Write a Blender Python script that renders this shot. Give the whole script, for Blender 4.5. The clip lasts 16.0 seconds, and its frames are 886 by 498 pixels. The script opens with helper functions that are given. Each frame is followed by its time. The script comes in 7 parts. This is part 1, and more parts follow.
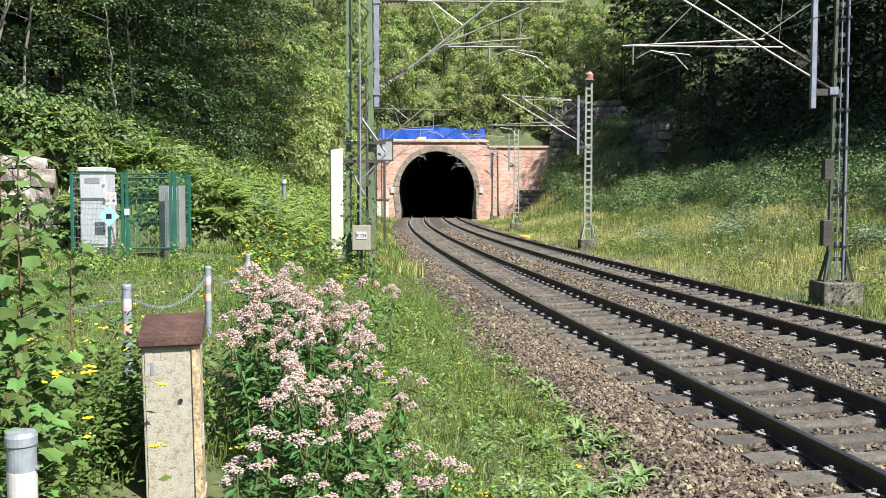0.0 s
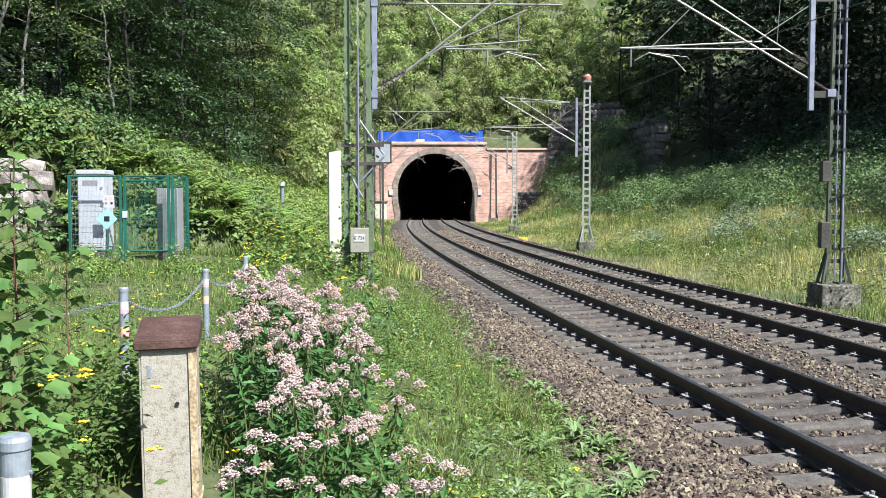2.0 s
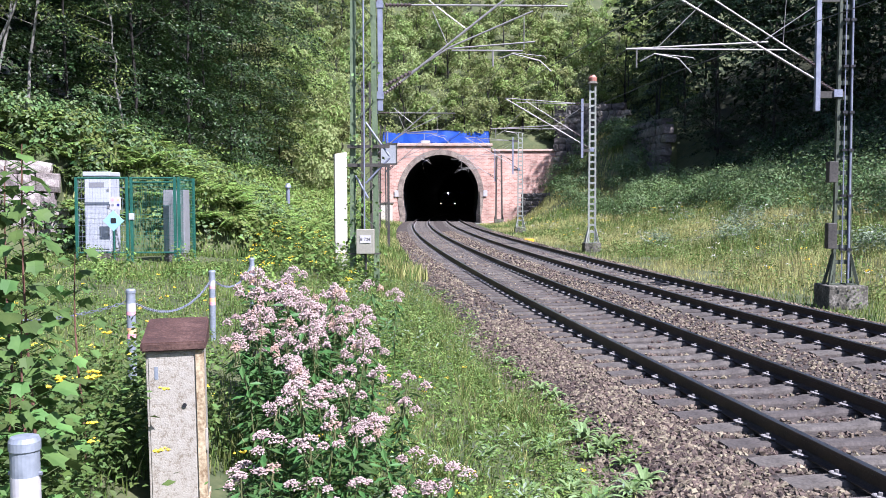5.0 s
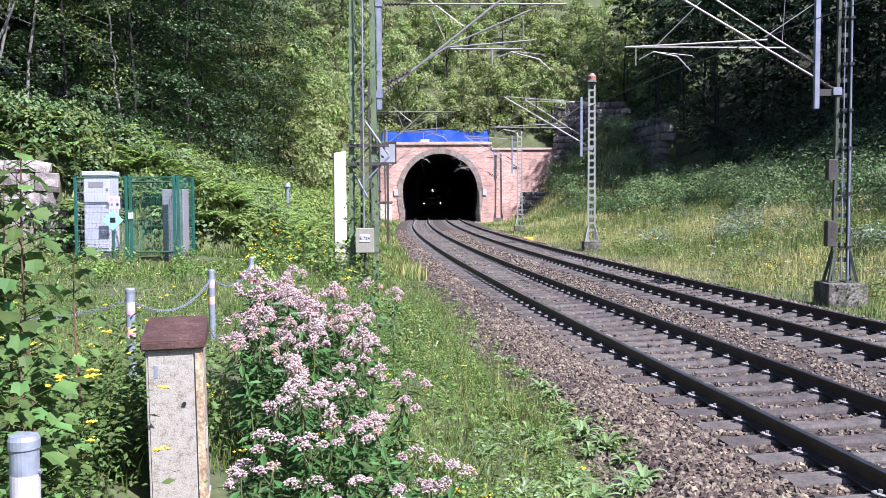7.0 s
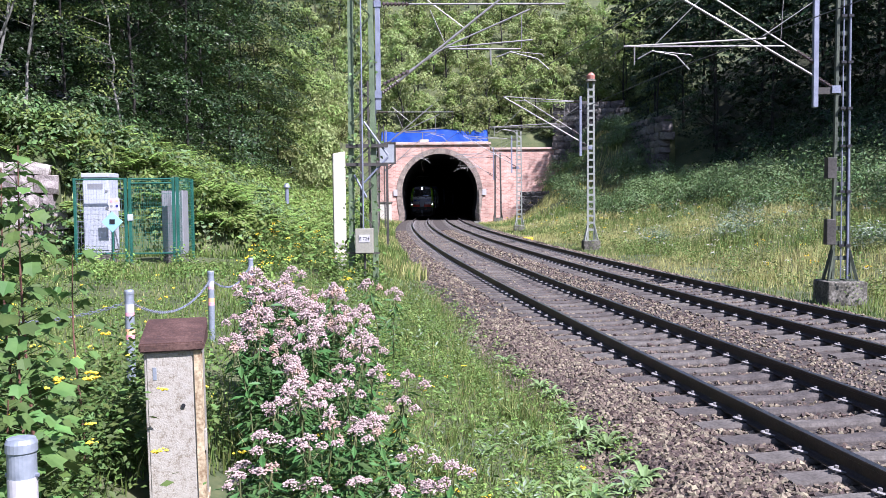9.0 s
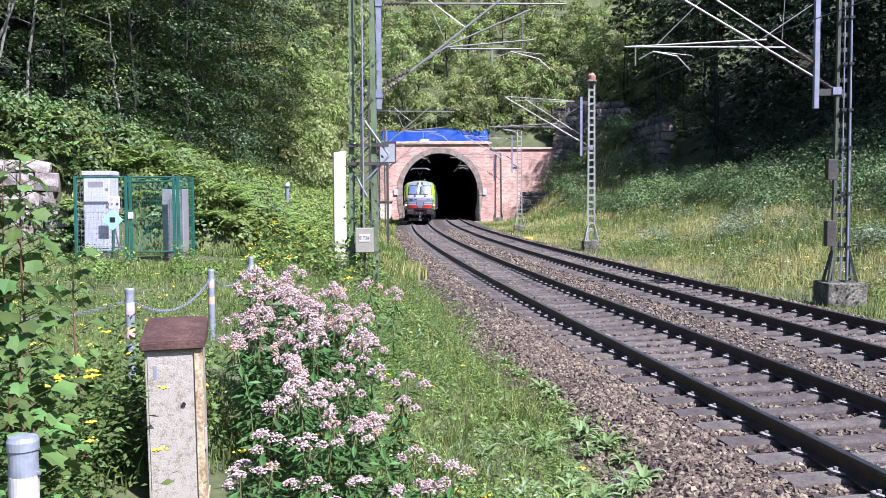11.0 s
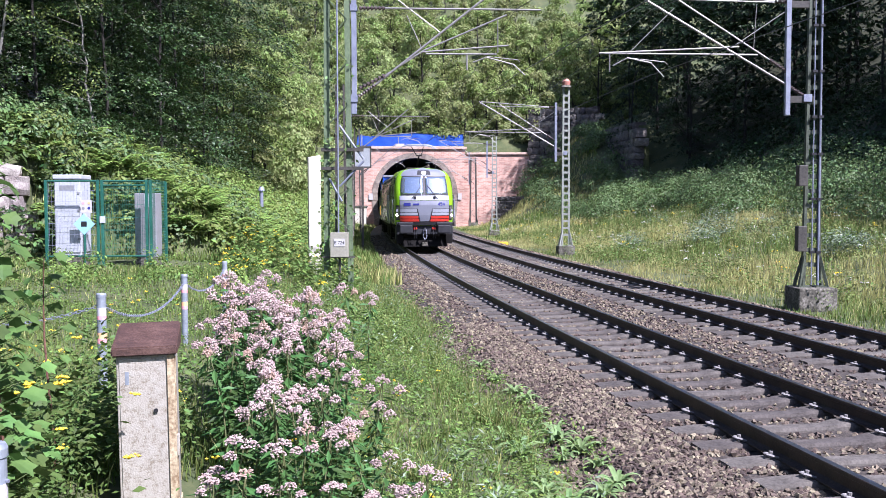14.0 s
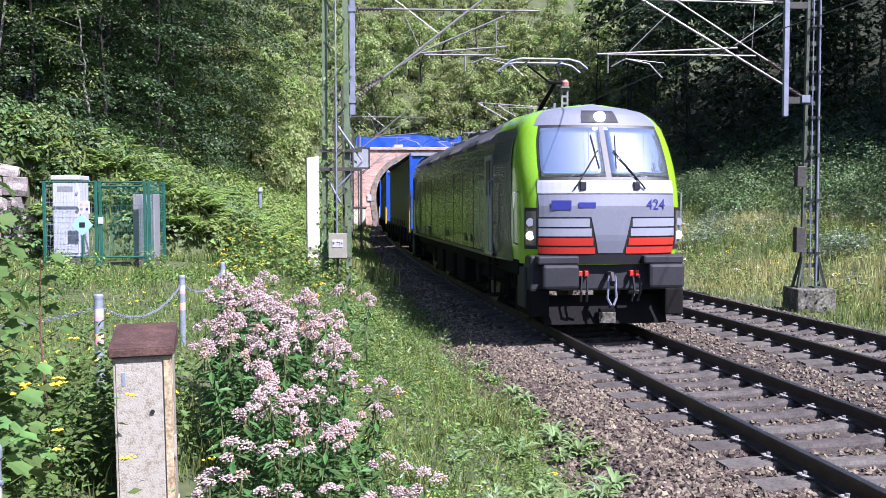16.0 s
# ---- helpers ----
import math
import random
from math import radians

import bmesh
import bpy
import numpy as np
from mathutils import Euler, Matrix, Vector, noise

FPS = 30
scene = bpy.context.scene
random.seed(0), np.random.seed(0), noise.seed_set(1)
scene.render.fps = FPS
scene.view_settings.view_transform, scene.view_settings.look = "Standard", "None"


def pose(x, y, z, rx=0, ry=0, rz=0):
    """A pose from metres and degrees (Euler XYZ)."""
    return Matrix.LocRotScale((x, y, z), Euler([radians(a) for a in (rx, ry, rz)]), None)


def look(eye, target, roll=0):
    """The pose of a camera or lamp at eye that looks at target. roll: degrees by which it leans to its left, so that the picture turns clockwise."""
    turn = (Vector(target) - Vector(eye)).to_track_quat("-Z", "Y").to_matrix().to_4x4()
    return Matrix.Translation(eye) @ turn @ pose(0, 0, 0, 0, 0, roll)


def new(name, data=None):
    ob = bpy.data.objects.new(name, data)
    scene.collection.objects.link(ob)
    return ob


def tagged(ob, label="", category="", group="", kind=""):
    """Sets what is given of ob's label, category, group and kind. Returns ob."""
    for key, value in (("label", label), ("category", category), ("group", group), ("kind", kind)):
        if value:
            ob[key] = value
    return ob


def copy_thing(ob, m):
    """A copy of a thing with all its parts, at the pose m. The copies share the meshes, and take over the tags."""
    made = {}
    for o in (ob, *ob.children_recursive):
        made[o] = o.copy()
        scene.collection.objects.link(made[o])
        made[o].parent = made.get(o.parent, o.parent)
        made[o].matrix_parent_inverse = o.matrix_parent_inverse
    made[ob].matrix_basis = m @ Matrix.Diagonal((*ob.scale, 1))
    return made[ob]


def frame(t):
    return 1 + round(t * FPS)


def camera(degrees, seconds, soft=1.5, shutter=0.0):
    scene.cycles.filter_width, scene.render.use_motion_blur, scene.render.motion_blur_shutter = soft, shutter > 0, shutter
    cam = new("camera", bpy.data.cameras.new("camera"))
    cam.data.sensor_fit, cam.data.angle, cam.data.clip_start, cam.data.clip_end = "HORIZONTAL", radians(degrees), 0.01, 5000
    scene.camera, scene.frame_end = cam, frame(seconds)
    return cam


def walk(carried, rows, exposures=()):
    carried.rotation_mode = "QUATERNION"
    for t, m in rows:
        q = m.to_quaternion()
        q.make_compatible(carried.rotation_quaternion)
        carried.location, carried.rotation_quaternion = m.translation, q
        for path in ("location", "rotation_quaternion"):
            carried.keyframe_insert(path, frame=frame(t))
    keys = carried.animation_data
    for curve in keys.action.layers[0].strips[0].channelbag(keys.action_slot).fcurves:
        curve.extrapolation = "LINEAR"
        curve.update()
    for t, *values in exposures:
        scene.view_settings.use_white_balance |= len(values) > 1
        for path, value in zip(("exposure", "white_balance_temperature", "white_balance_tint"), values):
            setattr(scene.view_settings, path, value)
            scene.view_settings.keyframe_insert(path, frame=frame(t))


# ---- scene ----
cam = camera(51.65, 16.0, soft=0.75)
# seconds, eye x, y, z, tilt, turn, lean
CAM_ROWS = [
    (0, -0.000, 0.000, 2.120, 86.785, 0.000, -0.000),
    (0.5, 0.001, 0.006, 2.121, 86.752, -0.065, 0.070),
    (1, 0.005, 0.004, 2.121, 86.736, 0.028, 0.006),
    (1.5, 0.007, 0.009, 2.119, 86.813, -0.056, -0.044),
    (2, 0.008, 0.008, 2.121, 86.928, -0.094, -0.042),
    (2.5, 0.006, 0.001, 2.122, 86.987, -0.012, -0.108),
    (3, 0.004, 0.007, 2.120, 87.051, 0.050, 0.012),
    (3.5, 0.002, 0.001, 2.121, 87.049, 0.106, 0.006),
    (4, 0.004, 0.003, 2.123, 86.990, 0.235, -0.111),
    (6.5, 0.002, 0.003, 2.118, 87.036, 0.267, -0.184),
    (7, 0.004, 0.005, 2.117, 86.937, 0.229, -0.275),
    (7.5, 0.006, 0.001, 2.121, 86.940, 0.226, -0.244),
    (8, 0.007, 0.000, 2.121, 86.965, 0.233, -0.286),
    (8.5, 0.008, 0.003, 2.120, 86.934, 0.239, -0.378),
    (9, 0.013, 0.006, 2.120, 86.936, 0.227, -0.543),
    (11.5, 0.007, 0.003, 2.123, 86.890, 0.220, -0.241),
    (12, 0.010, 0.010, 2.122, 86.868, 0.074, -0.580),
    (12.5, 0.010, 0.003, 2.123, 86.840, -0.206, -0.531),
    (13, 0.007, 0.006, 2.123, 86.959, -0.725, -0.326),
    (13.5, 0.007, 0.006, 2.121, 87.119, -1.114, -0.183),
    (14, 0.007, 0.007, 2.123, 87.203, -1.345, -0.128),
    (14.5, 0.012, 0.007, 2.123, 87.045, -1.334, -0.129),
    (15, 0.012, 0.007, 2.122, 87.098, -1.382, -0.131),
    (15.5, 0.016, 0.003, 2.122, 87.202, -1.345, -0.206),
    (16, 0.016, 0.012, 2.123, 87.258, -1.424, -0.129),
]
EXPOSURES = [(0, 1.46, 6500, 11), (2, 1.48, 6050, 13), (3.5, 1.54, 5700, 21), (7, 1.52, 5650, 29), (16, 1.52, 5650, 29)]
walk(cam, [(t, pose(x, y, z, rx, 0, rz) @ pose(0, 0, 0, 0, 0, lean)) for t, x, y, z, rx, rz, lean in CAM_ROWS], EXPOSURES)

# ---- world and sun ----
SUN_TO = Vector((0.66, -0.64, 1.12)).normalized()
world = bpy.data.worlds.new("sky")
scene.world = world
world.use_nodes = True
sky = world.node_tree.nodes.new("ShaderNodeTexSky")
sky.sky_type, sky.sun_disc = "NISHITA", False
sky.sun_elevation, sky.sun_rotation = math.asin(SUN_TO.z), math.atan2(SUN_TO.x, SUN_TO.y)
world.node_tree.links.new(sky.outputs[0], world.node_tree.nodes["Background"].inputs[0])
world.node_tree.nodes["Background"].inputs[1].default_value = 0.075
sun = new("sun", bpy.data.lights.new("sun", "SUN"))
sun.data.energy, sun.data.angle, sun.data.color = 5.0, radians(0.6), (1.0, 0.97, 0.90)
sun.matrix_world = look(SUN_TO * 100, (0, 0, 0))

# ---- materials ----
def mat(name, a, b, scale=4.0, rough=0.7, metal=0.0, bump=0.0, c=None, fine=8.0, isl=0.0, per=0.0, spec=0.4, trans=0.0):
    """Two tones mixed by noise at two scales; isl: change per loose piece, per: change per object; trans: light let through leaves."""
    m = bpy.data.materials.new(name)
    m.use_nodes = True
    nt = m.node_tree
    n, l = nt.nodes, nt.links
    bs = n["Principled BSDF"]
    geo = n.new("ShaderNodeTexCoord")
    n1 = n.new("ShaderNodeTexNoise")
    n1.inputs["Scale"].default_value, n1.inputs["Detail"].default_value = scale, 6
    n2 = n.new("ShaderNodeTexNoise")
    n2.inputs["Scale"].default_value, n2.inputs["Detail"].default_value = scale * fine, 4
    for t in (n1, n2):
        l.new(geo.outputs["Object"], t.inputs["Vector"])
    add = n.new("ShaderNodeMath")
    add.operation = "MULTIPLY_ADD"
    add.inputs[1].default_value = 0.5
    half = n.new("ShaderNodeMath")
    half.operation = "MULTIPLY"
    half.inputs[1].default_value = 0.5
    l.new(n1.outputs[0], half.inputs[0])
    l.new(n2.outputs[0], add.inputs[0])
    l.new(half.outputs[0], add.inputs[2])
    ramp = n.new("ShaderNodeValToRGB")
    ramp.color_ramp.elements[0].position, ramp.color_ramp.elements[1].position = 0.36, 0.64
    ramp.color_ramp.elements[0].color, ramp.color_ramp.elements[1].color = (*a, 1), (*b, 1)
    if c:
        e = ramp.color_ramp.elements.new(0.5)
        e.color = (*c, 1)
    l.new(add.outputs[0], ramp.inputs[0])
    out = ramp.outputs[0]
    for amount, node, sock in ((isl, "ShaderNodeNewGeometry", "Random Per Island"), (per, "ShaderNodeObjectInfo", "Random")):
        if amount:
            r = n.new(node)
            hsv = n.new("ShaderNodeHueSaturation")
            mr = n.new("ShaderNodeMapRange")
            mr.inputs[3].default_value, mr.inputs[4].default_value = 1 - amount, 1 + amount
            l.new(r.outputs[sock], mr.inputs[0])
            l.new(mr.outputs[0], hsv.inputs["Value"])
            hr = n.new("ShaderNodeMapRange")
            hr.inputs[3].default_value, hr.inputs[4].default_value = 0.5 - amount * 0.06, 0.5 + amount * 0.06
            l.new(r.outputs[sock], hr.inputs[0])
            l.new(hr.outputs[0], hsv.inputs["Hue"])
            l.new(out, hsv.inputs["Color"])
            out = hsv.outputs[0]
    l.new(out, bs.inputs["Base Color"])
    bs.inputs["Roughness"].default_value, bs.inputs["Metallic"].default_value = rough, metal
    bs.inputs["Specular IOR Level"].default_value = spec * (0.5 if trans else 1)
    if bump:
        bp = n.new("ShaderNodeBump")
        bp.inputs["Strength"].default_value, bp.inputs["Distance"].default_value = min(1, bump), 0.02
        l.new(add.outputs[0], bp.inputs["Height"])
        l.new(bp.outputs[0], bs.inputs["Normal"])
    if trans:
        tr = n.new("ShaderNodeBsdfTranslucent")
        l.new(out, tr.inputs[0])
        mix = n.new("ShaderNodeMixShader")
        mix.inputs[0].default_value = trans
        l.new(bs.outputs[0], mix.inputs[1])
        l.new(tr.outputs[0], mix.inputs[2])
        l.new(mix.outputs[0], n["Material Output"].inputs["Surface"])
    return m


def glow(name, color, strength):
    m = bpy.data.materials.new(name)
    m.use_nodes = True
    bs = m.node_tree.nodes["Principled BSDF"]
    bs.inputs["Base Color"].default_value = (*color, 1)
    bs.inputs["Emission Color"].default_value, bs.inputs["Emission Strength"].default_value = (*color, 1), strength
    return m


M_SOIL = mat("soil_and_grass", (0.035, 0.052, 0.016), (0.095, 0.10, 0.04), 0.7, 0.95, bump=0.6, c=(0.055, 0.068, 0.025), fine=14)
# floor under the trees, darkened so that its colour holds their shade
M_FOREST = mat("shaded_forest_floor", (0.016, 0.019, 0.009), (0.034, 0.038, 0.016), 0.6, 0.95, bump=0.6)
# bed tone lowered to paint the shade in the gaps between stones
M_BALLAST = mat("ballast_bed", (0.015, 0.012, 0.010), (0.085, 0.07, 0.056), 14.0, 0.9, bump=1.0, c=(0.038, 0.031, 0.025), fine=3.0)
M_STONE = mat("ballast_stone", (0.046, 0.035, 0.025), (0.162, 0.124, 0.089), 6.0, 0.85, isl=0.65)
M_RAIL = mat("rusty_rail_steel", (0.02, 0.016, 0.014), (0.05, 0.036, 0.028), 5.0, 0.6, metal=0.3, bump=0.2)
M_RAILTOP = mat("polished_rail_steel", (0.32, 0.32, 0.33), (0.5, 0.5, 0.5), 3.0, 0.3, metal=1.0)
M_SLEEPER = mat("weathered_concrete_sleeper", (0.040, 0.035, 0.029), (0.100, 0.089, 0.077), 5.0, 0.9, bump=0.4, per=0.25)
M_CLIP = mat("zinc_clip", (0.13, 0.125, 0.12), (0.24, 0.23, 0.22), 9.0, 0.7, metal=0.15)
M_GREENMAST = mat("green_mast_paint", (0.065, 0.095, 0.05), (0.125, 0.17, 0.09), 3.0, 0.6, bump=0.1)
M_DARKMAST = mat("dark_mast_steel", (0.028, 0.026, 0.022), (0.065, 0.06, 0.05), 3.0, 0.6)
M_GREYMAST = mat("grey_mast_paint", (0.15, 0.165, 0.14), (0.27, 0.285, 0.25), 3.0, 0.6, bump=0.1)
M_ZINC = mat("galvanised_steel", (0.15, 0.165, 0.215), (0.24, 0.26, 0.31), 6.0, 0.5, metal=0.3)
M_ALU = mat("aluminium_tube", (0.17, 0.165, 0.155), (0.27, 0.26, 0.24), 6.0, 0.45, metal=0.3)
M_INSUL = mat("brown_insulator", (0.035, 0.025, 0.022), (0.08, 0.06, 0.05), 6.0, 0.25)
M_WIRE = mat("copper_wire", (0.03, 0.03, 0.025), (0.06, 0.06, 0.05), 6.0, 0.5)
M_CONC = mat("stained_concrete", (0.025, 0.024, 0.018), (0.21, 0.195, 0.165), 2.5, 0.9, bump=0.5, c=(0.085, 0.08, 0.062))
M_PALE = mat("pale_painted_concrete", (0.38, 0.36, 0.29), (0.52, 0.49, 0.41), 1.2, 0.85, bump=0.2)
M_BRICK = mat("pink_brick", (0.30, 0.155, 0.115), (0.48, 0.27, 0.205), 1.0, 0.9, bump=0.3, c=(0.40, 0.215, 0.16), fine=9, per=0.22)
M_MORTAR = mat("mortar", (0.33, 0.25, 0.2), (0.46, 0.37, 0.30), 4.0, 0.95, bump=0.3)
M_RING = mat("grey_arch_stone", (0.13, 0.105, 0.085), (0.28, 0.235, 0.19), 2.0, 0.9, bump=0.5, per=0.15)
# near black: the darkness inside the tunnel is put into this colour
M_BORE = mat("dark_tunnel_lining", (0.006, 0.006, 0.006), (0.014, 0.013, 0.012), 1.0, 0.98)
M_TARP = mat("blue_tarpaulin", (0.008, 0.055, 0.33), (0.02, 0.10, 0.46), 1.5, 0.5, bump=0.3)
M_ROCK = mat("rough_stone", (0.115, 0.095, 0.085), (0.34, 0.305, 0.28), 1.6, 0.9, bump=1.0, c=(0.22, 0.19, 0.17), per=0.35)
# darker copy of M_ROCK: the half shade by the portal is painted in
M_SHADEROCK = mat("shaded_rubble", (0.05, 0.044, 0.038), (0.19, 0.17, 0.15), 1.6, 0.9, bump=1.0, c=(0.11, 0.098, 0.086), per=0.4)
M_BARK = mat("bark", (0.010, 0.009, 0.007), (0.028, 0.025, 0.020), 7.0, 0.95, bump=0.8)
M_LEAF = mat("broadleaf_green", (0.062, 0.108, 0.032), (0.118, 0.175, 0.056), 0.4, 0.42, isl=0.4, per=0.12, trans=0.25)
# dark-coloured leaf, with part of the wood's shade in the tone
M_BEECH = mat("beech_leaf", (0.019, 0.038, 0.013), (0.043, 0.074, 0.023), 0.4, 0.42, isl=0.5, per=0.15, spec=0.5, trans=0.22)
# greyish yellow-green leaf, its tone raised to hold some of the sunlight
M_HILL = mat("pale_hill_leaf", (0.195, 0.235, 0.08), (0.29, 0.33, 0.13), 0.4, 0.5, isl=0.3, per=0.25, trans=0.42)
M_BUSH = mat("bluish_bush_leaf", (0.07, 0.12, 0.045), (0.14, 0.195, 0.078), 0.4, 0.5, isl=0.45, trans=0.3)
M_PALEBARK = mat("pale_bark", (0.09, 0.09, 0.075), (0.22, 0.21, 0.18), 6.0, 0.9, bump=0.5)
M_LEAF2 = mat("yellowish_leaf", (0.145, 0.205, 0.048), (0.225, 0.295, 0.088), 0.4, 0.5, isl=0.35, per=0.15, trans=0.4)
# near-black leaf copy: the shade inside the wood is put into its colour
M_SHADELEAF = mat("shaded_leaf", (0.010, 0.024, 0.009), (0.019, 0.041, 0.013), 0.4, 0.5, isl=0.4, per=0.15, trans=0.2)
M_FERN = mat("fern_green", (0.125, 0.205, 0.04), (0.215, 0.30, 0.075), 0.5, 0.6, isl=0.4, trans=0.35)
M_GRASS = mat("grass_blade", (0.075, 0.128, 0.025), (0.16, 0.208, 0.055), 0.35, 0.6, isl=0.4, trans=0.3)
M_DRYGRASS = mat("dry_grass_blade", (0.28, 0.285, 0.09), (0.46, 0.43, 0.19), 0.35, 0.7, isl=0.4, trans=0.4)
M_PINK = mat("dusty_pink_blossom", (0.35, 0.255, 0.23), (0.50, 0.395, 0.36), 3.0, 0.8, isl=0.16, trans=0.25)
M_BROWNP = mat("faded_brown_blossom", (0.25, 0.165, 0.12), (0.38, 0.27, 0.21), 3.0, 0.85, isl=0.15)
M_HEMP = mat("hemp_leaf", (0.035, 0.085, 0.022), (0.075, 0.15, 0.04), 1.5, 0.5, isl=0.35, trans=0.3)
M_STEM = mat("green_stem", (0.07, 0.09, 0.03), (0.13, 0.13, 0.05), 3.0, 0.7)
M_MAPLE = mat("maple_leaf", (0.046, 0.078, 0.020), (0.098, 0.142, 0.036), 1.2, 0.6, isl=0.35, per=0.4, trans=0.3)
M_REDSTEM = mat("reddish_stem", (0.07, 0.03, 0.02), (0.14, 0.07, 0.045), 8.0, 0.7)
M_WEED = mat("weed_leaf", (0.068, 0.122, 0.026), (0.138, 0.20, 0.05), 0.8, 0.55, isl=0.4, trans=0.35)
M_SILVERLEAF = mat("silvery_leaf", (0.14, 0.19, 0.12), (0.24, 0.29, 0.20), 1.0, 0.6, isl=0.3, trans=0.3)
M_YELLOW = mat("yellow_blossom", (0.65, 0.42, 0.01), (0.85, 0.62, 0.02), 5.0, 0.6, isl=0.15)
M_WHITEF = mat("white_blossom", (0.36, 0.36, 0.30), (0.55, 0.55, 0.48), 5.0, 0.7, isl=0.2)
M_ROSETTE = mat("pale_rosette_leaf", (0.12, 0.20, 0.065), (0.22, 0.30, 0.13), 1.5, 0.55, per=0.2, trans=0.3)

# ---- helpers of this scene ----
def part(name, bm, material, parent=None, label="", smooth=False):
    """Links a bmesh as one mesh object, under a thing or a part."""
    me = bpy.data.meshes.new(name)
    bm.normal_update()
    bm.to_mesh(me)
    bm.free()
    me.materials.append(material)
    if smooth:
        me.shade_smooth()
    ob = new(name, me)
    if parent is not None:
        ob.parent = parent
    return tagged(ob, label)


def mesh_of(name, verts, faces, material, smooth=False):
    me = bpy.data.meshes.new(name)
    me.from_pydata([tuple(v) for v in verts], [], [tuple(f) for f in faces])
    me.materials.append(material)
    if smooth:
        me.shade_smooth()
    return me


def mesh_np(name, verts, faces, materials, index=None):
    """Many equal-sided faces at once: verts n x 3, faces m x k."""
    me = bpy.data.meshes.new(name)
    verts, faces = np.asarray(verts, np.float32), np.asarray(faces, np.int32)
    k = faces.shape[1]
    me.vertices.add(len(verts))
    me.vertices.foreach_set("co", verts.ravel())
    me.loops.add(faces.size)
    me.loops.foreach_set("vertex_index", faces.ravel())
    me.polygons.add(len(faces))
    me.polygons.foreach_set("loop_start", np.arange(0, faces.size, k, dtype=np.int32))
    for m in materials:
        me.materials.append(m)
    if index is not None:
        me.polygons.foreach_set("material_index", np.asarray(index, np.int32))
    me.update(calc_edges=True)
    me.shade_flat()
    return me


def thing(name, m=None, label="", category="", group="", kind=""):
    ob = new(name)
    ob.empty_display_size = 0.2
    ob.matrix_basis = m or Matrix()
    return tagged(ob, label, category, group, kind)


def box(bm, x0, x1, y0, y1, z0, z1, bevel=0.0):
    r = bmesh.ops.create_cube(bm, size=1, matrix=Matrix.LocRotScale(((x0 + x1) / 2, (y0 + y1) / 2, (z0 + z1) / 2), None, (x1 - x0, y1 - y0, z1 - z0)))
    if bevel:
        es = list({e for v in r["verts"] for e in v.link_edges})
        bmesh.ops.bevel(bm, geom=es, offset=bevel, segments=2, affect="EDGES", profile=0.5)
    return bm


def B(*a, bevel=0.0):
    return box(bmesh.new(), *a, bevel=bevel)


def tube(bm, a, b, r, r2=None, seg=8):
    a, b = Vector(a), Vector(b)
    d = b - a
    m = Matrix.Translation((a + b) / 2) @ d.to_track_quat("Z", "Y").to_matrix().to_4x4()
    bmesh.ops.create_cone(bm, cap_ends=True, segments=seg, radius1=r, radius2=r if r2 is None else r2, depth=d.length, matrix=m)
    return bm


def chain_tube(bm, pts, r, seg=6):
    """One bent tube through pts; closed where the last point is the first."""
    pts = [Vector(p) for p in pts]
    closed = len(pts) > 3 and (pts[0] - pts[-1]).length < 1e-6
    if closed:
        pts.pop()
    n = len(pts)
    rings, q, last = [], None, None
    for i, p in enumerate(pts):
        a, b = (pts[i - 1], pts[(i + 1) % n]) if closed else (pts[max(i - 1, 0)], pts[min(i + 1, n - 1)])
        d = (b - a).normalized()
        q = d.to_track_quat("Z", "Y") if q is None else last.rotation_difference(d) @ q
        last = d
        rings.append([bm.verts.new(p + q @ Vector((r * math.cos(k * 2 * math.pi / seg), r * math.sin(k * 2 * math.pi / seg), 0))) for k in range(seg)])
    for u, v in zip(rings, rings[1:] + rings[:1] if closed else rings[1:]):
        for k in range(seg):
            bm.faces.new((u[k], u[(k + 1) % seg], v[(k + 1) % seg], v[k]))
    if not closed:
        bm.faces.new(rings[0][::-1])
        bm.faces.new(rings[-1])
    return bm


def bar(bm, a, b, w, t):
    """A flat bar from a to b, w wide and t thick."""
    a, b = Vector(a), Vector(b)
    d = b - a
    m = Matrix.Translation((a + b) / 2) @ d.to_track_quat("Z", "Y").to_matrix().to_4x4() @ Matrix.Diagonal((w, t, d.length, 1))
    bmesh.ops.create_cube(bm, size=1, matrix=m)
    return bm


def extrude_poly(bm, pts, axis, a, b):
    """A prism: pts in the plane across axis ('x' or 'y'), from a to b along it."""
    put = (lambda p, q: (q, p[0], p[1])) if axis == "x" else (lambda p, q: (p[0], q, p[1]))
    va = [bm.verts.new(put(p, a)) for p in pts]
    vb = [bm.verts.new(put(p, b)) for p in pts]
    n = len(pts)
    bm.faces.new(va)
    bm.faces.new(vb[::-1])
    for i in range(n):
        bm.faces.new((va[i], vb[i], vb[(i + 1) % n], va[(i + 1) % n]))
    bmesh.ops.recalc_face_normals(bm, faces=bm.faces)
    return bm


def text_mesh(name, body, size, m, material, parent):
    cu = bpy.data.curves.new(name, "FONT")
    cu.body, cu.size, cu.align_x, cu.align_y, cu.extrude = body, size, "CENTER", "CENTER", 0.002
    tmp = bpy.data.objects.new(name, cu)
    scene.collection.objects.link(tmp)
    me = bpy.data.meshes.new_from_object(tmp.evaluated_get(bpy.context.evaluated_depsgraph_get()))
    bpy.data.objects.remove(tmp)
    me.materials.clear()
    me.materials.append(material)
    ob = new(name, me)
    ob.parent, ob.matrix_basis = parent, m
    return ob


# ---- plan: one wide curve, its vertex near the tunnel mouth; z = 0 is the rail head ----
VX, VY, RAD, GAP = -2.85, 112.0, 790.0, 3.55
PORTAL_Y = 104.0


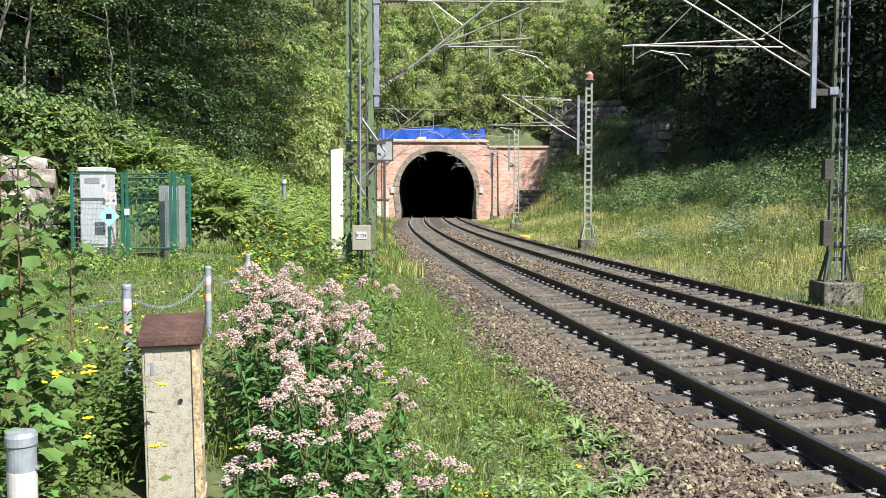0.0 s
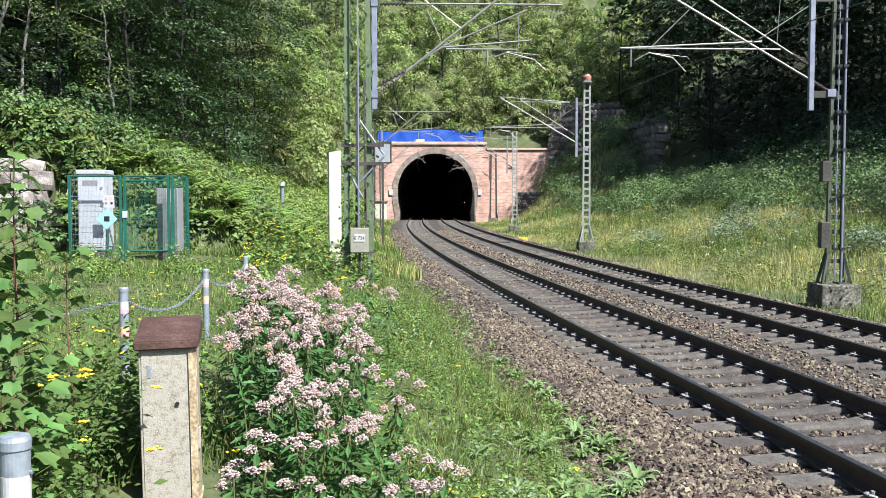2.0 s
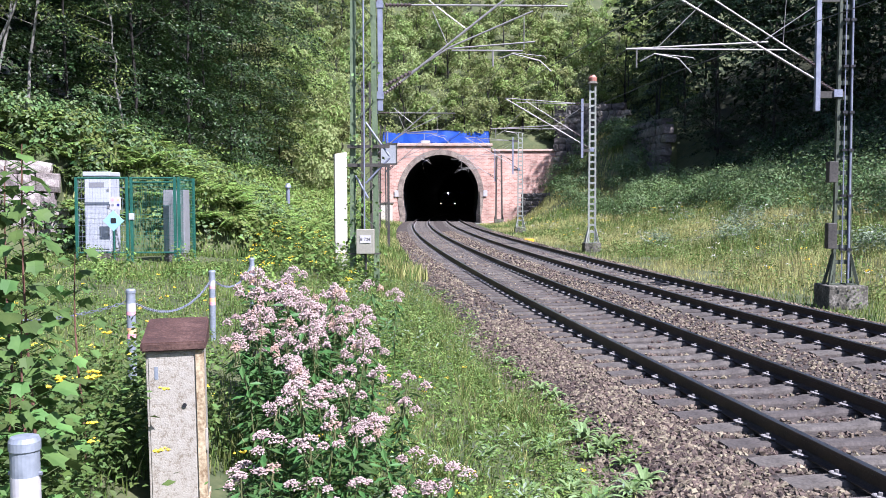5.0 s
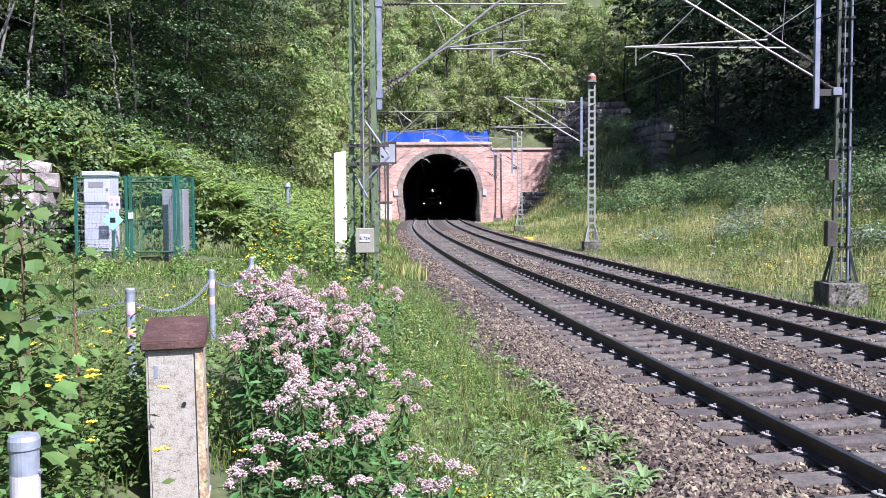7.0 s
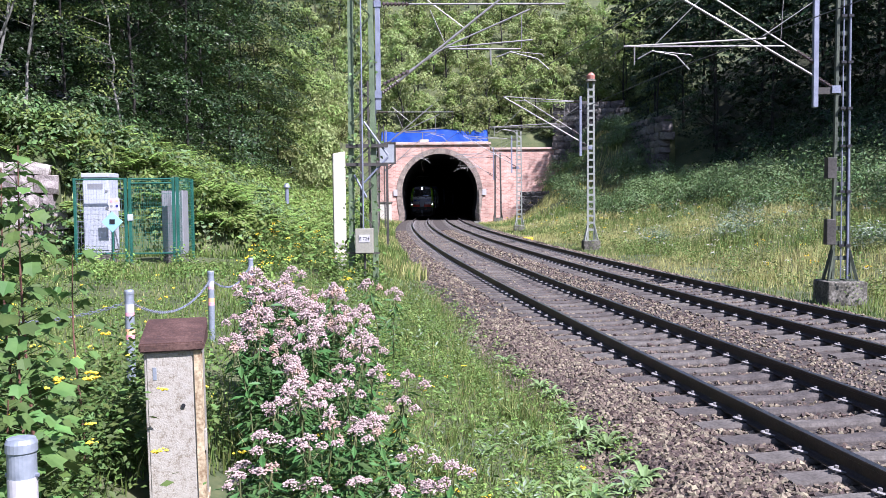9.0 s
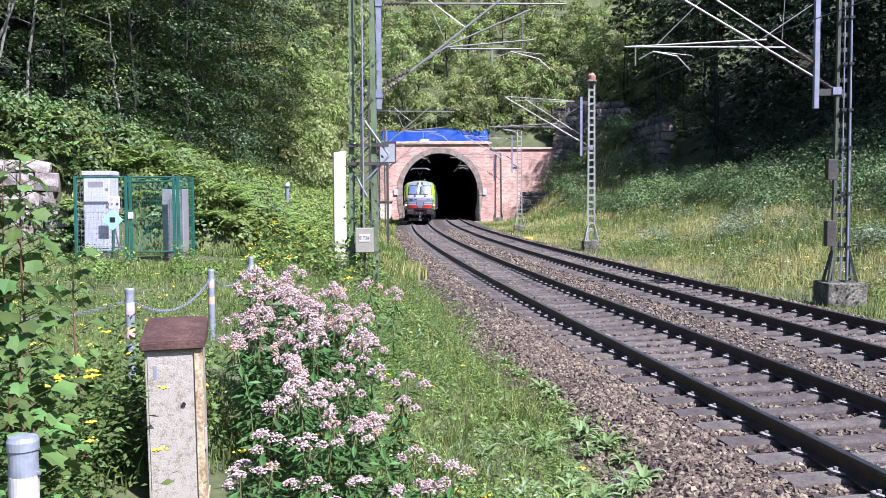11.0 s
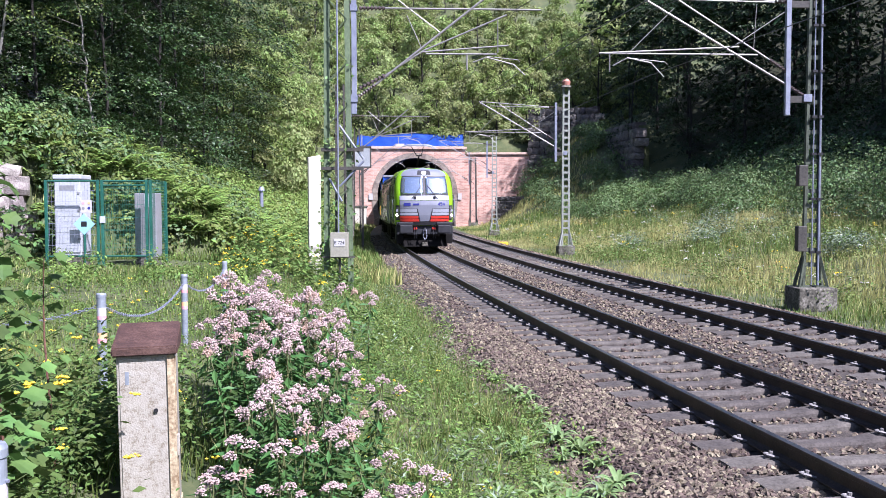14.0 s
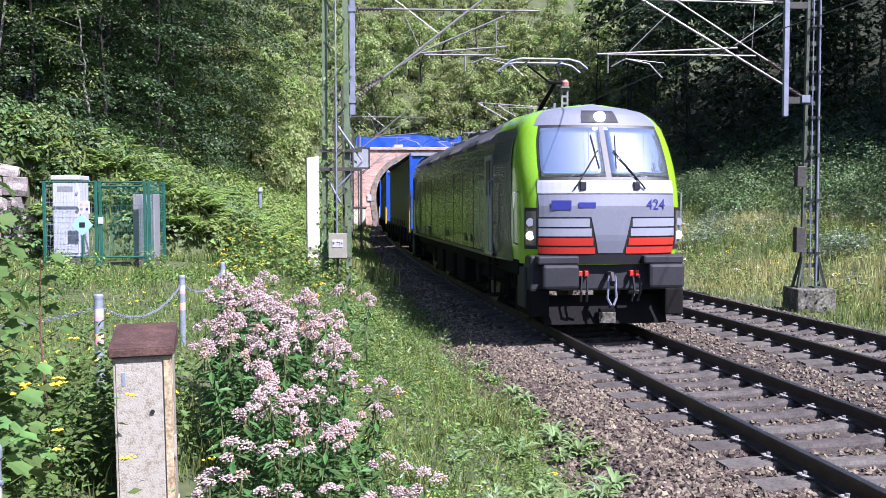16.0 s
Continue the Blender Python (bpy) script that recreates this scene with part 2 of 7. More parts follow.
def on_track(s, d=0.0):
    """Place and heading at s metres from the vertex (towards the eye is +s), d metres to the right of the near track's centre."""
    if s >= 0:
        a = s / RAD
        return Vector((VX + RAD - (RAD - d) * math.cos(a), VY - (RAD - d) * math.sin(a), 0)), -a
    r = 500.0
    a = -s / r
    return Vector((VX + r - (r - d) * math.cos(a), VY + (r - d) * math.sin(a), 0)), a


def centre_x(y):
    r = np.where(np.asarray(y, float) < VY, RAD, 500.0)
    return VX + r - np.sqrt(np.maximum(r * r - (np.asarray(y, float) - VY) ** 2, 1))


def smooth(a, b, v):
    t = np.clip((np.asarray(v, float) - a) / (b - a), 0, 1)
    return t * t * (3 - 2 * t)


def ground_z(x, y):
    x, y = np.asarray(x, float), np.asarray(y, float)
    yy = np.minimum(y, 112.0)
    d = x - centre_x(yy)
    toe = 15.5 + (6.6 - 15.5) * smooth(24.5, 29, y) - 1.6 * smooth(70, 100, y)
    left = np.interp(-d, [0, 1.75, 2.05, 2.9, 4.2, 6.3, 14], [-0.45, -0.45, -0.42, -0.36, -0.05, 0.46, 0.74])
    k = np.maximum(-d - toe, 0)
    left = left + np.where(k < 6, k * 0.56, np.where(k < 14, 3.36 + (k - 6) * 0.2, 4.96 + (k - 14) * 0.6))
    near = smooth(78, 98, y)
    right = np.interp(d, [0, GAP + 1.75, GAP + 2.1, GAP + 3.0, 9.5, 20, 30, 200], [-0.5, -0.5, -0.5, -0.50, -0.45, 2.3, 6.5, 110])
    right = right + near * np.maximum(np.minimum(d - 10.5, 9), 0) * 0.75
    z = np.where(d < 0, left, right)
    behind = smooth(-2, -14, y)
    z = z * (1 - 0.5 * behind)
    hill = 8.4 + np.maximum(y - 105, 0) * 0.62
    cut = smooth(104.3, 104.8, y)
    z = z * (1 - cut) + np.maximum(z, hill) * cut
    lump = 0.05 * np.sin(x * 1.3 + 0.7 * y) * np.sin(y * 0.9 - 0.4 * x) + 0.12 * np.sin(x * 0.31 + 2) * np.sin(y * 0.27 + 1)
    z = z + lump * smooth(3.2, 5.5, np.where(d < 0, -d, d - GAP))
    return np.minimum(z, 70 + 0.02 * z)


def gz(x, y):
    return float(ground_z(x, y))


def make_ground():
    xs = np.unique(np.concatenate([np.arange(-16, 26, 0.4), np.arange(-60, 80, 3.0), np.array([-600, -400, -250, -150, -100, -80, 100, 130, 180, 260, 400, 600])]))
    ys = np.unique(np.concatenate([np.arange(-4, 40, 0.5), np.arange(40, 104, 1.0), np.array([104.0, 104.3, 104.8, 105.2]), np.arange(106, 200, 3.0), np.array([-400, -200, -100, -60, -40, -30, -20, -14, -10, -7, 220, 260, 320, 420, 600])]))
    X, Y = np.meshgrid(xs, ys)
    Z = ground_z(X, Y)
    nx, ny = len(xs), len(ys)
    verts = np.stack([X.ravel(), Y.ravel(), Z.ravel()], 1)
    i, j = np.meshgrid(np.arange(nx - 1), np.arange(ny - 1))
    a = (j * nx + i).ravel()
    faces = np.stack([a, a + 1, a + 1 + nx, a + nx], 1)
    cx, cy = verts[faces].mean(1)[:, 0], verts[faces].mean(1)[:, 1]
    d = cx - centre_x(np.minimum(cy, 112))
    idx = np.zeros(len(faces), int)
    # wooded sides get the floor tone with shade painted in
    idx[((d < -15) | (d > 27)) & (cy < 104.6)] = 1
    keep = ~((np.abs(cx - TUN_X) < 4.7) & (cy > 104.2) & (cy < 104.9))
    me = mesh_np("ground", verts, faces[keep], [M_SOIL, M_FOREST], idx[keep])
    me.shade_smooth()
    tagged(new("ground", me), "grassy cutting with a gravel track bed between wooded slopes", "ground", kind="structure")


TUN_X, TUN_W, CROWN = -0.72, 4.27, 7.35
make_ground()

# ---- tracks ----
S_NEAR = 150.0


def sweep(profile, d, s0, s1, step, z=0.0):
    """A bmesh of a closed profile (across, up) run along the curve at offset d."""
    bm = bmesh.new()
    rings = []
    n = max(2, int(abs(s1 - s0) / step))
    for i in range(n + 1):
        s = s0 + (s1 - s0) * i / n
        rings.append([bm.verts.new((*on_track(s, d + u)[0].xy, z + v)) for u, v in profile])
    k = len(profile)
    for r, q in zip(rings[:-1], rings[1:]):
        for i in range(k):
            bm.faces.new((r[i], r[(i + 1) % k], q[(i + 1) % k], q[i]))
    bm.faces.new(rings[0])
    bm.faces.new(rings[-1][::-1])
    bmesh.ops.recalc_face_normals(bm, faces=bm.faces)
    return bm


RAIL = [(-0.036, -0.004), (-0.033, 0.0), (0.033, 0.0), (0.036, -0.004), (0.036, -0.035), (0.012, -0.048), (0.009, -0.13), (0.03, -0.15), (0.074, -0.160), (0.074, -0.172), (-0.074, -0.172), (-0.074, -0.160), (-0.03, -0.15), (-0.009, -0.13), (-0.012, -0.048), (-0.036, -0.035)]


def sleeper_mesh():
    bm = bmesh.new()
    for sx in (-1, 1):
        pts = [(0.0, -0.012), (0.35, -0.012), (0.55, 0.02), (1.0, 0.02), (1.30, 0.0)]
        prev = None
        for u, top in pts:
            w = 0.10 if u < 0.4 else 0.13
            ring = [bm.verts.new((sx * u, q, z)) for q, z in ((-w - 0.02, -0.19), (-w, top - 0.03), (-w + 0.02, top), (w - 0.02, top), (w, top - 0.03), (w + 0.02, -0.19))]
            if prev:
                for i in range(5):
                    bm.faces.new((prev[i], prev[i + 1], ring[i + 1], ring[i]))
            prev = ring
        bm.faces.new(prev)
    bmesh.ops.remove_doubles(bm, verts=bm.verts, dist=0.001)
    bmesh.ops.recalc_face_normals(bm, faces=bm.faces)
    me = bpy.data.meshes.new("sleeper")
    bm.to_mesh(me)
    bm.free()
    me.materials.append(M_SLEEPER)
    return me


def clip_mesh():
    """A bent spring clip with its bolt on a guide plate."""
    bm = bmesh.new()
    loop = [(-0.05, -0.05, 0.012), (-0.055, 0.0, 0.03), (-0.03, 0.045, 0.04), (0.0, 0.03, 0.03), (0.03, 0.045, 0.04), (0.055, 0.0, 0.03), (0.05, -0.05, 0.012)]
    chain_tube(bm, [(y, x, z) for x, y, z in loop], 0.013, 4)
    tube(bm, (0.0, 0, 0), (0.0, 0, 0.065), 0.018, seg=6)
    me = bpy.data.meshes.new("rail_clip")
    bm.to_mesh(me)
    bm.free()
    me.materials.append(M_CLIP)
    return me


def make_track(offset, label):
    tr = thing("railway_track", None, label, "railway track", "pair of tracks", "structure")
    for side in (-0.753, 0.753):
        r = part("rail", sweep(RAIL, offset + side, S_NEAR, -60, 1.5), M_RAIL, tr, "dark rusty steel rail with a polished top")
        part("running_surface", sweep([(-0.029, 0.0), (0.029, 0.0), (0.027, 0.0025), (-0.027, 0.0025)], offset + side, S_NEAR, 2, 1.5), M_RAILTOP, r, "shiny polished rail head")
    s = S_NEAR - 0.3
    far_v, far_f = [], []
    cm = CLIP
    while s > 8:
        p, a = on_track(s, offset)
        sl = new("sleeper", SLEEPER)
        sl.parent, sl.matrix_basis = tr, Matrix.Translation((p.x, p.y, -0.192)) @ Matrix.Rotation(-a, 4, "Z")
        for side in (-0.753, 0.753):
            for q in (-1, 1):
                m = Matrix.Translation((side + q * 0.105, 0, 0.021)) @ Matrix.Rotation(0 if q > 0 else math.pi, 4, "Z")
                if s > 82:
                    c = new("rail_clip", cm)
                    c.parent, c.matrix_basis = sl, m
                else:
                    w = Matrix.Translation((p.x, p.y, -0.192)) @ Matrix.Rotation(-a, 4, "Z") @ m
                    b = len(far_v)
                    far_v += [w @ Vector((x * 0.06, y * 0.06, z)) for x, y, z in ((-1, -1, 0), (1, -1, 0), (1, 1, 0), (-1, 1, 0), (0, -0.9, 0.05), (0, 0.9, 0.05))]
                    far_f += [(b, b + 1, b + 4), (b + 1, b + 2, b + 5), (b + 1, b + 5, b + 4), (b + 2, b + 3, b + 5), (b + 3, b, b + 4), (b + 3, b + 4, b + 5)]
        s -= 0.6
    me = mesh_of("far_rail_clips", far_v, far_f, M_CLIP)
    ob = new("rail_clips", me)
    ob.parent = tr
    tagged(ob, kind="stuff")


BED = [(-2.6, -0.50), (-2.05, -0.27), (-1.7, -0.232), (-0.8, -0.235), (0, -0.25), (0.8, -0.235), (GAP / 2, -0.21), (GAP - 0.8, -0.235), (GAP, -0.25), (GAP + 0.8, -0.235), (GAP + 1.7, -0.232), (GAP + 2.05, -0.27), (GAP + 2.7, -0.56), (GAP, -0.7), (0, -0.7)]
bed = part("ballast_bed", sweep(BED, 0.0, S_NEAR, -30, 1.0), M_BALLAST, None, "bed of crushed brown stone under both tracks")
tagged(bed, category="ballast", kind="structure")
SLEEPER, CLIP = sleeper_mesh(), clip_mesh()
make_track(0.0, "curving railway track on concrete sleepers in brown ballast")
make_track(GAP, "outer railway track on concrete sleepers in brown ballast")


# ---- tunnel and portal ----
def arch_points(w, crown, n=28, low=-0.35):
    """Horseshoe outline from the foot on one side over the crown to the other."""
    pts = [(-w * 0.955, low)]
    cz = crown - w * 1.0
    for i in range(n + 1):
        a = math.pi * (1.11 - 1.22 * i / n)
        pts.append((w * math.cos(a), cz + w * math.sin(a) * (1.0 if math.sin(a) > 0 else 1.6)))
    pts.append((w * 0.955, low))
    return pts


def make_portal():
    y0, y1 = PORTAL_Y, PORTAL_Y + 1.2
    inner = [(TUN_X + x, z) for x, z in arch_points(TUN_W, CROWN)]
    outer = [(TUN_X + x, z) for x, z in arch_points(TUN_W + 0.62, CROWN + 0.62)]
    face = tagged(new("tunnel_portal"), "pink brick tunnel portal with a stone arch and blue tarpaulin on top", "tunnel portal", kind="structure")
    # wall round the arch, as strips from the ring out to the edges
    L, R, TOP = TUN_X - 6.75, 5.0, 8.35
    bm = bmesh.new()
    edge = []
    for x, z in outer:
        a = math.atan2(z - 2.5, x - TUN_X)
        cx, cz = math.cos(a), math.sin(a)
        k = min([(R - TUN_X) / cx if cx > 1e-6 else 1e9, (L - TUN_X) / cx if cx < -1e-6 else 1e9, (TOP - 2.5) / cz if cz > 1e-6 else 1e9, (-0.9 - 2.5) / cz if cz < -1e-6 else 1e9])
        edge.append((TUN_X + cx * k, 2.5 + cz * k))
    # exact corners
    for corner in ((L, TOP), (R, TOP)):
        i = min(range(len(edge)), key=lambda q: (edge[q][0] - corner[0]) ** 2 + (edge[q][1] - corner[1]) ** 2)
        edge[i] = corner
    fi, fo, bi, bo = [[bm.verts.new((x, y, z)) for x, z in pts] for pts, y in ((outer, y0), (edge, y0), (outer, y1), (edge, y1))]
    for i in range(len(outer) - 1):
        bm.faces.new((fi[i], fi[i + 1], fo[i + 1], fo[i]))
        bm.faces.new((bi[i], bo[i], bo[i + 1], bi[i + 1]))
        bm.faces.new((fo[i], fo[i + 1], bo[i + 1], bo[i]))
    bmesh.ops.recalc_face_normals(bm, faces=bm.faces)
    part("wall", bm, M_BRICKWALL, face, "weathered pink brickwork")
    part("wing_wall", B(R, 13.6, y0 + 0.25, y1, -0.9, 7.75), M_BRICKWALL, face, "lower pink brick wing wall")
    part("return_wall", B(L - 0.9, L, y0 + 0.3, y1, -0.9, 6.6), M_BRICKWALL, face)
    part("coping", B(L - 0.15, R + 0.15, y0 - 0.18, y1 + 0.1, TOP, TOP + 0.26, bevel=0.03), M_COPING, face, "pale stone coping")
    part("coping", B(R + 0.15, 13.8, y0 + 0.08, y1 + 0.1, 7.75, 7.98, bevel=0.03), M_COPING, face, "reddish stone coping")
    # voussoirs
    n = len(outer)
    for i in range(n - 1):
        bm = bmesh.new()
        gapv = 0.06
        q = [Vector((*inner[i], 0)), Vector((*inner[i + 1], 0)), Vector((*outer[i + 1], 0)), Vector((*outer[i], 0))]
        c = sum(q, Vector()) / 4
        q = [c + (p - c) * (1 - gapv) for p in q]
        vf = [bm.verts.new((p.x, y0 - 0.07, p.y)) for p in q]
        vb = [bm.verts.new((p.x, y0 + 0.9, p.y)) for p in q]
        bm.faces.new(vf)
        for k in range(4):
            bm.faces.new((vf[k], vb[k], vb[(k + 1) % 4], vf[(k + 1) % 4]))
        bmesh.ops.recalc_face_normals(bm, faces=bm.faces)
        part("arch_stone", bm, M_RING, face)
    bm = bmesh.new()
    vi = [bm.verts.new((x, y0 + 0.02, z)) for x, z in inner]
    vo = [bm.verts.new((x, y0 + 0.02, z)) for x, z in outer]
    for i in range(n - 1):
        bm.faces.new((vi[i], vi[i + 1], vo[i + 1], vo[i]))
    part("arch_joint", bm, M_MORTAR, face)
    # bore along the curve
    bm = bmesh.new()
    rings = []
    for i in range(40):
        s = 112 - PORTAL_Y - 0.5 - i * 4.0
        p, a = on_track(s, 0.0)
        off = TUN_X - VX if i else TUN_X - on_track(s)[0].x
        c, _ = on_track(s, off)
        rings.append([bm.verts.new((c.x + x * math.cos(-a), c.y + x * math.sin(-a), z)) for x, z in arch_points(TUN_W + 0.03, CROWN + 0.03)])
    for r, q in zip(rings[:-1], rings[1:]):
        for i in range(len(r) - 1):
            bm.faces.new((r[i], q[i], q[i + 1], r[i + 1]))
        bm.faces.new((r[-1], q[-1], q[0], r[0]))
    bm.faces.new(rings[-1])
    part("tunnel_bore", bm, M_BORE, None, "tunnel lining with the darkness of the bore put into its colour").parent = face
    return face


def wall_material():
    """Pink brick courses with pale mortar."""
    m = bpy.data.materials.new("pink_brickwork")
    m.use_nodes = True
    n, l = m.node_tree.nodes, m.node_tree.links
    bs = n["Principled BSDF"]
    tc, mp = n.new("ShaderNodeTexCoord"), n.new("ShaderNodeMapping")
    mp.inputs["Rotation"].default_value = (radians(90), 0, 0)
    br = n.new("ShaderNodeTexBrick")
    br.inputs["Scale"].default_value = 1.0
    br.inputs["Brick Width"].default_value, br.inputs["Row Height"].default_value = 0.40, 0.16
    br.inputs["Mortar Size"].default_value = 0.014
    br.inputs["Color1"].default_value, br.inputs["Color2"].default_value = (0.34, 0.18, 0.135, 1), (0.50, 0.31, 0.245, 1)
    br.inputs["Mortar"].default_value = (0.46, 0.37, 0.30, 1)
    no = n.new("ShaderNodeTexNoise")
    no.inputs["Scale"].default_value, no.inputs["Detail"].default_value = 0.6, 8
    mix = n.new("ShaderNodeMix")
    mix.data_type, mix.blend_type = "RGBA", "OVERLAY"
    mix.inputs["Factor"].default_value = 0.7
    l.new(tc.outputs["Object"], mp.inputs["Vector"])
    l.new(mp.outputs[0], br.inputs["Vector"])
    l.new(tc.outputs["Object"], no.inputs["Vector"])
    l.new(br.outputs["Color"], mix.inputs[6])
    l.new(no.outputs[0], mix.inputs[7])
    l.new(mix.outputs[2], bs.inputs["Base Color"])
    bp = n.new("ShaderNodeBump")
    bp.inputs["Strength"].default_value = 0.6
    l.new(br.outputs["Fac"], bp.inputs["Height"])
    bp.invert = True
    l.new(bp.outputs[0], bs.inputs["Normal"])
    bs.inputs["Roughness"].default_value = 0.92
    return m


M_BRICKWALL = wall_material()
M_COPING = mat("coping_stone", (0.34, 0.22, 0.17), (0.52, 0.40, 0.33), 2.0, 0.9, bump=0.3)
make_portal()


def make_tarp():
    tp = thing("tarpaulin", None, "bright blue tarpaulin stretched over the top of the tunnel portal", "tarpaulin")
    x0, x1 = TUN_X - 6.6, 4.85
    bm = bmesh.new()
    nx, nz = 60, 8
    g = []
    for j in range(nz + 1):
        v = j / nz
        row = []
        for i in range(nx + 1):
            u = i / nx
            top = 10.05 + 0.15 * u - 0.12 * math.sin(u * 9)
            z = 8.62 + (top - 8.62) * v
            y = PORTAL_Y + 0.15 + 1.3 * v + 0.05 * math.sin(u * 38 + 2 * v) + 0.04 * math.sin(u * 15)
            row.append(bm.verts.new((x0 + (x1 - x0) * u, y, z)))
        g.append(row)
    for j in range(nz):
        for i in range(nx):
            bm.faces.new((g[j][i], g[j][i + 1], g[j + 1][i + 1], g[j + 1][i]))
    bmesh.ops.solidify(bm, geom=bm.faces[:], thickness=0.02)
    part("sheet", bm, M_TARP, tp, smooth=True)
    bm = bmesh.new()
    chain_tube(bm, [(x0, PORTAL_Y + 0.05, 8.66), (x1, PORTAL_Y + 0.05, 8.66)], 0.035)
    part("hem", bm, M_PALE, tp, "pale hem rope")
    part("patch", B(-2.9, -1.9, PORTAL_Y + 0.04, PORTAL_Y + 0.10, 8.68, 8.98), M_PALE, tp, "white patch on the sheet")


make_tarp()


# ---- overhead line ----
M_OLIVE = mat("dark_olive_mast_paint", (0.03, 0.038, 0.026), (0.075, 0.09, 0.06), 3.0, 0.6, bump=0.1)


def lattice_mast(x, y, height, half, leg, material, label, tilt=0.0, rungs=False, top=None, base_z=None, pier=None, narrow=0.78):
    """Two channel legs, joined by flat lacing bars (or rungs), on splayed feet and a concrete block."""
    zb = gz(x, y) if base_z is None else base_z
    m = thing("catenary_mast", Matrix.Translation((x, y, zb)) @ Matrix.Rotation(radians(tilt), 4, "Z"), label, "catenary mast", "masts of the overhead line")
    p = 0.0
    if pier:
        pw, ph = pier
        bm = B(-pw, pw, -pw, pw, -0.4, ph, bevel=0.03)
        part("foundation", bm, M_CONC, m, "mossy stained concrete foundation block")
        p = ph
    hh = height - zb
    for sx in (-1, 1):
        bm = bmesh.new()
        w, t = leg * 0.62, leg * 0.16
        chan = [(w, -leg), (-w, -leg), (-w, -leg + t), (w - t, -leg + t), (w - t, leg - t), (-w, leg - t), (-w, leg), (w, leg)]
        lo, hi = [[bm.verts.new((sx * (q + u), v, z)) for u, v in chan] for q, z in ((half, p), (half * narrow, hh))]
        for i in range(8):
            bm.faces.new((lo[i], lo[(i + 1) % 8], hi[(i + 1) % 8], hi[i]))
        bmesh.ops.recalc_face_normals(bm, faces=bm.faces)
        part("leg", bm, material, m)
        if pier:
            bm = bmesh.new()
            for sy in (-1, 1):
                bar(bm, (sx * half, sy * leg, p + 0.75), (sx * (half + 0.16), sy * (leg + 0.10), p), 0.05, 0.07)
            box(bm, sx * half - 0.13, sx * half + 0.13, -leg - 0.12, leg + 0.12, p, p + 0.03)
            part("foot", bm, material, m)
    n = int((hh - p - 0.4) / (0.36 if rungs else half * 1.7))
    for i in range(n):
        z0 = p + 0.5 + (hh - p - 0.6) * i / n
        z1 = p + 0.5 + (hh - p - 0.6) * (i + 1) / n
        w = half * (1 - (1 - narrow) * z0 / hh)
        for sy in (-1, 1):
            if rungs:
                bm = B(-w, w, sy * leg * 0.95 - 0.006, sy * leg * 0.95 + 0.006, z0, z0 + 0.10)
            else:
                s = 1 if i % 2 else -1
                bm = bar(bmesh.new(), (-w * s, sy * leg * 0.95, z0), (w * s, sy * leg * 0.95, z1), 0.065, 0.014)
            part("lacing_bar", bm, material, m)
    if top:
        bm = bmesh.new()
        tube(bm, (0, 0, hh), (0, 0, hh + 0.12), 0.28, 0.20, 16)
        part("cap_plate", bm, M_CONC, m)
        bm = bmesh.new()
        tube(bm, (0, 0, hh + 0.12), (0, 0, hh + 0.30), 0.2, 0.22, 16)
        tube(bm, (0, 0, hh + 0.30), (0, 0, hh + 0.44), 0.22, 0.10, 16)
        part("cap", bm, mat("red_cap", (0.25, 0.09, 0.06), (0.4, 0.2, 0.15), 4, 0.6), m, "faded red cap on the mast top")
    return m


def insulator(bm, a, b, r, n=7):
    a, b = Vector(a), Vector(b)
    tube(bm, a, b, r * 0.4)
    for i in range(n):
        c = a + (b - a) * (i + 0.5) / n
        dlt = (b - a) * 0.28 / n
        tube(bm, c - dlt, c + dlt, r, r * 0.6, 10)
    return bm


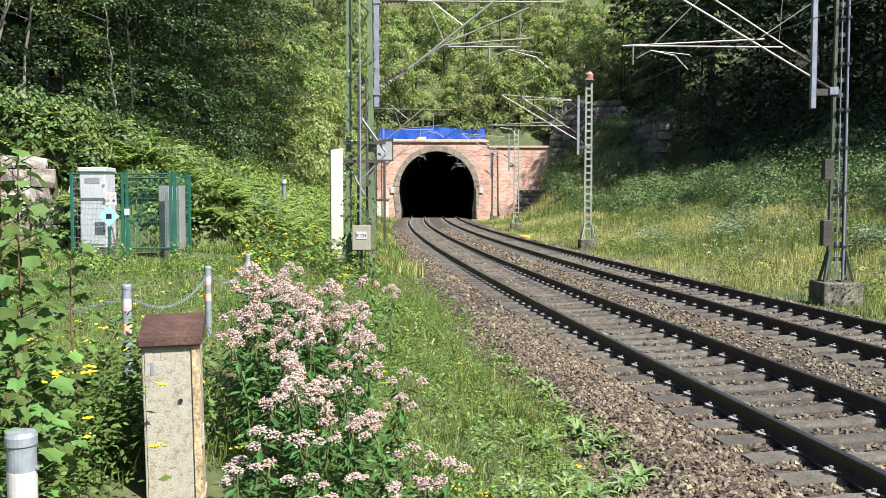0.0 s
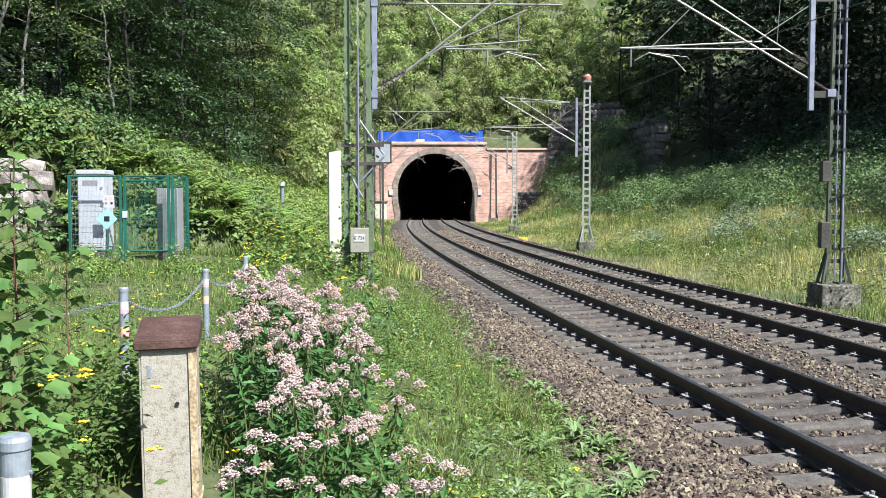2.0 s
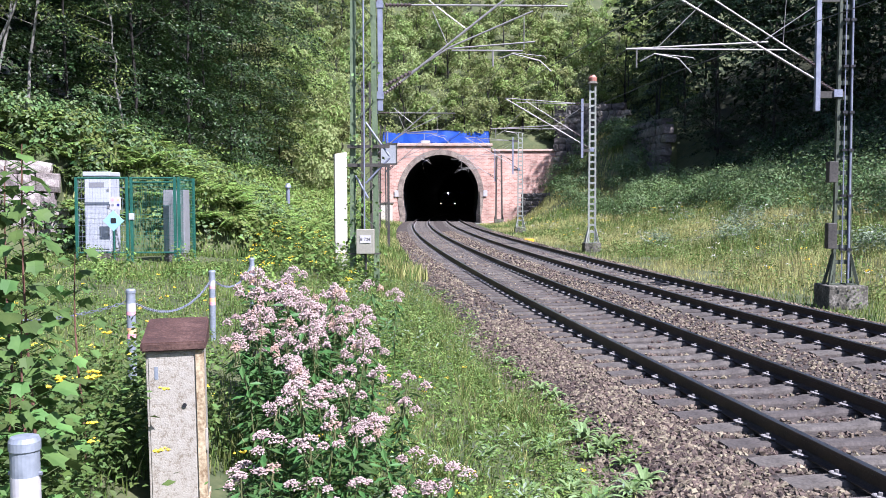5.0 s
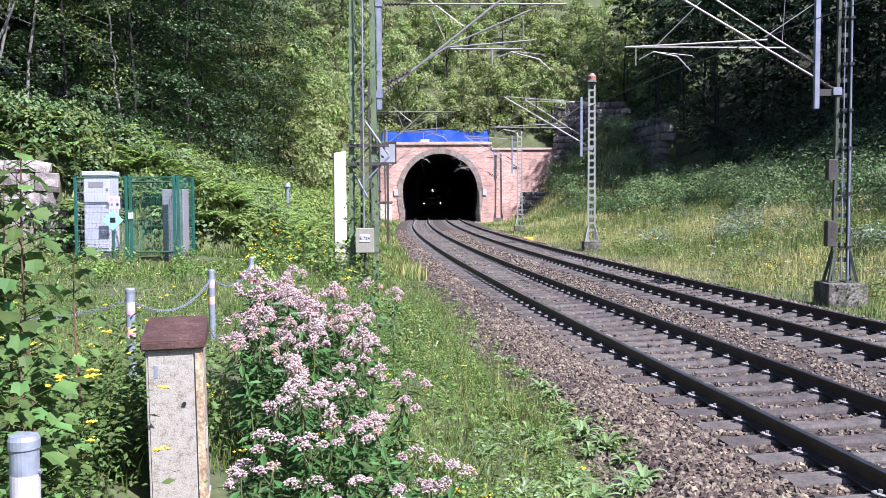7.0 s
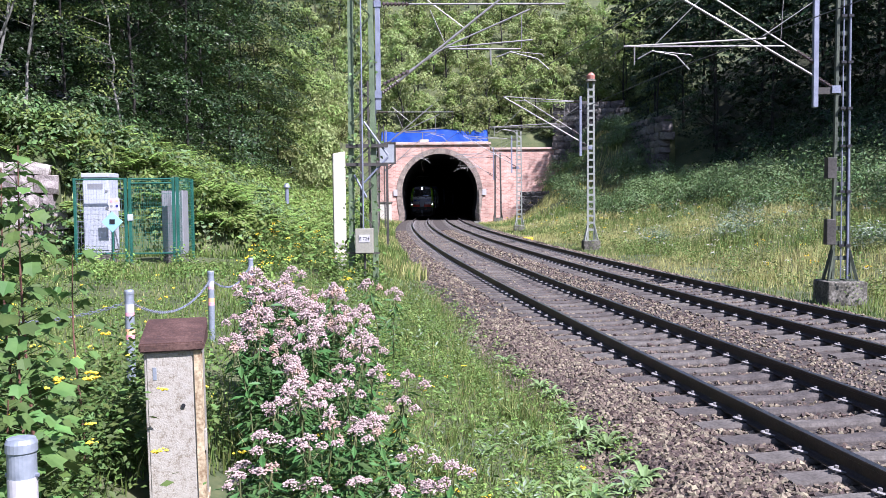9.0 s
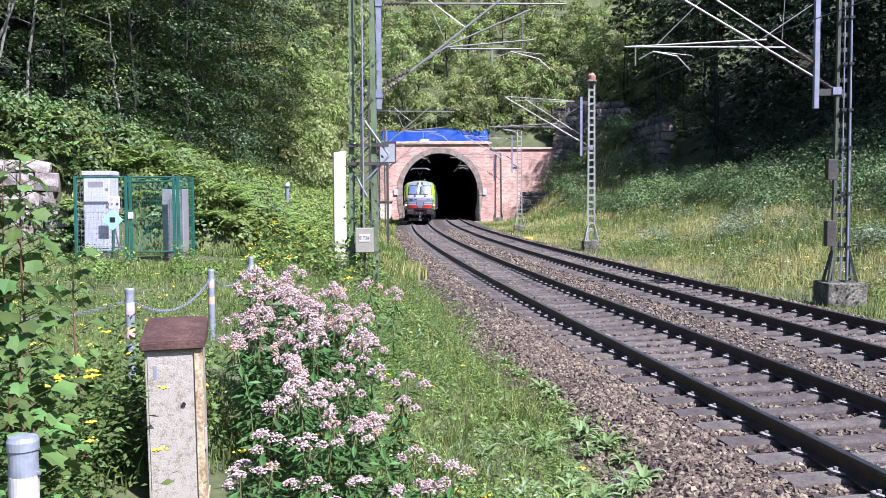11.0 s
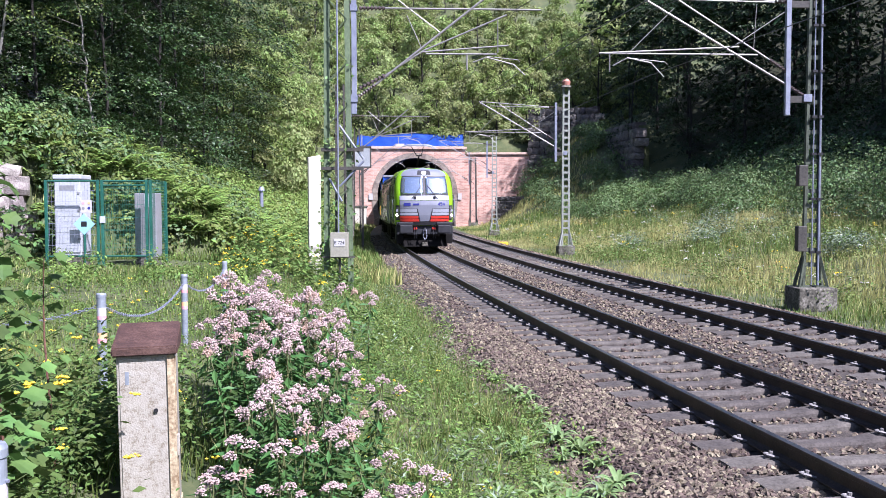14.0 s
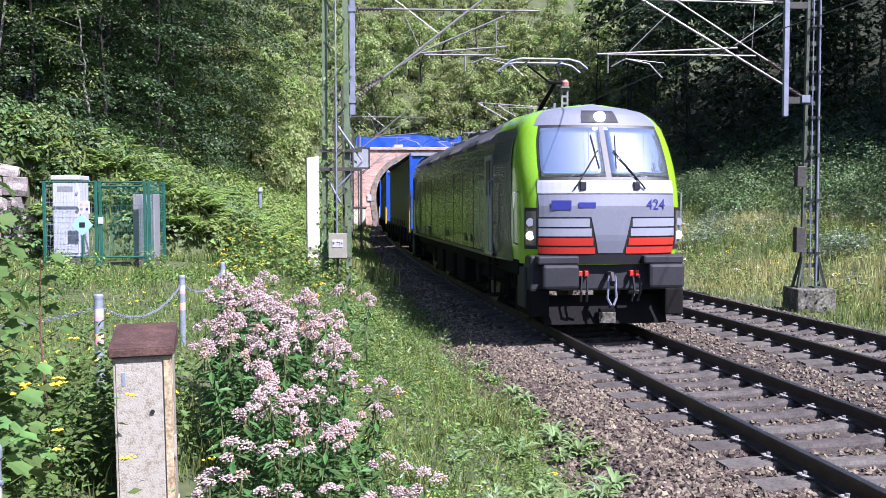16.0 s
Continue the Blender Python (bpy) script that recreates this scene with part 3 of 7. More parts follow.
def cantilever(x_tube, x_wire, y, side, zc=5.2, label="", stay=True, reach=1.0, brace=0.0, mast_x=None):
    """The hinged tube bracket of the overhead line: it reaches from a hanging post at x_tube to the wire at x_wire."""
    k = abs(x_wire - x_tube) / 4.07
    dirx = 1 if x_wire > x_tube else -1
    cl = thing("cantilever_arm", Matrix.Translation((x_tube, y, 0)), label or "galvanised tube bracket carrying the overhead wires", "cantilever arm", "brackets of the overhead line")

    def P(u, z, dy=0.0):
        return (dirx * u * k, dy, z)

    bm = B(-0.06, 0.06, -0.06, 0.06, 4.27, 7.9, bevel=0.008)
    part("drop_post", bm, M_ZINC, cl, "square galvanised drop post")
    if mast_x is not None:
        for z in (4.62, 6.8):
            bm = B(min(0, mast_x - x_tube), max(0, mast_x - x_tube), -0.05, 0.05, z - 0.09, z + 0.09)
            part("holder", bm, M_DARKMAST, cl)
    part("top_tube", tube(bmesh.new(), P(0.55, 6.77), P(4.45, 6.74), 0.023), M_ALU, cl)
    part("diagonal_tube", tube(bmesh.new(), P(0.5, 4.97), P(3.25, 7.12), 0.029), M_ALU, cl)
    part("stay_tube", tube(bmesh.new(), P(0.75, 5.2), P(1.66, 5.78), 0.021), M_ALU, cl)
    part("upper_tube", tube(bmesh.new(), P(1.66, 5.78), P(3.63, 6.62), 0.021), M_ALU, cl)
    part("steady_tube", tube(bmesh.new(), P(1.6, 5.74), P(3.68, 5.90), 0.019), M_ALU, cl)
    part("lower_tube", tube(bmesh.new(), P(1.7, 5.70), P(3.4, 5.69), 0.02), M_ALU, cl)
    part("dropper", tube(bmesh.new(), P(3.42, 6.5), P(3.42, 5.72), 0.012), M_ALU, cl)
    bm = tube(bmesh.new(), P(2.68, 5.69), P(2.68, 5.32), 0.022)
    part("bracket", bm, M_ALU, cl)
    bm = chain_tube(bmesh.new(), [P(2.82, 5.50), P(3.15, 5.62), P(3.8, 5.45), P(4.07, zc)], 0.016)
    part("steady_arm", bm, M_ALU, cl)
    bm = chain_tube(bmesh.new(), [P(3.15, 5.64), P(3.9, 5.56), P(3.95, 5.50)], 0.01)
    part("wind_stay", bm, M_ALU, cl)
    bm = chain_tube(bmesh.new(), [P(1.0, 7.0), P(2.05, 6.2)], 0.014)
    part("brace", bm, M_ALU, cl)
    bm = chain_tube(bmesh.new(), [P(1.25, 6.62), P(1.6, 5.84)], 0.012)
    part("brace", bm, M_ALU, cl)
    for a, b in ((P(0.12, 6.77), P(0.75, 6.77)), (P(0.1, 4.68), P(0.5, 4.97)), (P(0.12, 4.88), P(0.75, 5.2))):
        part("insulator", insulator(bmesh.new(), a, b, 0.062), M_INSUL, cl, "dark ribbed insulator", smooth=False)
    for z0, z1 in ((4.55, 4.72), (6.7, 6.84)):
        part("hinge", B(-0.08, 0.08, -0.08, 0.08, z0, z1), M_ZINC, cl)
    return cl


def pull_cantilever(x_tube, y, mast_x, k=1.0):
    """The longer bracket that holds its wire from beyond: lengths run from the drop post towards the track."""
    cl = thing("cantilever_arm", Matrix.Translation((x_tube, y, 0)), "galvanised tube bracket pulling the overhead wires outwards", "cantilever arm", "brackets of the overhead line")

    def P(u, z):
        return (-u * k, 0, z)

    part("drop_post", B(-0.06, 0.06, -0.06, 0.06, 4.27, 7.25, bevel=0.008), M_ZINC, cl, "square galvanised drop post")
    for z in (4.66, 6.95):
        part("holder", B(-0.02, mast_x - x_tube, -0.05, 0.05, z - 0.08, z + 0.08), M_DARKMAST, cl)
    for name, a, b, r in (("top_tube", (0.35, 7.03), (3.9, 7.30), 0.0224), ("lower_top_tube", (0.3, 7.0), (3.3, 7.08), 0.0160), ("diagonal_tube", (-0.05, 4.97), (3.85, 7.26), 0.0288), ("stay_tube", (0.45, 5.62), (2.85, 7.15), 0.0208),
                          ("steady_tube", (1.2, 5.93), (4.62, 5.77), 0.0208), ("lower_tube", (0.75, 5.74), (4.6, 5.77), 0.0192), ("brace", (3.85, 5.82), (2.8, 6.85), 0.0112), ("brace", (1.28, 5.98), (-0.1, 6.9), 0.0112), ("dropper", (0.84, 5.90), (0.78, 6.95), 0.0088),
                          ("bracket", (4.36, 5.76), (4.36, 5.32), 0.0176)):
        part(name, tube(bmesh.new(), P(*a), P(*b), r), M_ALU, cl)
    part("steady_arm", chain_tube(bmesh.new(), [P(4.28, 5.47), P(3.93, 5.66), P(3.35, 5.54), P(3.03, 5.2)], 0.016), M_ALU, cl)
    part("wind_stay", chain_tube(bmesh.new(), [P(3.93, 5.66), P(3.0, 5.56), P(2.95, 5.5)], 0.009), M_ALU, cl)
    for a, b in ((P(-0.45, 4.72), P(-0.05, 4.97)), (P(0.02, 5.33), P(0.45, 5.62)), (P(-0.1, 7.0), P(0.35, 7.03))):
        part("insulator", insulator(bmesh.new(), a, b, 0.055), M_INSUL, cl, "dark ribbed insulator")
    part("hinge", B(0.38, 0.58, -0.09, 0.09, 4.6, 4.78), M_ZINC, cl)
    return cl




def wire_pt(y, d, z):
    return Vector((float(centre_x(y)) + d, y, z))


def make_line():
    # masts beside the near track
    lattice_mast(-1.98, 22.0, 8.6, 0.29, 0.10, M_GREENMAST, "green painted lattice mast with creepers climbing up it")
    lattice_mast(-4.25, 48.5, 8.4, 0.25, 0.08, M_DARKMAST, "dark lattice mast behind a green one")
    lattice_mast(-5.3, 76.0, 8.4, 0.25, 0.08, M_DARKMAST, "dark lattice mast beside the bank")
    # masts beside the far track
    lattice_mast(9.60, 22.3, 8.6, 0.19, 0.055, M_OLIVE, "slim green-grey mast on a concrete block", rungs=True, pier=(0.47, 0.62), base_z=-0.55, narrow=0.6)
    lattice_mast(7.35, 46.5, 8.0, 0.17, 0.07, M_GREYMAST, "slim grey ladder mast with a red cap on a concrete block", rungs=True, top=True, pier=(0.42, 0.5), base_z=-0.5)
    lattice_mast(5.95, 74.5, 7.6, 0.2, 0.07, M_GREYMAST, "slim grey ladder mast on a concrete block", rungs=True, pier=(0.45, 0.45), base_z=-0.45)
    lattice_mast(5.75, 101.5, 7.2, 0.34, 0.14, M_DARKMAST, "dark lattice mast standing before the tunnel portal", pier=(0.5, 0.5), base_z=-0.4)
    cantilever(-1.58, 2.49, 22.0, 1, mast_x=-1.75)
    pull_cantilever(8.94, 22.3, 9.6)
    cantilever(-3.7, 0.1, 48.5, 1, mast_x=-4.0)
    pull_cantilever(6.83, 46.5, 7.25)
    cantilever(-4.9, -1.35, 76.0, 1, mast_x=-5.1)
    pull_cantilever(5.35, 74.5, 5.85)
    cantilever(5.3, 0.9, 101.5, -1, mast_x=5.6)
    # wires from support to support
    stops = (-40.0, -6.0, 22.0, 47.5, 75.0, 101.5, 130.0)
    for d0, grp in ((0.15, "near"), (GAP - 0.15, "far")):
        for name, zh, sag, r in (("contact_wire", 5.2, 0.0, 0.009), ("messenger_wire", 6.75, 0.55, 0.008)):
            bm, line = bmesh.new(), []
            for i, (a, b) in enumerate(zip(stops[:-1], stops[1:])):
                s0, s1 = (0.18 if i % 2 else -0.18), (-0.18 if i % 2 else 0.18)
                low = -0.9 if b > 103 else 0
                A_, B_ = wire_pt(a, d0 + s0, zh), wire_pt(b, d0 + s1, zh + (low if name[0] == "m" else 0))
                pts = [A_.lerp(B_, j / 10) - Vector((0, 0, sag * 4 * (j / 10) * (1 - j / 10))) for j in range(11)]
                line += pts if not line else pts[1:]
            chain_tube(bm, line, r, 5)
            w = part(name, bm, M_WIRE, None, "thin dark overhead wire strung from mast to mast")
            tagged(w, category="overhead wire", group="overhead wires")


make_line()


# ---- plants: leaves are folded lozenges, laid in sprays ----
def leaf_quads(c, nrm, along, size, ratio=0.55):
    """Lozenges at c (n x 3), facing nrm, pointing along; size n."""
    along = along - (along * nrm).sum(1, keepdims=True) * nrm
    along /= np.linalg.norm(along, axis=1, keepdims=True) + 1e-9
    side = np.cross(nrm, along)
    s = size[:, None]
    v = np.stack([c, c + along * s * 0.5 + side * s * ratio * 0.5 + nrm * s * 0.06, c + along * s, c + along * s * 0.5 - side * s * ratio * 0.5 + nrm * s * 0.06], 1)
    return v.reshape(-1, 3), np.arange(len(c) * 4).reshape(-1, 4)


def unit(v):
    return v / (np.linalg.norm(v, axis=1, keepdims=True) + 1e-9)


def crown_mesh(name, rng, h0, h1, rad, sprays, per, leaf, spread, mats, shape=1.0, drop=0.25, clump=1.0):
    """Sprays of leaves on a rough, gappy crown between heights h0 and h1."""
    lobes = 9 if clump == 1.0 else 13
    la, lz, lr = rng.uniform(0, 2 * math.pi, lobes), rng.uniform(0.1, 0.95, lobes), rng.uniform(0.55, 1.0, lobes)
    c = []
    while len(c) < sprays:
        k = rng.integers(lobes)
        t = np.clip(lz[k] + rng.normal(0, 0.13 * clump), 0, 1)
        a = la[k] + rng.normal(0, 0.55 * clump)
        prof = math.sin(math.pi * (0.12 + 0.86 * t ** shape)) ** 0.7
        r = rad * prof * lr[k] * rng.uniform(0.45, 1.05) ** 0.5
        c.append((r * math.cos(a), r * math.sin(a), h0 + (h1 - h0) * t))
    c = np.array(c)
    out = unit(np.c_[c[:, :2], np.zeros(len(c))] + rng.normal(0, 0.15, c.shape))
    C = np.repeat(c, per, 0)
    O = np.repeat(out, per, 0)
    n = len(C)
    off = rng.normal(0, 1, (n, 3)) * np.array([spread, spread, spread * 0.16])
    C = C + off
    C[:, 2] -= drop * np.abs((off * O).sum(1))
    nrm = unit(np.c_[rng.normal(0, 0.5, (n, 2)), np.full(n, 0.75) + rng.normal(0, 0.3, n)] + O * 0.75)
    al = unit(O + rng.normal(0, 0.7, (n, 3)) * np.array([1, 1, 0.4]))
    v, f = leaf_quads(C, nrm, al, leaf * rng.uniform(0.6, 1.3, n))
    me = mesh_np(name, v, f, mats, (rng.random(n) < 0.25).astype(int) if len(mats) > 1 else None)
    return me, c


def trunk_mesh(name, rng, c, height, r, limbs=7, lean=0.4):
    bm = bmesh.new()
    pts = [Vector((lean * math.sin(i * 0.8) * i / 8, lean * math.cos(i * 1.1) * i / 8, height * i / 8)) for i in range(9)]
    pts[0].z = -0.5
    for i in range(8):
        tube(bm, pts[i], pts[i + 1], r * (1 - i / 9), r * (1 - (i + 1) / 9), 6)
    for q in c[rng.choice(len(c), min(limbs, len(c)), replace=False)]:
        tip = Vector(q)
        k = min(7, max(1, int(tip.z / height * 8 * 0.75)))
        mid = pts[k].lerp(tip, 0.5) + Vector((0, 0, 0.25))
        tube(bm, pts[k], mid, r * 0.28, r * 0.18, 6)
        tube(bm, mid, tip, r * 0.18, r * 0.05, 5)
    me = bpy.data.meshes.new(name)
    bm.to_mesh(me)
    bm.free()
    me.materials.append(M_BARK)
    return me


def tree(kind, label, cat, rng, h0, h1, rad, sprays, per, leaf, spread, mats, r, shape=1.0, clump=1.0):
    t = thing(kind, None, label, cat)
    me, c = crown_mesh("crown", rng, h0, h1, rad, sprays, per, leaf, spread, mats, shape, 0.25, clump)
    tr = new("trunk", trunk_mesh("trunk", rng, c, h1 * 0.9, r))
    cr = new("crown", me)
    tr.parent = cr.parent = t
    return t


def scatter(models, places, rng, s0=0.8, s1=1.2, sink=0.1, group=""):
    """Copies of the models at the places (x, y), each turned and scaled."""
    used = set()
    for x, y in places:
        k = int(rng.integers(len(models)))
        m = Matrix.Translation((x, y, gz(x, y) - sink)) @ Matrix.Rotation(rng.uniform(0, 6.283), 4, "Z")
        s = rng.uniform(s0, s1)
        if k not in used:
            used.add(k)
            ob = models[k]
            ob.matrix_basis = m
        else:
            ob = copy_thing(models[k], m)
        ob.scale = (s, s, s * rng.uniform(0.92, 1.1))
        if group:
            tagged(ob, group=group)
    for k, mdl in enumerate(models):
        if k not in used:
            for o in list(mdl.children_recursive) + [mdl]:
                bpy.data.objects.remove(o)


def fan_crown(rng, h0, h1, rad, limbs, twigs, leaves, leaf, mats, lit=0.22, prof=None):
    """Layered crown: level limbs from the stem, each a flat fan of leafy twigs that droops at its rim. lit: share of
    leaves in the brighter second material, standing for sunlit ones.
    """
    C, AL, NR, SZ, tips = [], [], [], [], []
    for k in range(limbs):
        t = (k + rng.random()) / limbs
        z = h0 + (h1 - h0) * t
        a = k * 2.4 + rng.normal(0, 0.35)
        L = rad * (prof(t) if prof else math.sin(math.pi * (0.2 + 0.75 * t)) ** 0.6) * rng.uniform(0.55, 1.12)
        d, q = np.array([math.cos(a), math.sin(a), 0.0]), np.array([-math.sin(a), math.cos(a), 0.0])
        rise, fall = rng.uniform(0.1, 0.35), rng.uniform(0.25, 0.5)
        for j in range(twigs):
            s0 = rng.uniform(0.3, 1.0)
            side = 1 if j % 2 else -1
            l = L * rng.uniform(0.16, 0.30) * (1.35 - 0.6 * s0) + 0.25
            dirn = d * rng.uniform(0.45, 1.0) + q * side * rng.uniform(0.3, 1.0)
            dirn = dirn / np.linalg.norm(dirn)
            root = d * L * s0 + np.array([0, 0, z + L * (rise * s0 - fall * s0 * s0)])
            u = (np.arange(leaves) + rng.random(leaves)) / leaves
            p = root + dirn * (l * u)[:, None] + rng.normal(0, 0.06, (leaves, 3))
            p[:, 2] -= l * 0.45 * u * u
            sgn = np.where(np.arange(leaves) % 2, 1, -1)[:, None]
            C.append(p)
            AL.append(dirn + np.cross(dirn, (0, 0, 1)) * sgn * 0.9 + rng.normal(0, 0.3, (leaves, 3)) - np.array([0, 0, 0.25]))
            NR.append(np.array([0, 0, 0.8]) + d * 0.45 + rng.normal(0, 0.38, (leaves, 3)))
            SZ.append(np.full(leaves, leaf * (1.5 if z > 13 else 1.0)))
        tips.append(d * L * 0.85 + np.array([0, 0, z + L * (rise * 0.85 - fall * 0.72)]))
    C, AL, NR, SZ = (np.concatenate(v) for v in (C, AL, NR, SZ))
    v, f = leaf_quads(C, unit(NR), unit(AL), SZ * rng.uniform(0.65, 1.25, len(C)), 0.6)
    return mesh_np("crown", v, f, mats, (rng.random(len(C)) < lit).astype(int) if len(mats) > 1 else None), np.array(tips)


def lobe_leaves(rng, c, r, per, leaf, low=-0.35, ratio=0.6, squash=0.85):
    """Leaves on the outside of rounded clumps with centres c and radii r."""
    n = len(c) * per
    z, a = rng.uniform(low, 1, n), rng.uniform(0, 2 * math.pi, n)
    w = np.sqrt(1 - z * z)
    d = np.stack([w * np.cos(a), w * np.sin(a), z], 1)
    R = np.repeat(r, per) * rng.uniform(0.5, 1.12, n) ** 0.6
    p = np.repeat(c, per, 0) + d * R[:, None] * np.array([1, 1, squash])
    nr = unit(d + np.array([0, 0, 0.2]) + rng.normal(0, 0.3, (n, 3)))
    al = unit(np.cross(d, rng.normal(0, 1, (n, 3))) - np.array([0, 0, 0.35]) + d * 0.5)
    return leaf_quads(p, nr, al, leaf * rng.uniform(0.6, 1.3, n), ratio)


def lobe_crown(rng, h0, h1, rad, lobes, per, leaf, mats, second=0.3):
    """A crown of rounded leafy clumps of several sizes with gaps between them."""
    t = rng.random(lobes) ** 0.8
    a = np.arange(lobes) * 2.4 + rng.normal(0, 0.4, lobes)
    out = rad * np.sin(np.pi * (0.18 + 0.78 * t)) ** 0.7 * rng.uniform(0.35, 0.85, lobes)
    c = np.stack([out * np.cos(a), out * np.sin(a), h0 + (h1 - h0) * t], 1)
    v, f = lobe_leaves(rng, c, rad * rng.uniform(0.2, 0.37, lobes), per, leaf)
    return mesh_np("crown", v, f, mats, np.repeat(rng.random(lobes) < second, per).astype(int)), c


def tree_of(kind, label, rng, crown, height, r, limbs=8, lean=0.4):
    t = thing(kind, None, label, "tree")
    tr = new("trunk", trunk_mesh("trunk", rng, crown[1], height, r, limbs, lean))
    cr = new("crown", crown[0])
    tr.parent = cr.parent = t
    return t


def birch_stem(rng, x, y, h, dx, dy):
    """A thin bare pale stem that leans, with a few sprays of leaves."""
    t = thing("birch_sapling", Matrix.Translation((x, y, gz(x, y) - 0.2)), "thin pale leaning birch stem at the edge of the wood", "tree", "thin birches at the wood's edge")
    bm = bmesh.new()
    pts = [Vector((dx * (i / 8) ** 1.2, dy * i / 8, h * i / 8)) + Vector((rng.normal(0, 0.05), rng.normal(0, 0.05), 0)) for i in range(9)]
    for i in range(8):
        tube(bm, pts[i], pts[i + 1], 0.055 * (1 - i / 12), 0.055 * (1 - (i + 1) / 12), 7)
    c = []
    for i in range(3, 9):
        for _ in range(2):
            tip = pts[i] + Vector((rng.uniform(-1, 1), rng.uniform(-1, 0.4), rng.uniform(0.1, 0.6)))
            tube(bm, pts[i], tip, 0.016, 0.006, 5)
            c.append(tuple(tip))
    part("trunk", bm, M_PALEBARK, t, "pale grey bark")
    v, f = lobe_leaves(rng, np.array(c), np.full(len(c), 0.45), 60, 0.11)
    cr = new("crown", mesh_np("crown", v, f, [M_LEAF2]))
    cr.parent = t


def make_forest():
    rng = np.random.default_rng(5)
    high = lambda t: 0.52 + 0.48 * min(1.0, t / 0.55) if t < 0.8 else 1.0 - 3.2 * (t - 0.8)
    # shaded M_BEECH leaves and a sunlit share of M_LEAF, told apart by colour
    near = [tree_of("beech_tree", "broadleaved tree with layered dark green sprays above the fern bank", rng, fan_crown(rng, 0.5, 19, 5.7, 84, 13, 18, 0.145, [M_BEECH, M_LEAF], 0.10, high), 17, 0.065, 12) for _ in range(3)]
    # both kinds of wood tree carry their shade in the leaf colour
    edge = [tree_of("forest_tree", "dark broadleaved tree with low hanging sprays in the shade", rng, fan_crown(rng, 0.6, 19, 4.8, 60, 9, 12, 0.22, [M_SHADELEAF, M_BEECH], 0.2), 17, 0.17, 10) for _ in range(3)]
    dark = [tree("forest_tree", "tall dark broadleaved tree in the shaded wood", "tree", rng, 0.8, 20, 5.0, 125, 13, 0.55, 0.85, [M_SHADELEAF], 0.16) for _ in range(3)]
    # bank and hill crowns take pale leaf tones with sunlight painted in
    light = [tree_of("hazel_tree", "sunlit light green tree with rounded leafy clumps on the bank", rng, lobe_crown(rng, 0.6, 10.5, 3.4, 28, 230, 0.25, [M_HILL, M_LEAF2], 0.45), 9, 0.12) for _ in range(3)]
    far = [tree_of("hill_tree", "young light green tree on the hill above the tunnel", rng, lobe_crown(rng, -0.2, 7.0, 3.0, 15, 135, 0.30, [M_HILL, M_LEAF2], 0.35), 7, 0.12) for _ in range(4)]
    # dark edge of the wood on the bank, sunlit trees further along it
    scatter(near, [(-15.8, 28.6), (-13.0, 31.6), (-18.6, 32.5), (-12.2, 36.2), (-16.2, 36.5), (-20.5, 28.5), (-11.6, 41.5), (-15.4, 42), (-12.6, 47.5), (-12.4, 53.0), (-12.9, 58.0), (-13.0, 63.5), (-16.5, 50.0), (-17, 57)], rng, 0.85, 1.1, 0.2, "trees on the fern bank")
    pl = []
    for y in np.arange(67, 103, 3.6):
        for row in (0, 1):
            yy = y + rng.uniform(-1.2, 1.2) + row * 1.8
            pl.append((float(centre_x(yy)) - 10.6 - 3.6 * row + rng.uniform(-0.8, 0.8) + 1.6 * float(smooth(70, 98, yy)), yy))
    scatter(light, pl, rng, 0.7, 1.15, 0.2, "sunlit trees on the bank")
    back, front = [], []
    for y in np.arange(24, 104, 6.5):
        for row, d in enumerate((-20.5, -26.5)):
            yy = y + rng.uniform(-1.5, 1.5) + row * 2
            back.append((float(centre_x(yy)) + d + rng.uniform(-1.2, 1.2), yy))
    # rows beside and behind the eye are unseen, added to shade the right-hand wood
    for y in np.arange(-22, 112, 7.0):
        for row, d in enumerate((33.5, 37.5, 42.5, 48.5)[:4 if y > 8 else 2]):
            yy = y + rng.uniform(-2, 2)
            (front if row == 0 and y > 20 else back).append((float(centre_x(yy)) + d + rng.uniform(-1.5, 1.5) - 8.0 * float(smooth(60, 90, yy)), yy))
    for y in np.arange(31, 90, 7.0):
        front.append((float(centre_x(y)) + 30.5 + rng.uniform(-0.8, 0.8) - 7.5 * float(smooth(60, 90, y)), y))
    scatter(edge, front, rng, 0.6, 0.85, 0.3, "dark trees at the edge of the wood")
    scatter(dark, back, rng, 0.85, 1.25, 0.3, "trees of the dark wood")
    pl = []
    for y in np.arange(107.5, 137, 4.6):
        for x in np.arange(-23, 28, 4.6):
            pl.append((x + rng.uniform(-2, 2), y + rng.uniform(-2, 2)))
    for y in np.arange(138, 154, 6.0):
        for x in np.arange(-42, 16, 5.6):
            pl.append((x + rng.uniform(-2, 2), y + rng.uniform(-2, 2)))
    for x in np.arange(-12, 14, 3.4):
        pl.append((x + rng.uniform(-0.8, 0.8), 106.6 + rng.uniform(0, 1.2)))
    scatter(far, pl, rng, 0.65, 1.2, 0.2, "trees on the hill")
    for x, y, h, dx, dy in ((-14.0, 28.2, 9.0, 2.0, 0.2), (-13.2, 28.6, 9.0, 1.2, 0.3), (-14.6, 28.0, 9.0, 4.2, 0.3), (-11.1, 31.5, 5.0, -0.5, 0.2)):
        birch_stem(rng, x, y, h, dx, dy)


make_forest()


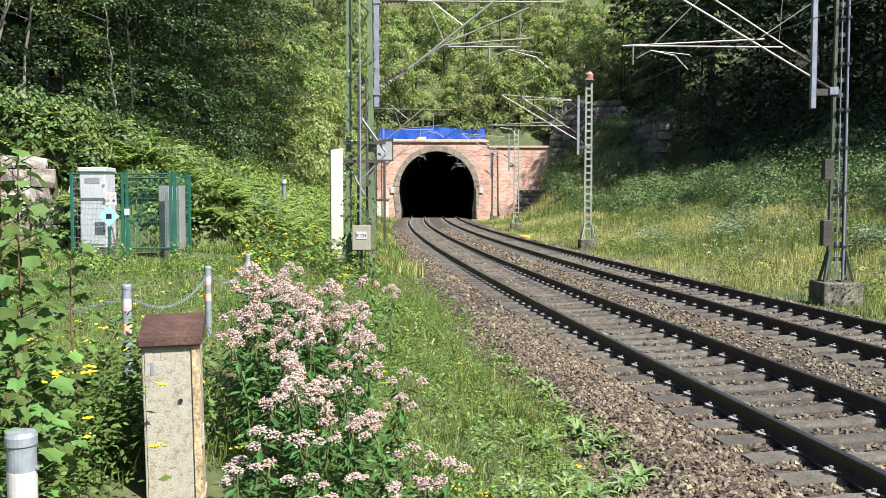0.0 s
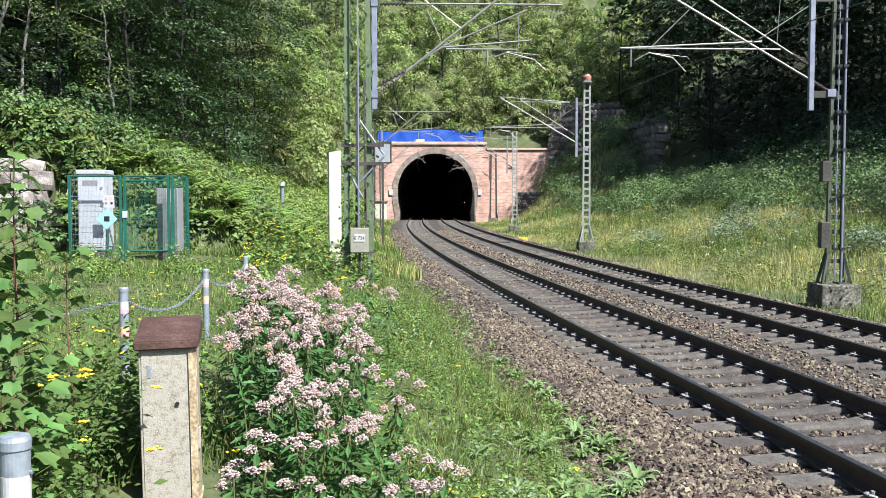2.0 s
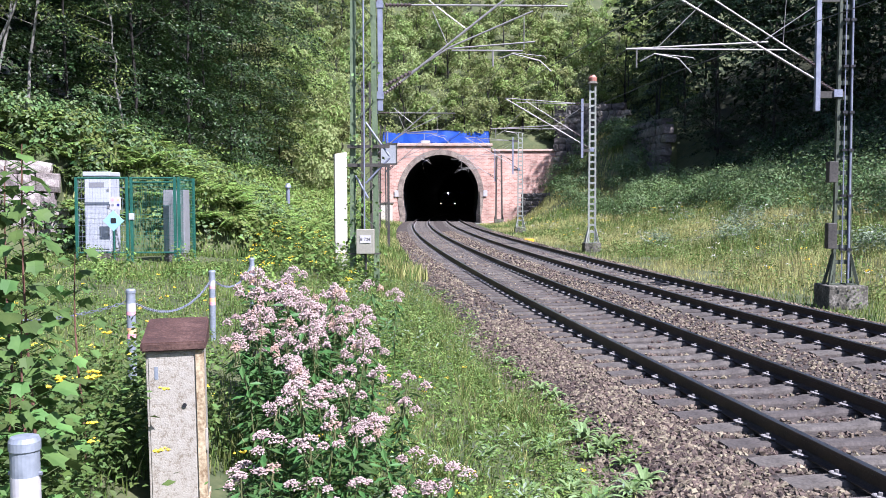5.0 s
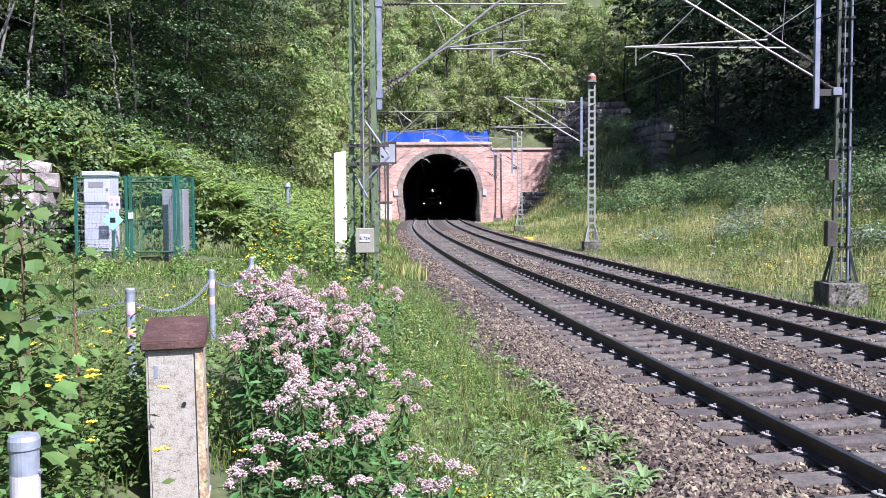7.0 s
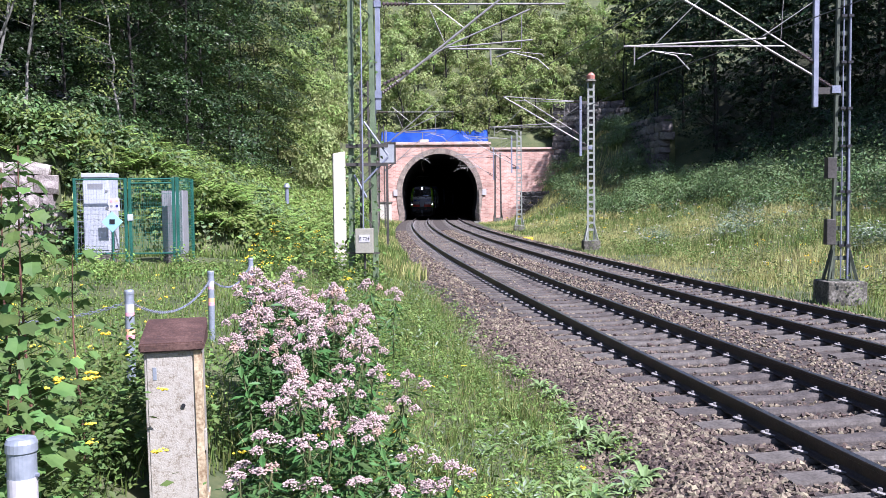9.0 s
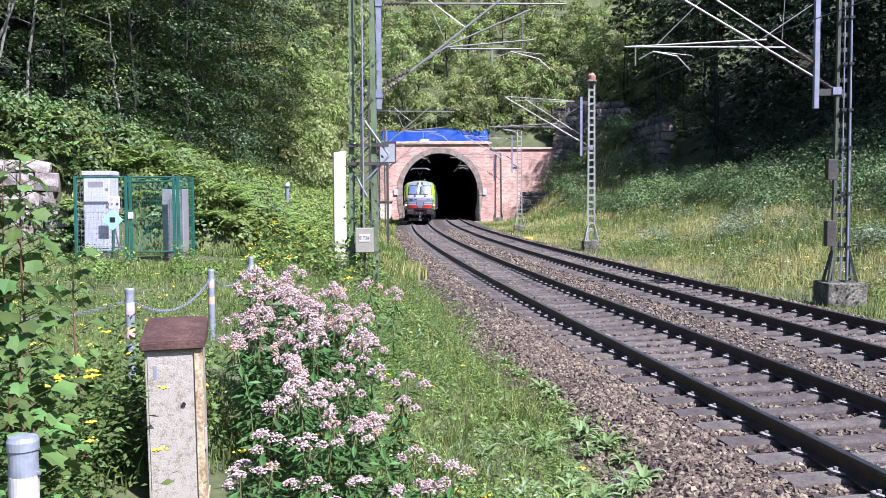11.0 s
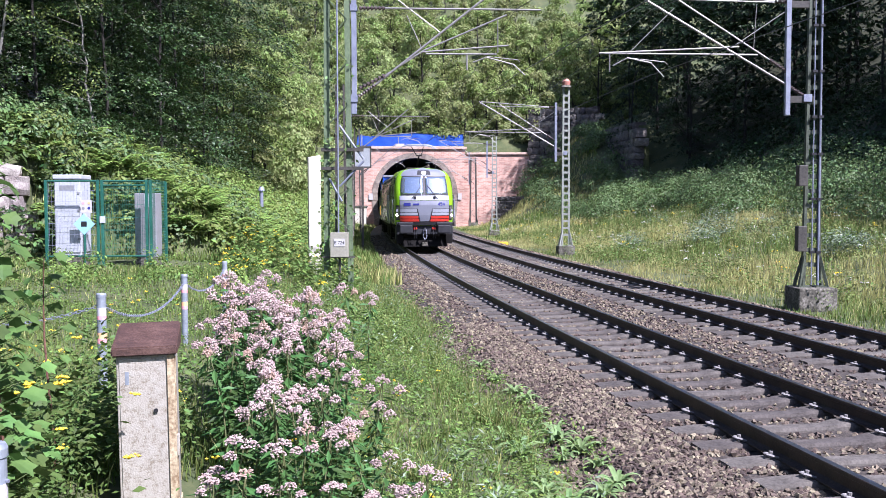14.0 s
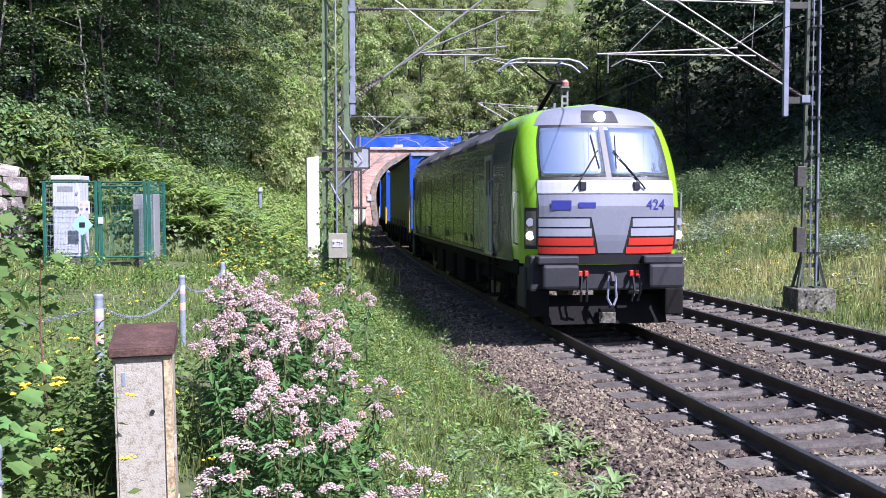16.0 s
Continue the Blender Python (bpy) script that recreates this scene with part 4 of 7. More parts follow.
# ---- grass, ferns, flowers ----
def blade_mesh(name, pts, hgt, wid, rng, mats, index, lean=0.35):
    """Bent blades of three triangles each, rooted at pts."""
    n = len(pts)
    a = rng.uniform(0, 2 * math.pi, n)
    side = np.stack([np.cos(a), np.sin(a), np.zeros(n)], 1) * (wid * 0.5)[:, None]
    b = rng.uniform(0, 2 * math.pi, n)
    out = np.stack([np.cos(b), np.sin(b), np.zeros(n)], 1) * (hgt * rng.uniform(0.1, 1, n) * lean)[:, None]
    up = np.array([0, 0, 1.0])[None] * hgt[:, None]
    v = np.stack([pts - side, pts + side, pts + up * 0.55 + out * 0.35 - side * 0.8, pts + up * 0.55 + out * 0.35 + side * 0.8, pts + up * 0.97 + out], 1).reshape(-1, 3)
    k = (np.arange(n) * 5)[:, None]
    f = np.stack([k + [0, 1, 3], k + [0, 3, 2], k + [2, 3, 4]], 1).reshape(-1, 3)
    return mesh_np(name, v, f, mats, np.repeat(index, 3))


def ground_points(n, rng, d0, d1, y0, y1, power=1.0, patch=0.0, seed=0.0):
    """n places between offsets d0 and d1 from the near track and y0 and y1, denser near the eye."""
    got = []
    while sum(map(len, got)) < n:
        m = n * 2
        y = y0 + (y1 - y0) * rng.random(m) ** power
        d = rng.uniform(d0, d1, m)
        x = centre_x(y) + d
        if patch:
            w = np.sin(x * 1.1 + seed) * np.sin(y * 0.8 + 2 * seed) + np.sin(x * 2.7 + y * 1.9 + seed) * 0.6
            ok = rng.random(m) < np.clip(0.55 + patch * w, 0.02, 1)
            x, y = x[ok], y[ok]
        got.append(np.stack([x, y], 1))
    p = np.concatenate(got)[:n]
    return np.c_[p, ground_z(p[:, 0], p[:, 1])]


def stuff(name, me, label, cat):
    return tagged(new(name, me), label, cat, kind="stuff")


def clear_of(p, holes):
    ok = np.ones(len(p), bool)
    for x0, x1, y0, y1 in holes:
        ok &= ~((p[:, 0] > x0) & (p[:, 0] < x1) & (p[:, 1] > y0) & (p[:, 1] < y1))
    return p[ok]


HOLES = [(-1.80, -1.18, 4.6, 5.7), (-10.0, -6.4, 23.0, 26.0), (-0.7, 0.7, -1.5, 2.6)]


def make_grass():
    rng = np.random.default_rng(11)
    spec = [
        ("lawn_grass", 46000, (-12, -3.15, 2.6, 15, 1.0), (0.07, 0.24), 0.008, 0.3, 0.05, "fresh green grass of the level meadow"),
        ("lawn_grass", 34000, (-15.5, -2.5, 14, 30, 1.0), (0.10, 0.28), 0.015, 0.25, 0.08, "fresh green grass of the level meadow"),
        ("verge_grass", 26000, (-7.5, -2.2, 28, 104, 1.4), (0.25, 0.65), 0.035, 0.3, 0.3, "tall grass on the verge beside the track"),
        ("bank_grass", 16000, (-16, -6.5, 26, 100, 1.2), (0.2, 0.6), 0.04, 0.3, 0.1, "grass between the ferns of the bank"),
        ("meadow_grass", 60000, (GAP + 2.9, 19, 15, 62, 1.1), (0.25, 0.95), 0.017, 0.4, 0.6, "tall flowering meadow grass on the slope"),
        ("meadow_grass", 24000, (GAP + 2.9, 20, 58, 104, 1.0), (0.3, 0.95), 0.042, 0.3, 0.7, "tall flowering meadow grass on the slope"),
        ("edge_grass", 11000, (-3.3, -2.3, 3.5, 24, 1.2), (0.06, 0.22), 0.008, 0.5, 0.4, "sparse short grass at the edge of the ballast"),
        ("edge_grass", 9000, (GAP + 2.2, GAP + 3.4, 14, 60, 1.2), (0.08, 0.3), 0.018, 0.4, 0.45, "sparse short grass at the edge of the ballast"),
    ]
    for i, (name, n, (d0, d1, y0, y1, pw), (h0, h1), w, patch, dry, label) in enumerate(spec):
        p = clear_of(ground_points(n, rng, d0, d1, y0, y1, pw, patch, i * 1.7), HOLES)
        h = rng.uniform(h0, h1, len(p)) * (0.75 + 0.35 * np.sin(p[:, 0] * 0.9 + i) * np.sin(p[:, 1] * 0.7))
        idx = (rng.random(len(p)) < dry * (1 + 0.8 * np.sin(p[:, 0] * 0.5 + p[:, 1] * 0.3))).astype(int)
        off = p[:, 0] - centre_x(p[:, 1])
        h = h * np.where(off > 0, 0.35 + 0.65 * smooth(GAP + 3.2, GAP + 7.0, off), 1)
        p[:, 2] -= 0.03
        stuff(name, blade_mesh(name, p, h, w * rng.uniform(0.6, 1.4, len(p)), rng, [M_GRASS, M_DRYGRASS], idx, 0.45), label, "grass")


def leafy_mass(name, p, rng, hgt, leaves, leaf, mats, label, cat, spread=0.12, ratio=0.55, second=0.2, flat=0.6):
    """Low leafy weeds: leaves set up a short stalk at each place."""
    n = len(p)
    C = np.repeat(p, leaves, 0)
    t = rng.random(len(C)) ** 0.7
    H = np.repeat(hgt, leaves)
    a = rng.uniform(0, 2 * math.pi, len(C))
    rad = spread * np.sqrt(rng.random(len(C))) * np.repeat(rng.uniform(0.6, 1.4, n), leaves)
    O = np.stack([np.cos(a), np.sin(a), np.full(len(C), 0.25)], 1)
    C = C + O * rad[:, None]
    C[:, 2] += H * t
    nrm = unit(np.c_[rng.normal(0, flat, (len(C), 2)), np.ones(len(C))])
    al = unit(O + rng.normal(0, 0.4, C.shape))
    v, f = leaf_quads(C, nrm, al, leaf * rng.uniform(0.5, 1.3, len(C)), ratio)
    return stuff(name, mesh_np(name, v, f, mats, (rng.random(len(C)) < second).astype(int) if len(mats) > 1 else None), label, cat)


def dots(name, p, size, rng, material, label, cat, per=5, spread=0.05, flat=0.3):
    """Small blossoms: tiny eight-sided beads in loose heads."""
    C = np.repeat(p, per, 0) + rng.normal(0, spread, (len(p) * per, 3)) * np.array([1, 1, flat])
    o = np.array([[1, 0, 0], [-1, 0, 0], [0, 1, 0], [0, -1, 0], [0, 0, 0.7], [0, 0, -0.7]])
    s = size * rng.uniform(0.6, 1.3, len(C))
    v = (C[:, None] + o[None] * s[:, None, None]).reshape(-1, 3)
    t = np.array([[0, 2, 4], [2, 1, 4], [1, 3, 4], [3, 0, 4], [2, 0, 5], [1, 2, 5], [3, 1, 5], [0, 3, 5]])
    f = ((np.arange(len(C)) * 6)[:, None, None] + t[None]).reshape(-1, 3)
    return stuff(name, mesh_np(name, v, f, [material]), label, cat)


def make_weeds():
    rng = np.random.default_rng(23)
    # thick undergrowth round the post box and the bollards
    n = 420
    y = rng.uniform(3.2, 6.6, n)
    x = -y * rng.uniform(0.25, 0.60, n)
    p = clear_of(np.c_[x, y, ground_z(x, y)], HOLES + [(-1.72, -0.95, 3.0, 5.1)])
    leafy_mass("undergrowth", p, rng, rng.uniform(0.25, 0.75, len(p)), 52, 0.05, [M_MAPLE, M_WEED], "dense leafy undergrowth round the metal post", "weeds", 0.17)
    p = ground_points(300, rng, -11, -4.5, 7, 24, 1.0, 0.4, 3)
    leafy_mass("meadow_weeds", clear_of(p, HOLES), rng, rng.uniform(0.08, 0.25, len(clear_of(p, HOLES))), 14, 0.06, [M_WEED, M_FERN], "low leafy weeds in the meadow", "weeds", 0.15)
    p = clear_of(ground_points(230, rng, -5.2, -3.1, 4.2, 22, 1.1, 0.4, 5), HOLES)
    leafy_mass("verge_weeds", p, rng, rng.uniform(0.12, 0.42, len(p)), 24, 0.055, [M_WEED, M_FERN], "bright green leafy weeds between path and track", "weeds", 0.16)
    p = ground_points(700, rng, -6.8, -4.0, 20, 80, 1.2, 0.3, 6)
    leafy_mass("verge_weeds", p, rng, rng.uniform(0.3, 0.9, len(p)), 22, 0.14, [M_WEED, M_FERN], "tall weeds along the foot of the bank", "weeds", 0.25)
    p = clear_of(ground_points(1250, rng, -5.4, -2.9, 4.0, 19, 1.2, 0.35, 21), HOLES)
    leafy_mass("verge_herbs", p, rng, rng.uniform(0.06, 0.30, len(p)), 40, 0.03, [M_WEED, M_FERN], "fine bright herbs beside the track", "weeds", 0.13, second=0.4)
    p = clear_of(ground_points(900, rng, -11, -5.2, 6, 20, 1.0, 0.3, 22), HOLES)
    leafy_mass("meadow_herbs", p, rng, rng.uniform(0.05, 0.2, len(p)), 30, 0.032, [M_WEED, M_FERN], "fine clover-like herbs in the meadow", "weeds", 0.14, second=0.4)
    p = ground_points(170, rng, -3.05, -2.05, 4.5, 26, 1.2, 0.45, 25)
    p[:, 2] = np.maximum(p[:, 2], -0.36)
    leafy_mass("edge_weeds", p, rng, rng.uniform(0.04, 0.16, len(p)), 26, 0.05, [M_WEED, M_FERN], "small weeds creeping into the ballast edge", "weeds", 0.10, second=0.3)
    # fern and bramble bank
    def mounds(name, p, r0, r1, per, leaf, mats, label, second=0.3, cat="bushes", low=-0.2):
        r = rng.uniform(r0, r1, len(p))
        c = p + np.c_[np.zeros((len(p), 2)), r * rng.uniform(0.2, 0.9, len(p))]
        v, f = lobe_leaves(rng, c, r, per, leaf, low)
        idx = np.repeat(rng.random(len(p)) < second, per) ^ (rng.random(len(p) * per) < 0.15)
        stuff(name, mesh_np(name, v, f, mats, idx.astype(int)), label, cat)

    p = ground_points(620, rng, -18, -6.3, 26, 66, 1.25, 0.3, 9)
    mounds("bank_bramble", clear_of(p[p[:, 2] > 0.7], HOLES + [(-17, -11.0, 24, 27.4)]), 0.3, 0.8, 150, 0.15, [M_BUSH, M_LEAF2], "bramble and low bushes covering the bank", 0.35)
    p = ground_points(420, rng, -13, -5.6, 46, 102, 1.0, 0.3, 9)
    mounds("bank_bramble", p[p[:, 2] > 0.3], 0.35, 1.0, 110, 0.22, [M_LEAF2, M_FERN], "light green bushes at the foot of the sunlit trees", 0.4)
    p = ground_points(130, rng, -17.5, -11.5, 26, 60, 1.2, 0.2, 19)
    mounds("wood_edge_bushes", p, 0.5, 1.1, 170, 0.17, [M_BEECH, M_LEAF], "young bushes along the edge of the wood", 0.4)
    n = 560
    x, y = rng.uniform(-24, 28, n), rng.uniform(105.8, 136, n)
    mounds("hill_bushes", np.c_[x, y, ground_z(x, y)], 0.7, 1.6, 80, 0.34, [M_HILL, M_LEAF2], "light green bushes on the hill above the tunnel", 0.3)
    # bushes above the meadow, lit along their upper side
    p = ground_points(210, rng, 16.0, 27, 18, 64, 1.0, 0.4, 13)
    mounds("slope_bushes", p, 0.6, 1.6, 340, 0.145, [M_BUSH, M_LEAF], "bramble bushes between meadow and wood", 0.35)
    p = ground_points(180, rng, 13.5, 22, 58, 104, 1.0, 0.3, 14)
    mounds("slope_bushes", p, 0.6, 1.5, 300, 0.17, [M_BUSH, M_LEAF], "bramble bushes between meadow and wood", 0.35)
    # bushes in the same leaf colours, with the wood's shade painted in
    p = ground_points(170, rng, 24, 36, 26, 80, 1.0, 0.2, 20)
    mounds("wood_floor_bushes", p, 0.7, 1.8, 190, 0.22, [M_SHADELEAF, M_BEECH], "dark bushes under the trees of the wood", 0.4)
    p = ground_points(520, rng, GAP + 4.2, 16.5, 17, 80, 1.0, 0.4, 18)
    mounds("meadow_clumps", p, 0.16, 0.42, 50, 0.10, [M_HILL, M_LEAF2], "leafy clumps among the tall meadow grass", 0.4, "weeds", 0.0)
    p = ground_points(60, rng, 12.5, 17.5, 17, 56, 1.0, 0.25, 16)
    mounds("meadow_shrubs", p, 0.25, 0.6, 90, 0.08, [M_SILVERLEAF, M_BUSH], "low silvery shrubs among the meadow grass", 0.5)
    p = ground_points(900, rng, GAP + 3.6, 19, 15, 90, 1.0, 0.35, 15)
    leafy_mass("meadow_herbs", p, rng, rng.uniform(0.35, 0.95, len(p)), 26, 0.10, [M_WEED, M_GRASS], "leafy herbs in the flowering meadow", "weeds", 0.3)
    p = clear_of(ground_points(240, rng, -5.6, -2.75, 4.6, 26, 1.15, 0.45, 31), HOLES)
    p = np.repeat(p, 34, 0) + rng.normal(0, 0.05, (len(p) * 34, 3)) * np.array([1, 1, 0])
    h = np.repeat(rng.uniform(0.16, 0.5, len(p) // 34), 34) * rng.uniform(0.5, 1.1, len(p))
    stuff("grass_tufts", blade_mesh("grass_tufts", p, h, np.full(len(p), 0.008), rng, [M_GRASS, M_DRYGRASS], (rng.random(len(p)) < 0.2).astype(int), 0.8), "arching tufts of long grass beside the ballast", "grass")
    p = clear_of(ground_points(75, rng, -5.4, -3.0, 5.5, 24, 1.1, 0.5, 33), HOLES)
    leafy_mass("upright_herbs", p, rng, rng.uniform(0.3, 0.75, len(p)), 60, 0.06, [M_SILVERLEAF, M_WEED], "upright grey-green herbs in the verge", "weeds", 0.12, 0.3, 0.6)
    p = clear_of(ground_points(26, rng, -6.0, -3.4, 11, 26, 1.0, 0.5, 35), HOLES)
    mounds("verge_bushes", p, 0.18, 0.42, 90, 0.06, [M_WEED, M_LEAF2], "low leafy bushes in the verge", 0.5, "weeds", 0.0)
    p = clear_of(ground_points(60, rng, -12, -5.5, 16, 25.5, 1.0, 0.4, 37), HOLES)
    mounds("meadow_bushes", p, 0.18, 0.45, 90, 0.07, [M_WEED, M_FERN], "low leafy bushes at the foot of the wall and fence", 0.3, "weeds", 0.0)
    # silvery willow bushes in the meadow
    for x, yy, h in ((13.3, 40.5, 1.5), (12.2, 38.6, 0.9), (10.4, 45.0, 1.0), (14.0, 30.0, 0.9)):
        q = np.array([[x, yy, gz(x, yy)]]) + rng.normal(0, 0.35, (26, 3)) * np.array([1, 1, 0])
        ob = leafy_mass("willow_bush", q, rng, rng.uniform(0.5, 1, 26) * h, 40, 0.15, [M_SILVERLEAF, M_WEED], "small silvery green willow bush in the meadow", "bush", 0.3, 0.35)
        ob["kind"] = ""
        del ob["kind"]
    # blossoms
    def over(n, lo, hi, *a):
        p = ground_points(n, rng, *a)
        p[:, 2] += rng.uniform(lo, hi, n)
        return clear_of(p, HOLES)

    dots("yellow_flowers", over(60, 0.15, 0.45, -9, -4.9, 4.5, 16, 1.0, 0.3, 2), 0.011, rng, M_YELLOW, "small yellow flowers in the meadow", "flowers", 5, 0.018)
    dots("yellow_flowers", over(65, 0.3, 0.9, -7.0, -4.4, 15, 30, 1.0, 0.4, 4), 0.014, rng, M_YELLOW, "yellow ragwort along the bank", "flowers", 7, 0.05)
    dots("yellow_flowers", over(22, 0.12, 0.25, -4.8, -2.9, 4.3, 12, 1.0, 0.3, 8), 0.012, rng, M_YELLOW, "small yellow flowers beside the path", "flowers", 6, 0.02)
    n = 26
    y = rng.uniform(3.9, 6.6, n)
    x = -y * rng.uniform(0.29, 0.50, n)
    dots("yellow_flowers", clear_of(np.c_[x, y, ground_z(x, y) + rng.uniform(0.45, 0.85, n)], HOLES), 0.011, rng, M_YELLOW, "yellow flowers above the undergrowth", "flowers", 9, 0.012)
    dots("white_flowers", over(200, 0.5, 0.95, GAP + 4.5, 20, 18, 80, 1.0, 0.4, 10), 0.026, rng, M_WHITEF, "white umbels above the meadow grass", "flowers", 5, 0.06)
    dots("yellow_flowers", over(120, 0.4, 0.9, GAP + 4.5, 20, 18, 100, 1.0, 0.4, 12), 0.024, rng, M_YELLOW, "yellow flowers above the meadow grass", "flowers", 5, 0.06)


def make_ferns():
    """Arching fronds with paired pinnae, in tufts over the bank."""
    rng = np.random.default_rng(31)
    p = ground_points(1150, rng, -17, -6.6, 26.5, 92, 1.5, 0.2, 17)
    p = np.concatenate([p[p[:, 2] > 0.8], ground_points(330, rng, -9.6, -6.2, 30, 84, 1.2, 0.2, 27)])
    p = clear_of(p, [(-17, -11.0, 24, 27.2)])
    V, F = [], []
    base = 0
    m = 9
    for q in p:
        for k in range(7):
            a = rng.uniform(0, 6.283)
            L = rng.uniform(0.55, 1.2)
            dx, dy = math.cos(a), math.sin(a)
            t = np.linspace(0.12, 1, m)
            px = q[0] + dx * L * 0.75 * t
            py = q[1] + dy * L * 0.75 * t
            pz = q[2] + 0.2 + L * (1.15 * t - 0.75 * t * t)
            w = L * 0.30 * np.sin(np.pi * (0.15 + 0.82 * t)) 
            st = L * 0.105
            for s in (-1, 1):
                b = np.stack([px, py, pz], 1)
                tip = b + np.stack([-dy * s * w + dx * w * 0.3, dx * s * w + dy * w * 0.3, -0.25 * w], 1)
                e = np.stack([dx * st * np.ones(m), dy * st * np.ones(m), np.zeros(m)], 1)
                v = np.stack([b - e * 0.55, b + e * 0.55, tip], 1).reshape(-1, 3)
                V.append(v)
                F.append(base + np.arange(m * 3).reshape(-1, 3))
                base += m * 3
    stuff("ferns", mesh_np("ferns", np.concatenate(V), np.concatenate(F), [M_FERN]), "bright green ferns covering the bank", "ferns")


def hemp_stem(rng, h, heads, brown=0.15):
    """One stalk of hemp agrimony: stem, lance-shaped leaves, flat heads of tiny pink blossoms."""
    t = thing("hemp_agrimony", None, "tall leafy plant with flat dusty pink flower heads", "flowering plant", "flowering bush beside the metal post")
    bend = rng.normal(0, 0.10, 2)
    top = Vector((bend[0], bend[1], h))
    bm = bmesh.new()
    mid = Vector((bend[0] * 0.3, bend[1] * 0.3, h * 0.55))
    tube(bm, (0, 0, -0.05), mid, 0.007, 0.006, 5)
    tube(bm, mid, top, 0.006, 0.004, 5)
    tips = []
    for k in range(heads):
        a = k * 2.4 + rng.uniform(0, 1)
        r = 0.0 if k == 0 else rng.uniform(0.05, 0.13)
        tip = top + Vector((r * math.cos(a), r * math.sin(a), -r * rng.uniform(0.1, 0.9)))
        tube(bm, top - Vector((0, 0, 0.16 + 0.08 * k / heads)), tip, 0.004, 0.003, 4)
        tips.append(tip)
    part("stem", bm, M_STEM, t)
    n = 64
    z = np.linspace(0.08, 0.93, n) * h
    a = np.arange(n) * 2.4 + rng.uniform(0, 0.6, n)
    O = np.stack([np.cos(a), np.sin(a), np.full(n, 0.15)], 1)
    f_ = z / h
    C = np.stack([bend[0] * f_ ** 2, bend[1] * f_ ** 2, z], 1) + O * 0.012
    v, f = leaf_quads(C, unit(np.c_[rng.normal(0, 0.35, (n, 2)), np.ones(n)] + O * 0.4), unit(O + rng.normal(0, 0.25, (n, 3))), rng.uniform(0.09, 0.16, n), 0.30)
    lv = new("leaves", mesh_np("leaves", v, f, [M_HEMP]))
    lv.parent = t
    for tip in tips:
        nb = 50
        rr = rng.uniform(0.028, 0.056)
        a, r = rng.uniform(0, 6.283, nb), np.sqrt(rng.random(nb)) * rr
        c = np.stack([tip.x + r * np.cos(a), tip.y + r * np.sin(a), tip.z + rr * 0.9 * (1 - (r / rr) ** 2) + rng.normal(0, 0.009, nb)], 1)
        o = np.array([[1, 0, 0], [-1, 0, 0], [0, 1, 0], [0, -1, 0], [0, 0, 1.0], [0, 0, -1.0]])
        s = rng.uniform(0.006, 0.011, nb)
        v = (c[:, None] + o[None] * s[:, None, None] + rng.normal(0, 0.002, (nb, 6, 3))).reshape(-1, 3)
        tt = np.array([[0, 2, 4], [2, 1, 4], [1, 3, 4], [3, 0, 4], [2, 0, 5], [1, 2, 5], [3, 1, 5], [0, 3, 5]])
        f = ((np.arange(nb) * 6)[:, None, None] + tt[None]).reshape(-1, 3)
        hd = new("flower_head", mesh_np("flower_head", v, f, [M_BROWNP if rng.random() < brown else M_PINK]))
        hd.parent = t
    return t


def make_hemp():
    rng = np.random.default_rng(41)
    models = [hemp_stem(rng, rng.uniform(0.95, 1.15), int(rng.integers(2, 5)), 0.4 if k == 2 else 0.06) for k in range(7)]
    places = []
    for _ in range(4000):
        if len(places) >= 112:
            break
        y = 3.85 + 5.3 * rng.random() ** 1.35
        x = rng.uniform(np.interp(y, [3.9, 6.0, 7.5, 9.6], [-0.98, -1.42, -1.72, -2.08]), np.interp(y, [3.9, 4.6, 5.5, 6.5, 7.5, 9.6], [0.0, -0.08, -0.40, -0.68, -0.88, -1.2]))
        if clear_of(np.array([[x, y, 0]]), [(-1.85, -1.12, 4.55, 5.6)]).size and all((x - a) ** 2 + (y - b) ** 2 > 0.14 ** 2 for a, b in places):
            places.append((x + 0.09, y))
    places += [(-0.62, 10.6), (-0.8, 11.2)]
    first = set()
    for x, y in places:
        k = int(rng.integers(len(models)))
        m = Matrix.Translation((x, y, gz(x, y) - 0.03)) @ Matrix.Rotation(rng.uniform(0, 6.283), 4, "Z")
        ob = models[k] if k not in first else copy_thing(models[k], m)
        ob.matrix_basis = m
        first.add(k)
        s = float(np.interp(y, [3.9, 4.6, 5.5, 6.5, 7.5, 9.6], [0.5, 0.66, 0.84, 0.98, 1.06, 1.12])) * rng.uniform(0.72, 1.08)
        w = max(s, 0.8)
        ob.scale = (w, w, s)


def lobed_leaf(rng, size):
    """A maple leaf outline of five pointed lobes, slightly folded."""
    pts = []
    for k, (ang, r) in enumerate(((-2.45, 0.42), (-1.95, 0.72), (-1.45, 0.60), (-0.85, 0.95), (-0.42, 0.70), (0.0, 1.0), (0.42, 0.70), (0.85, 0.95), (1.45, 0.60), (1.95, 0.72), (2.45, 0.42))):
        pts.append((size * 0.55 * r * math.cos(ang) + size * 0.15, size * 0.55 * r * math.sin(ang)))
    return pts


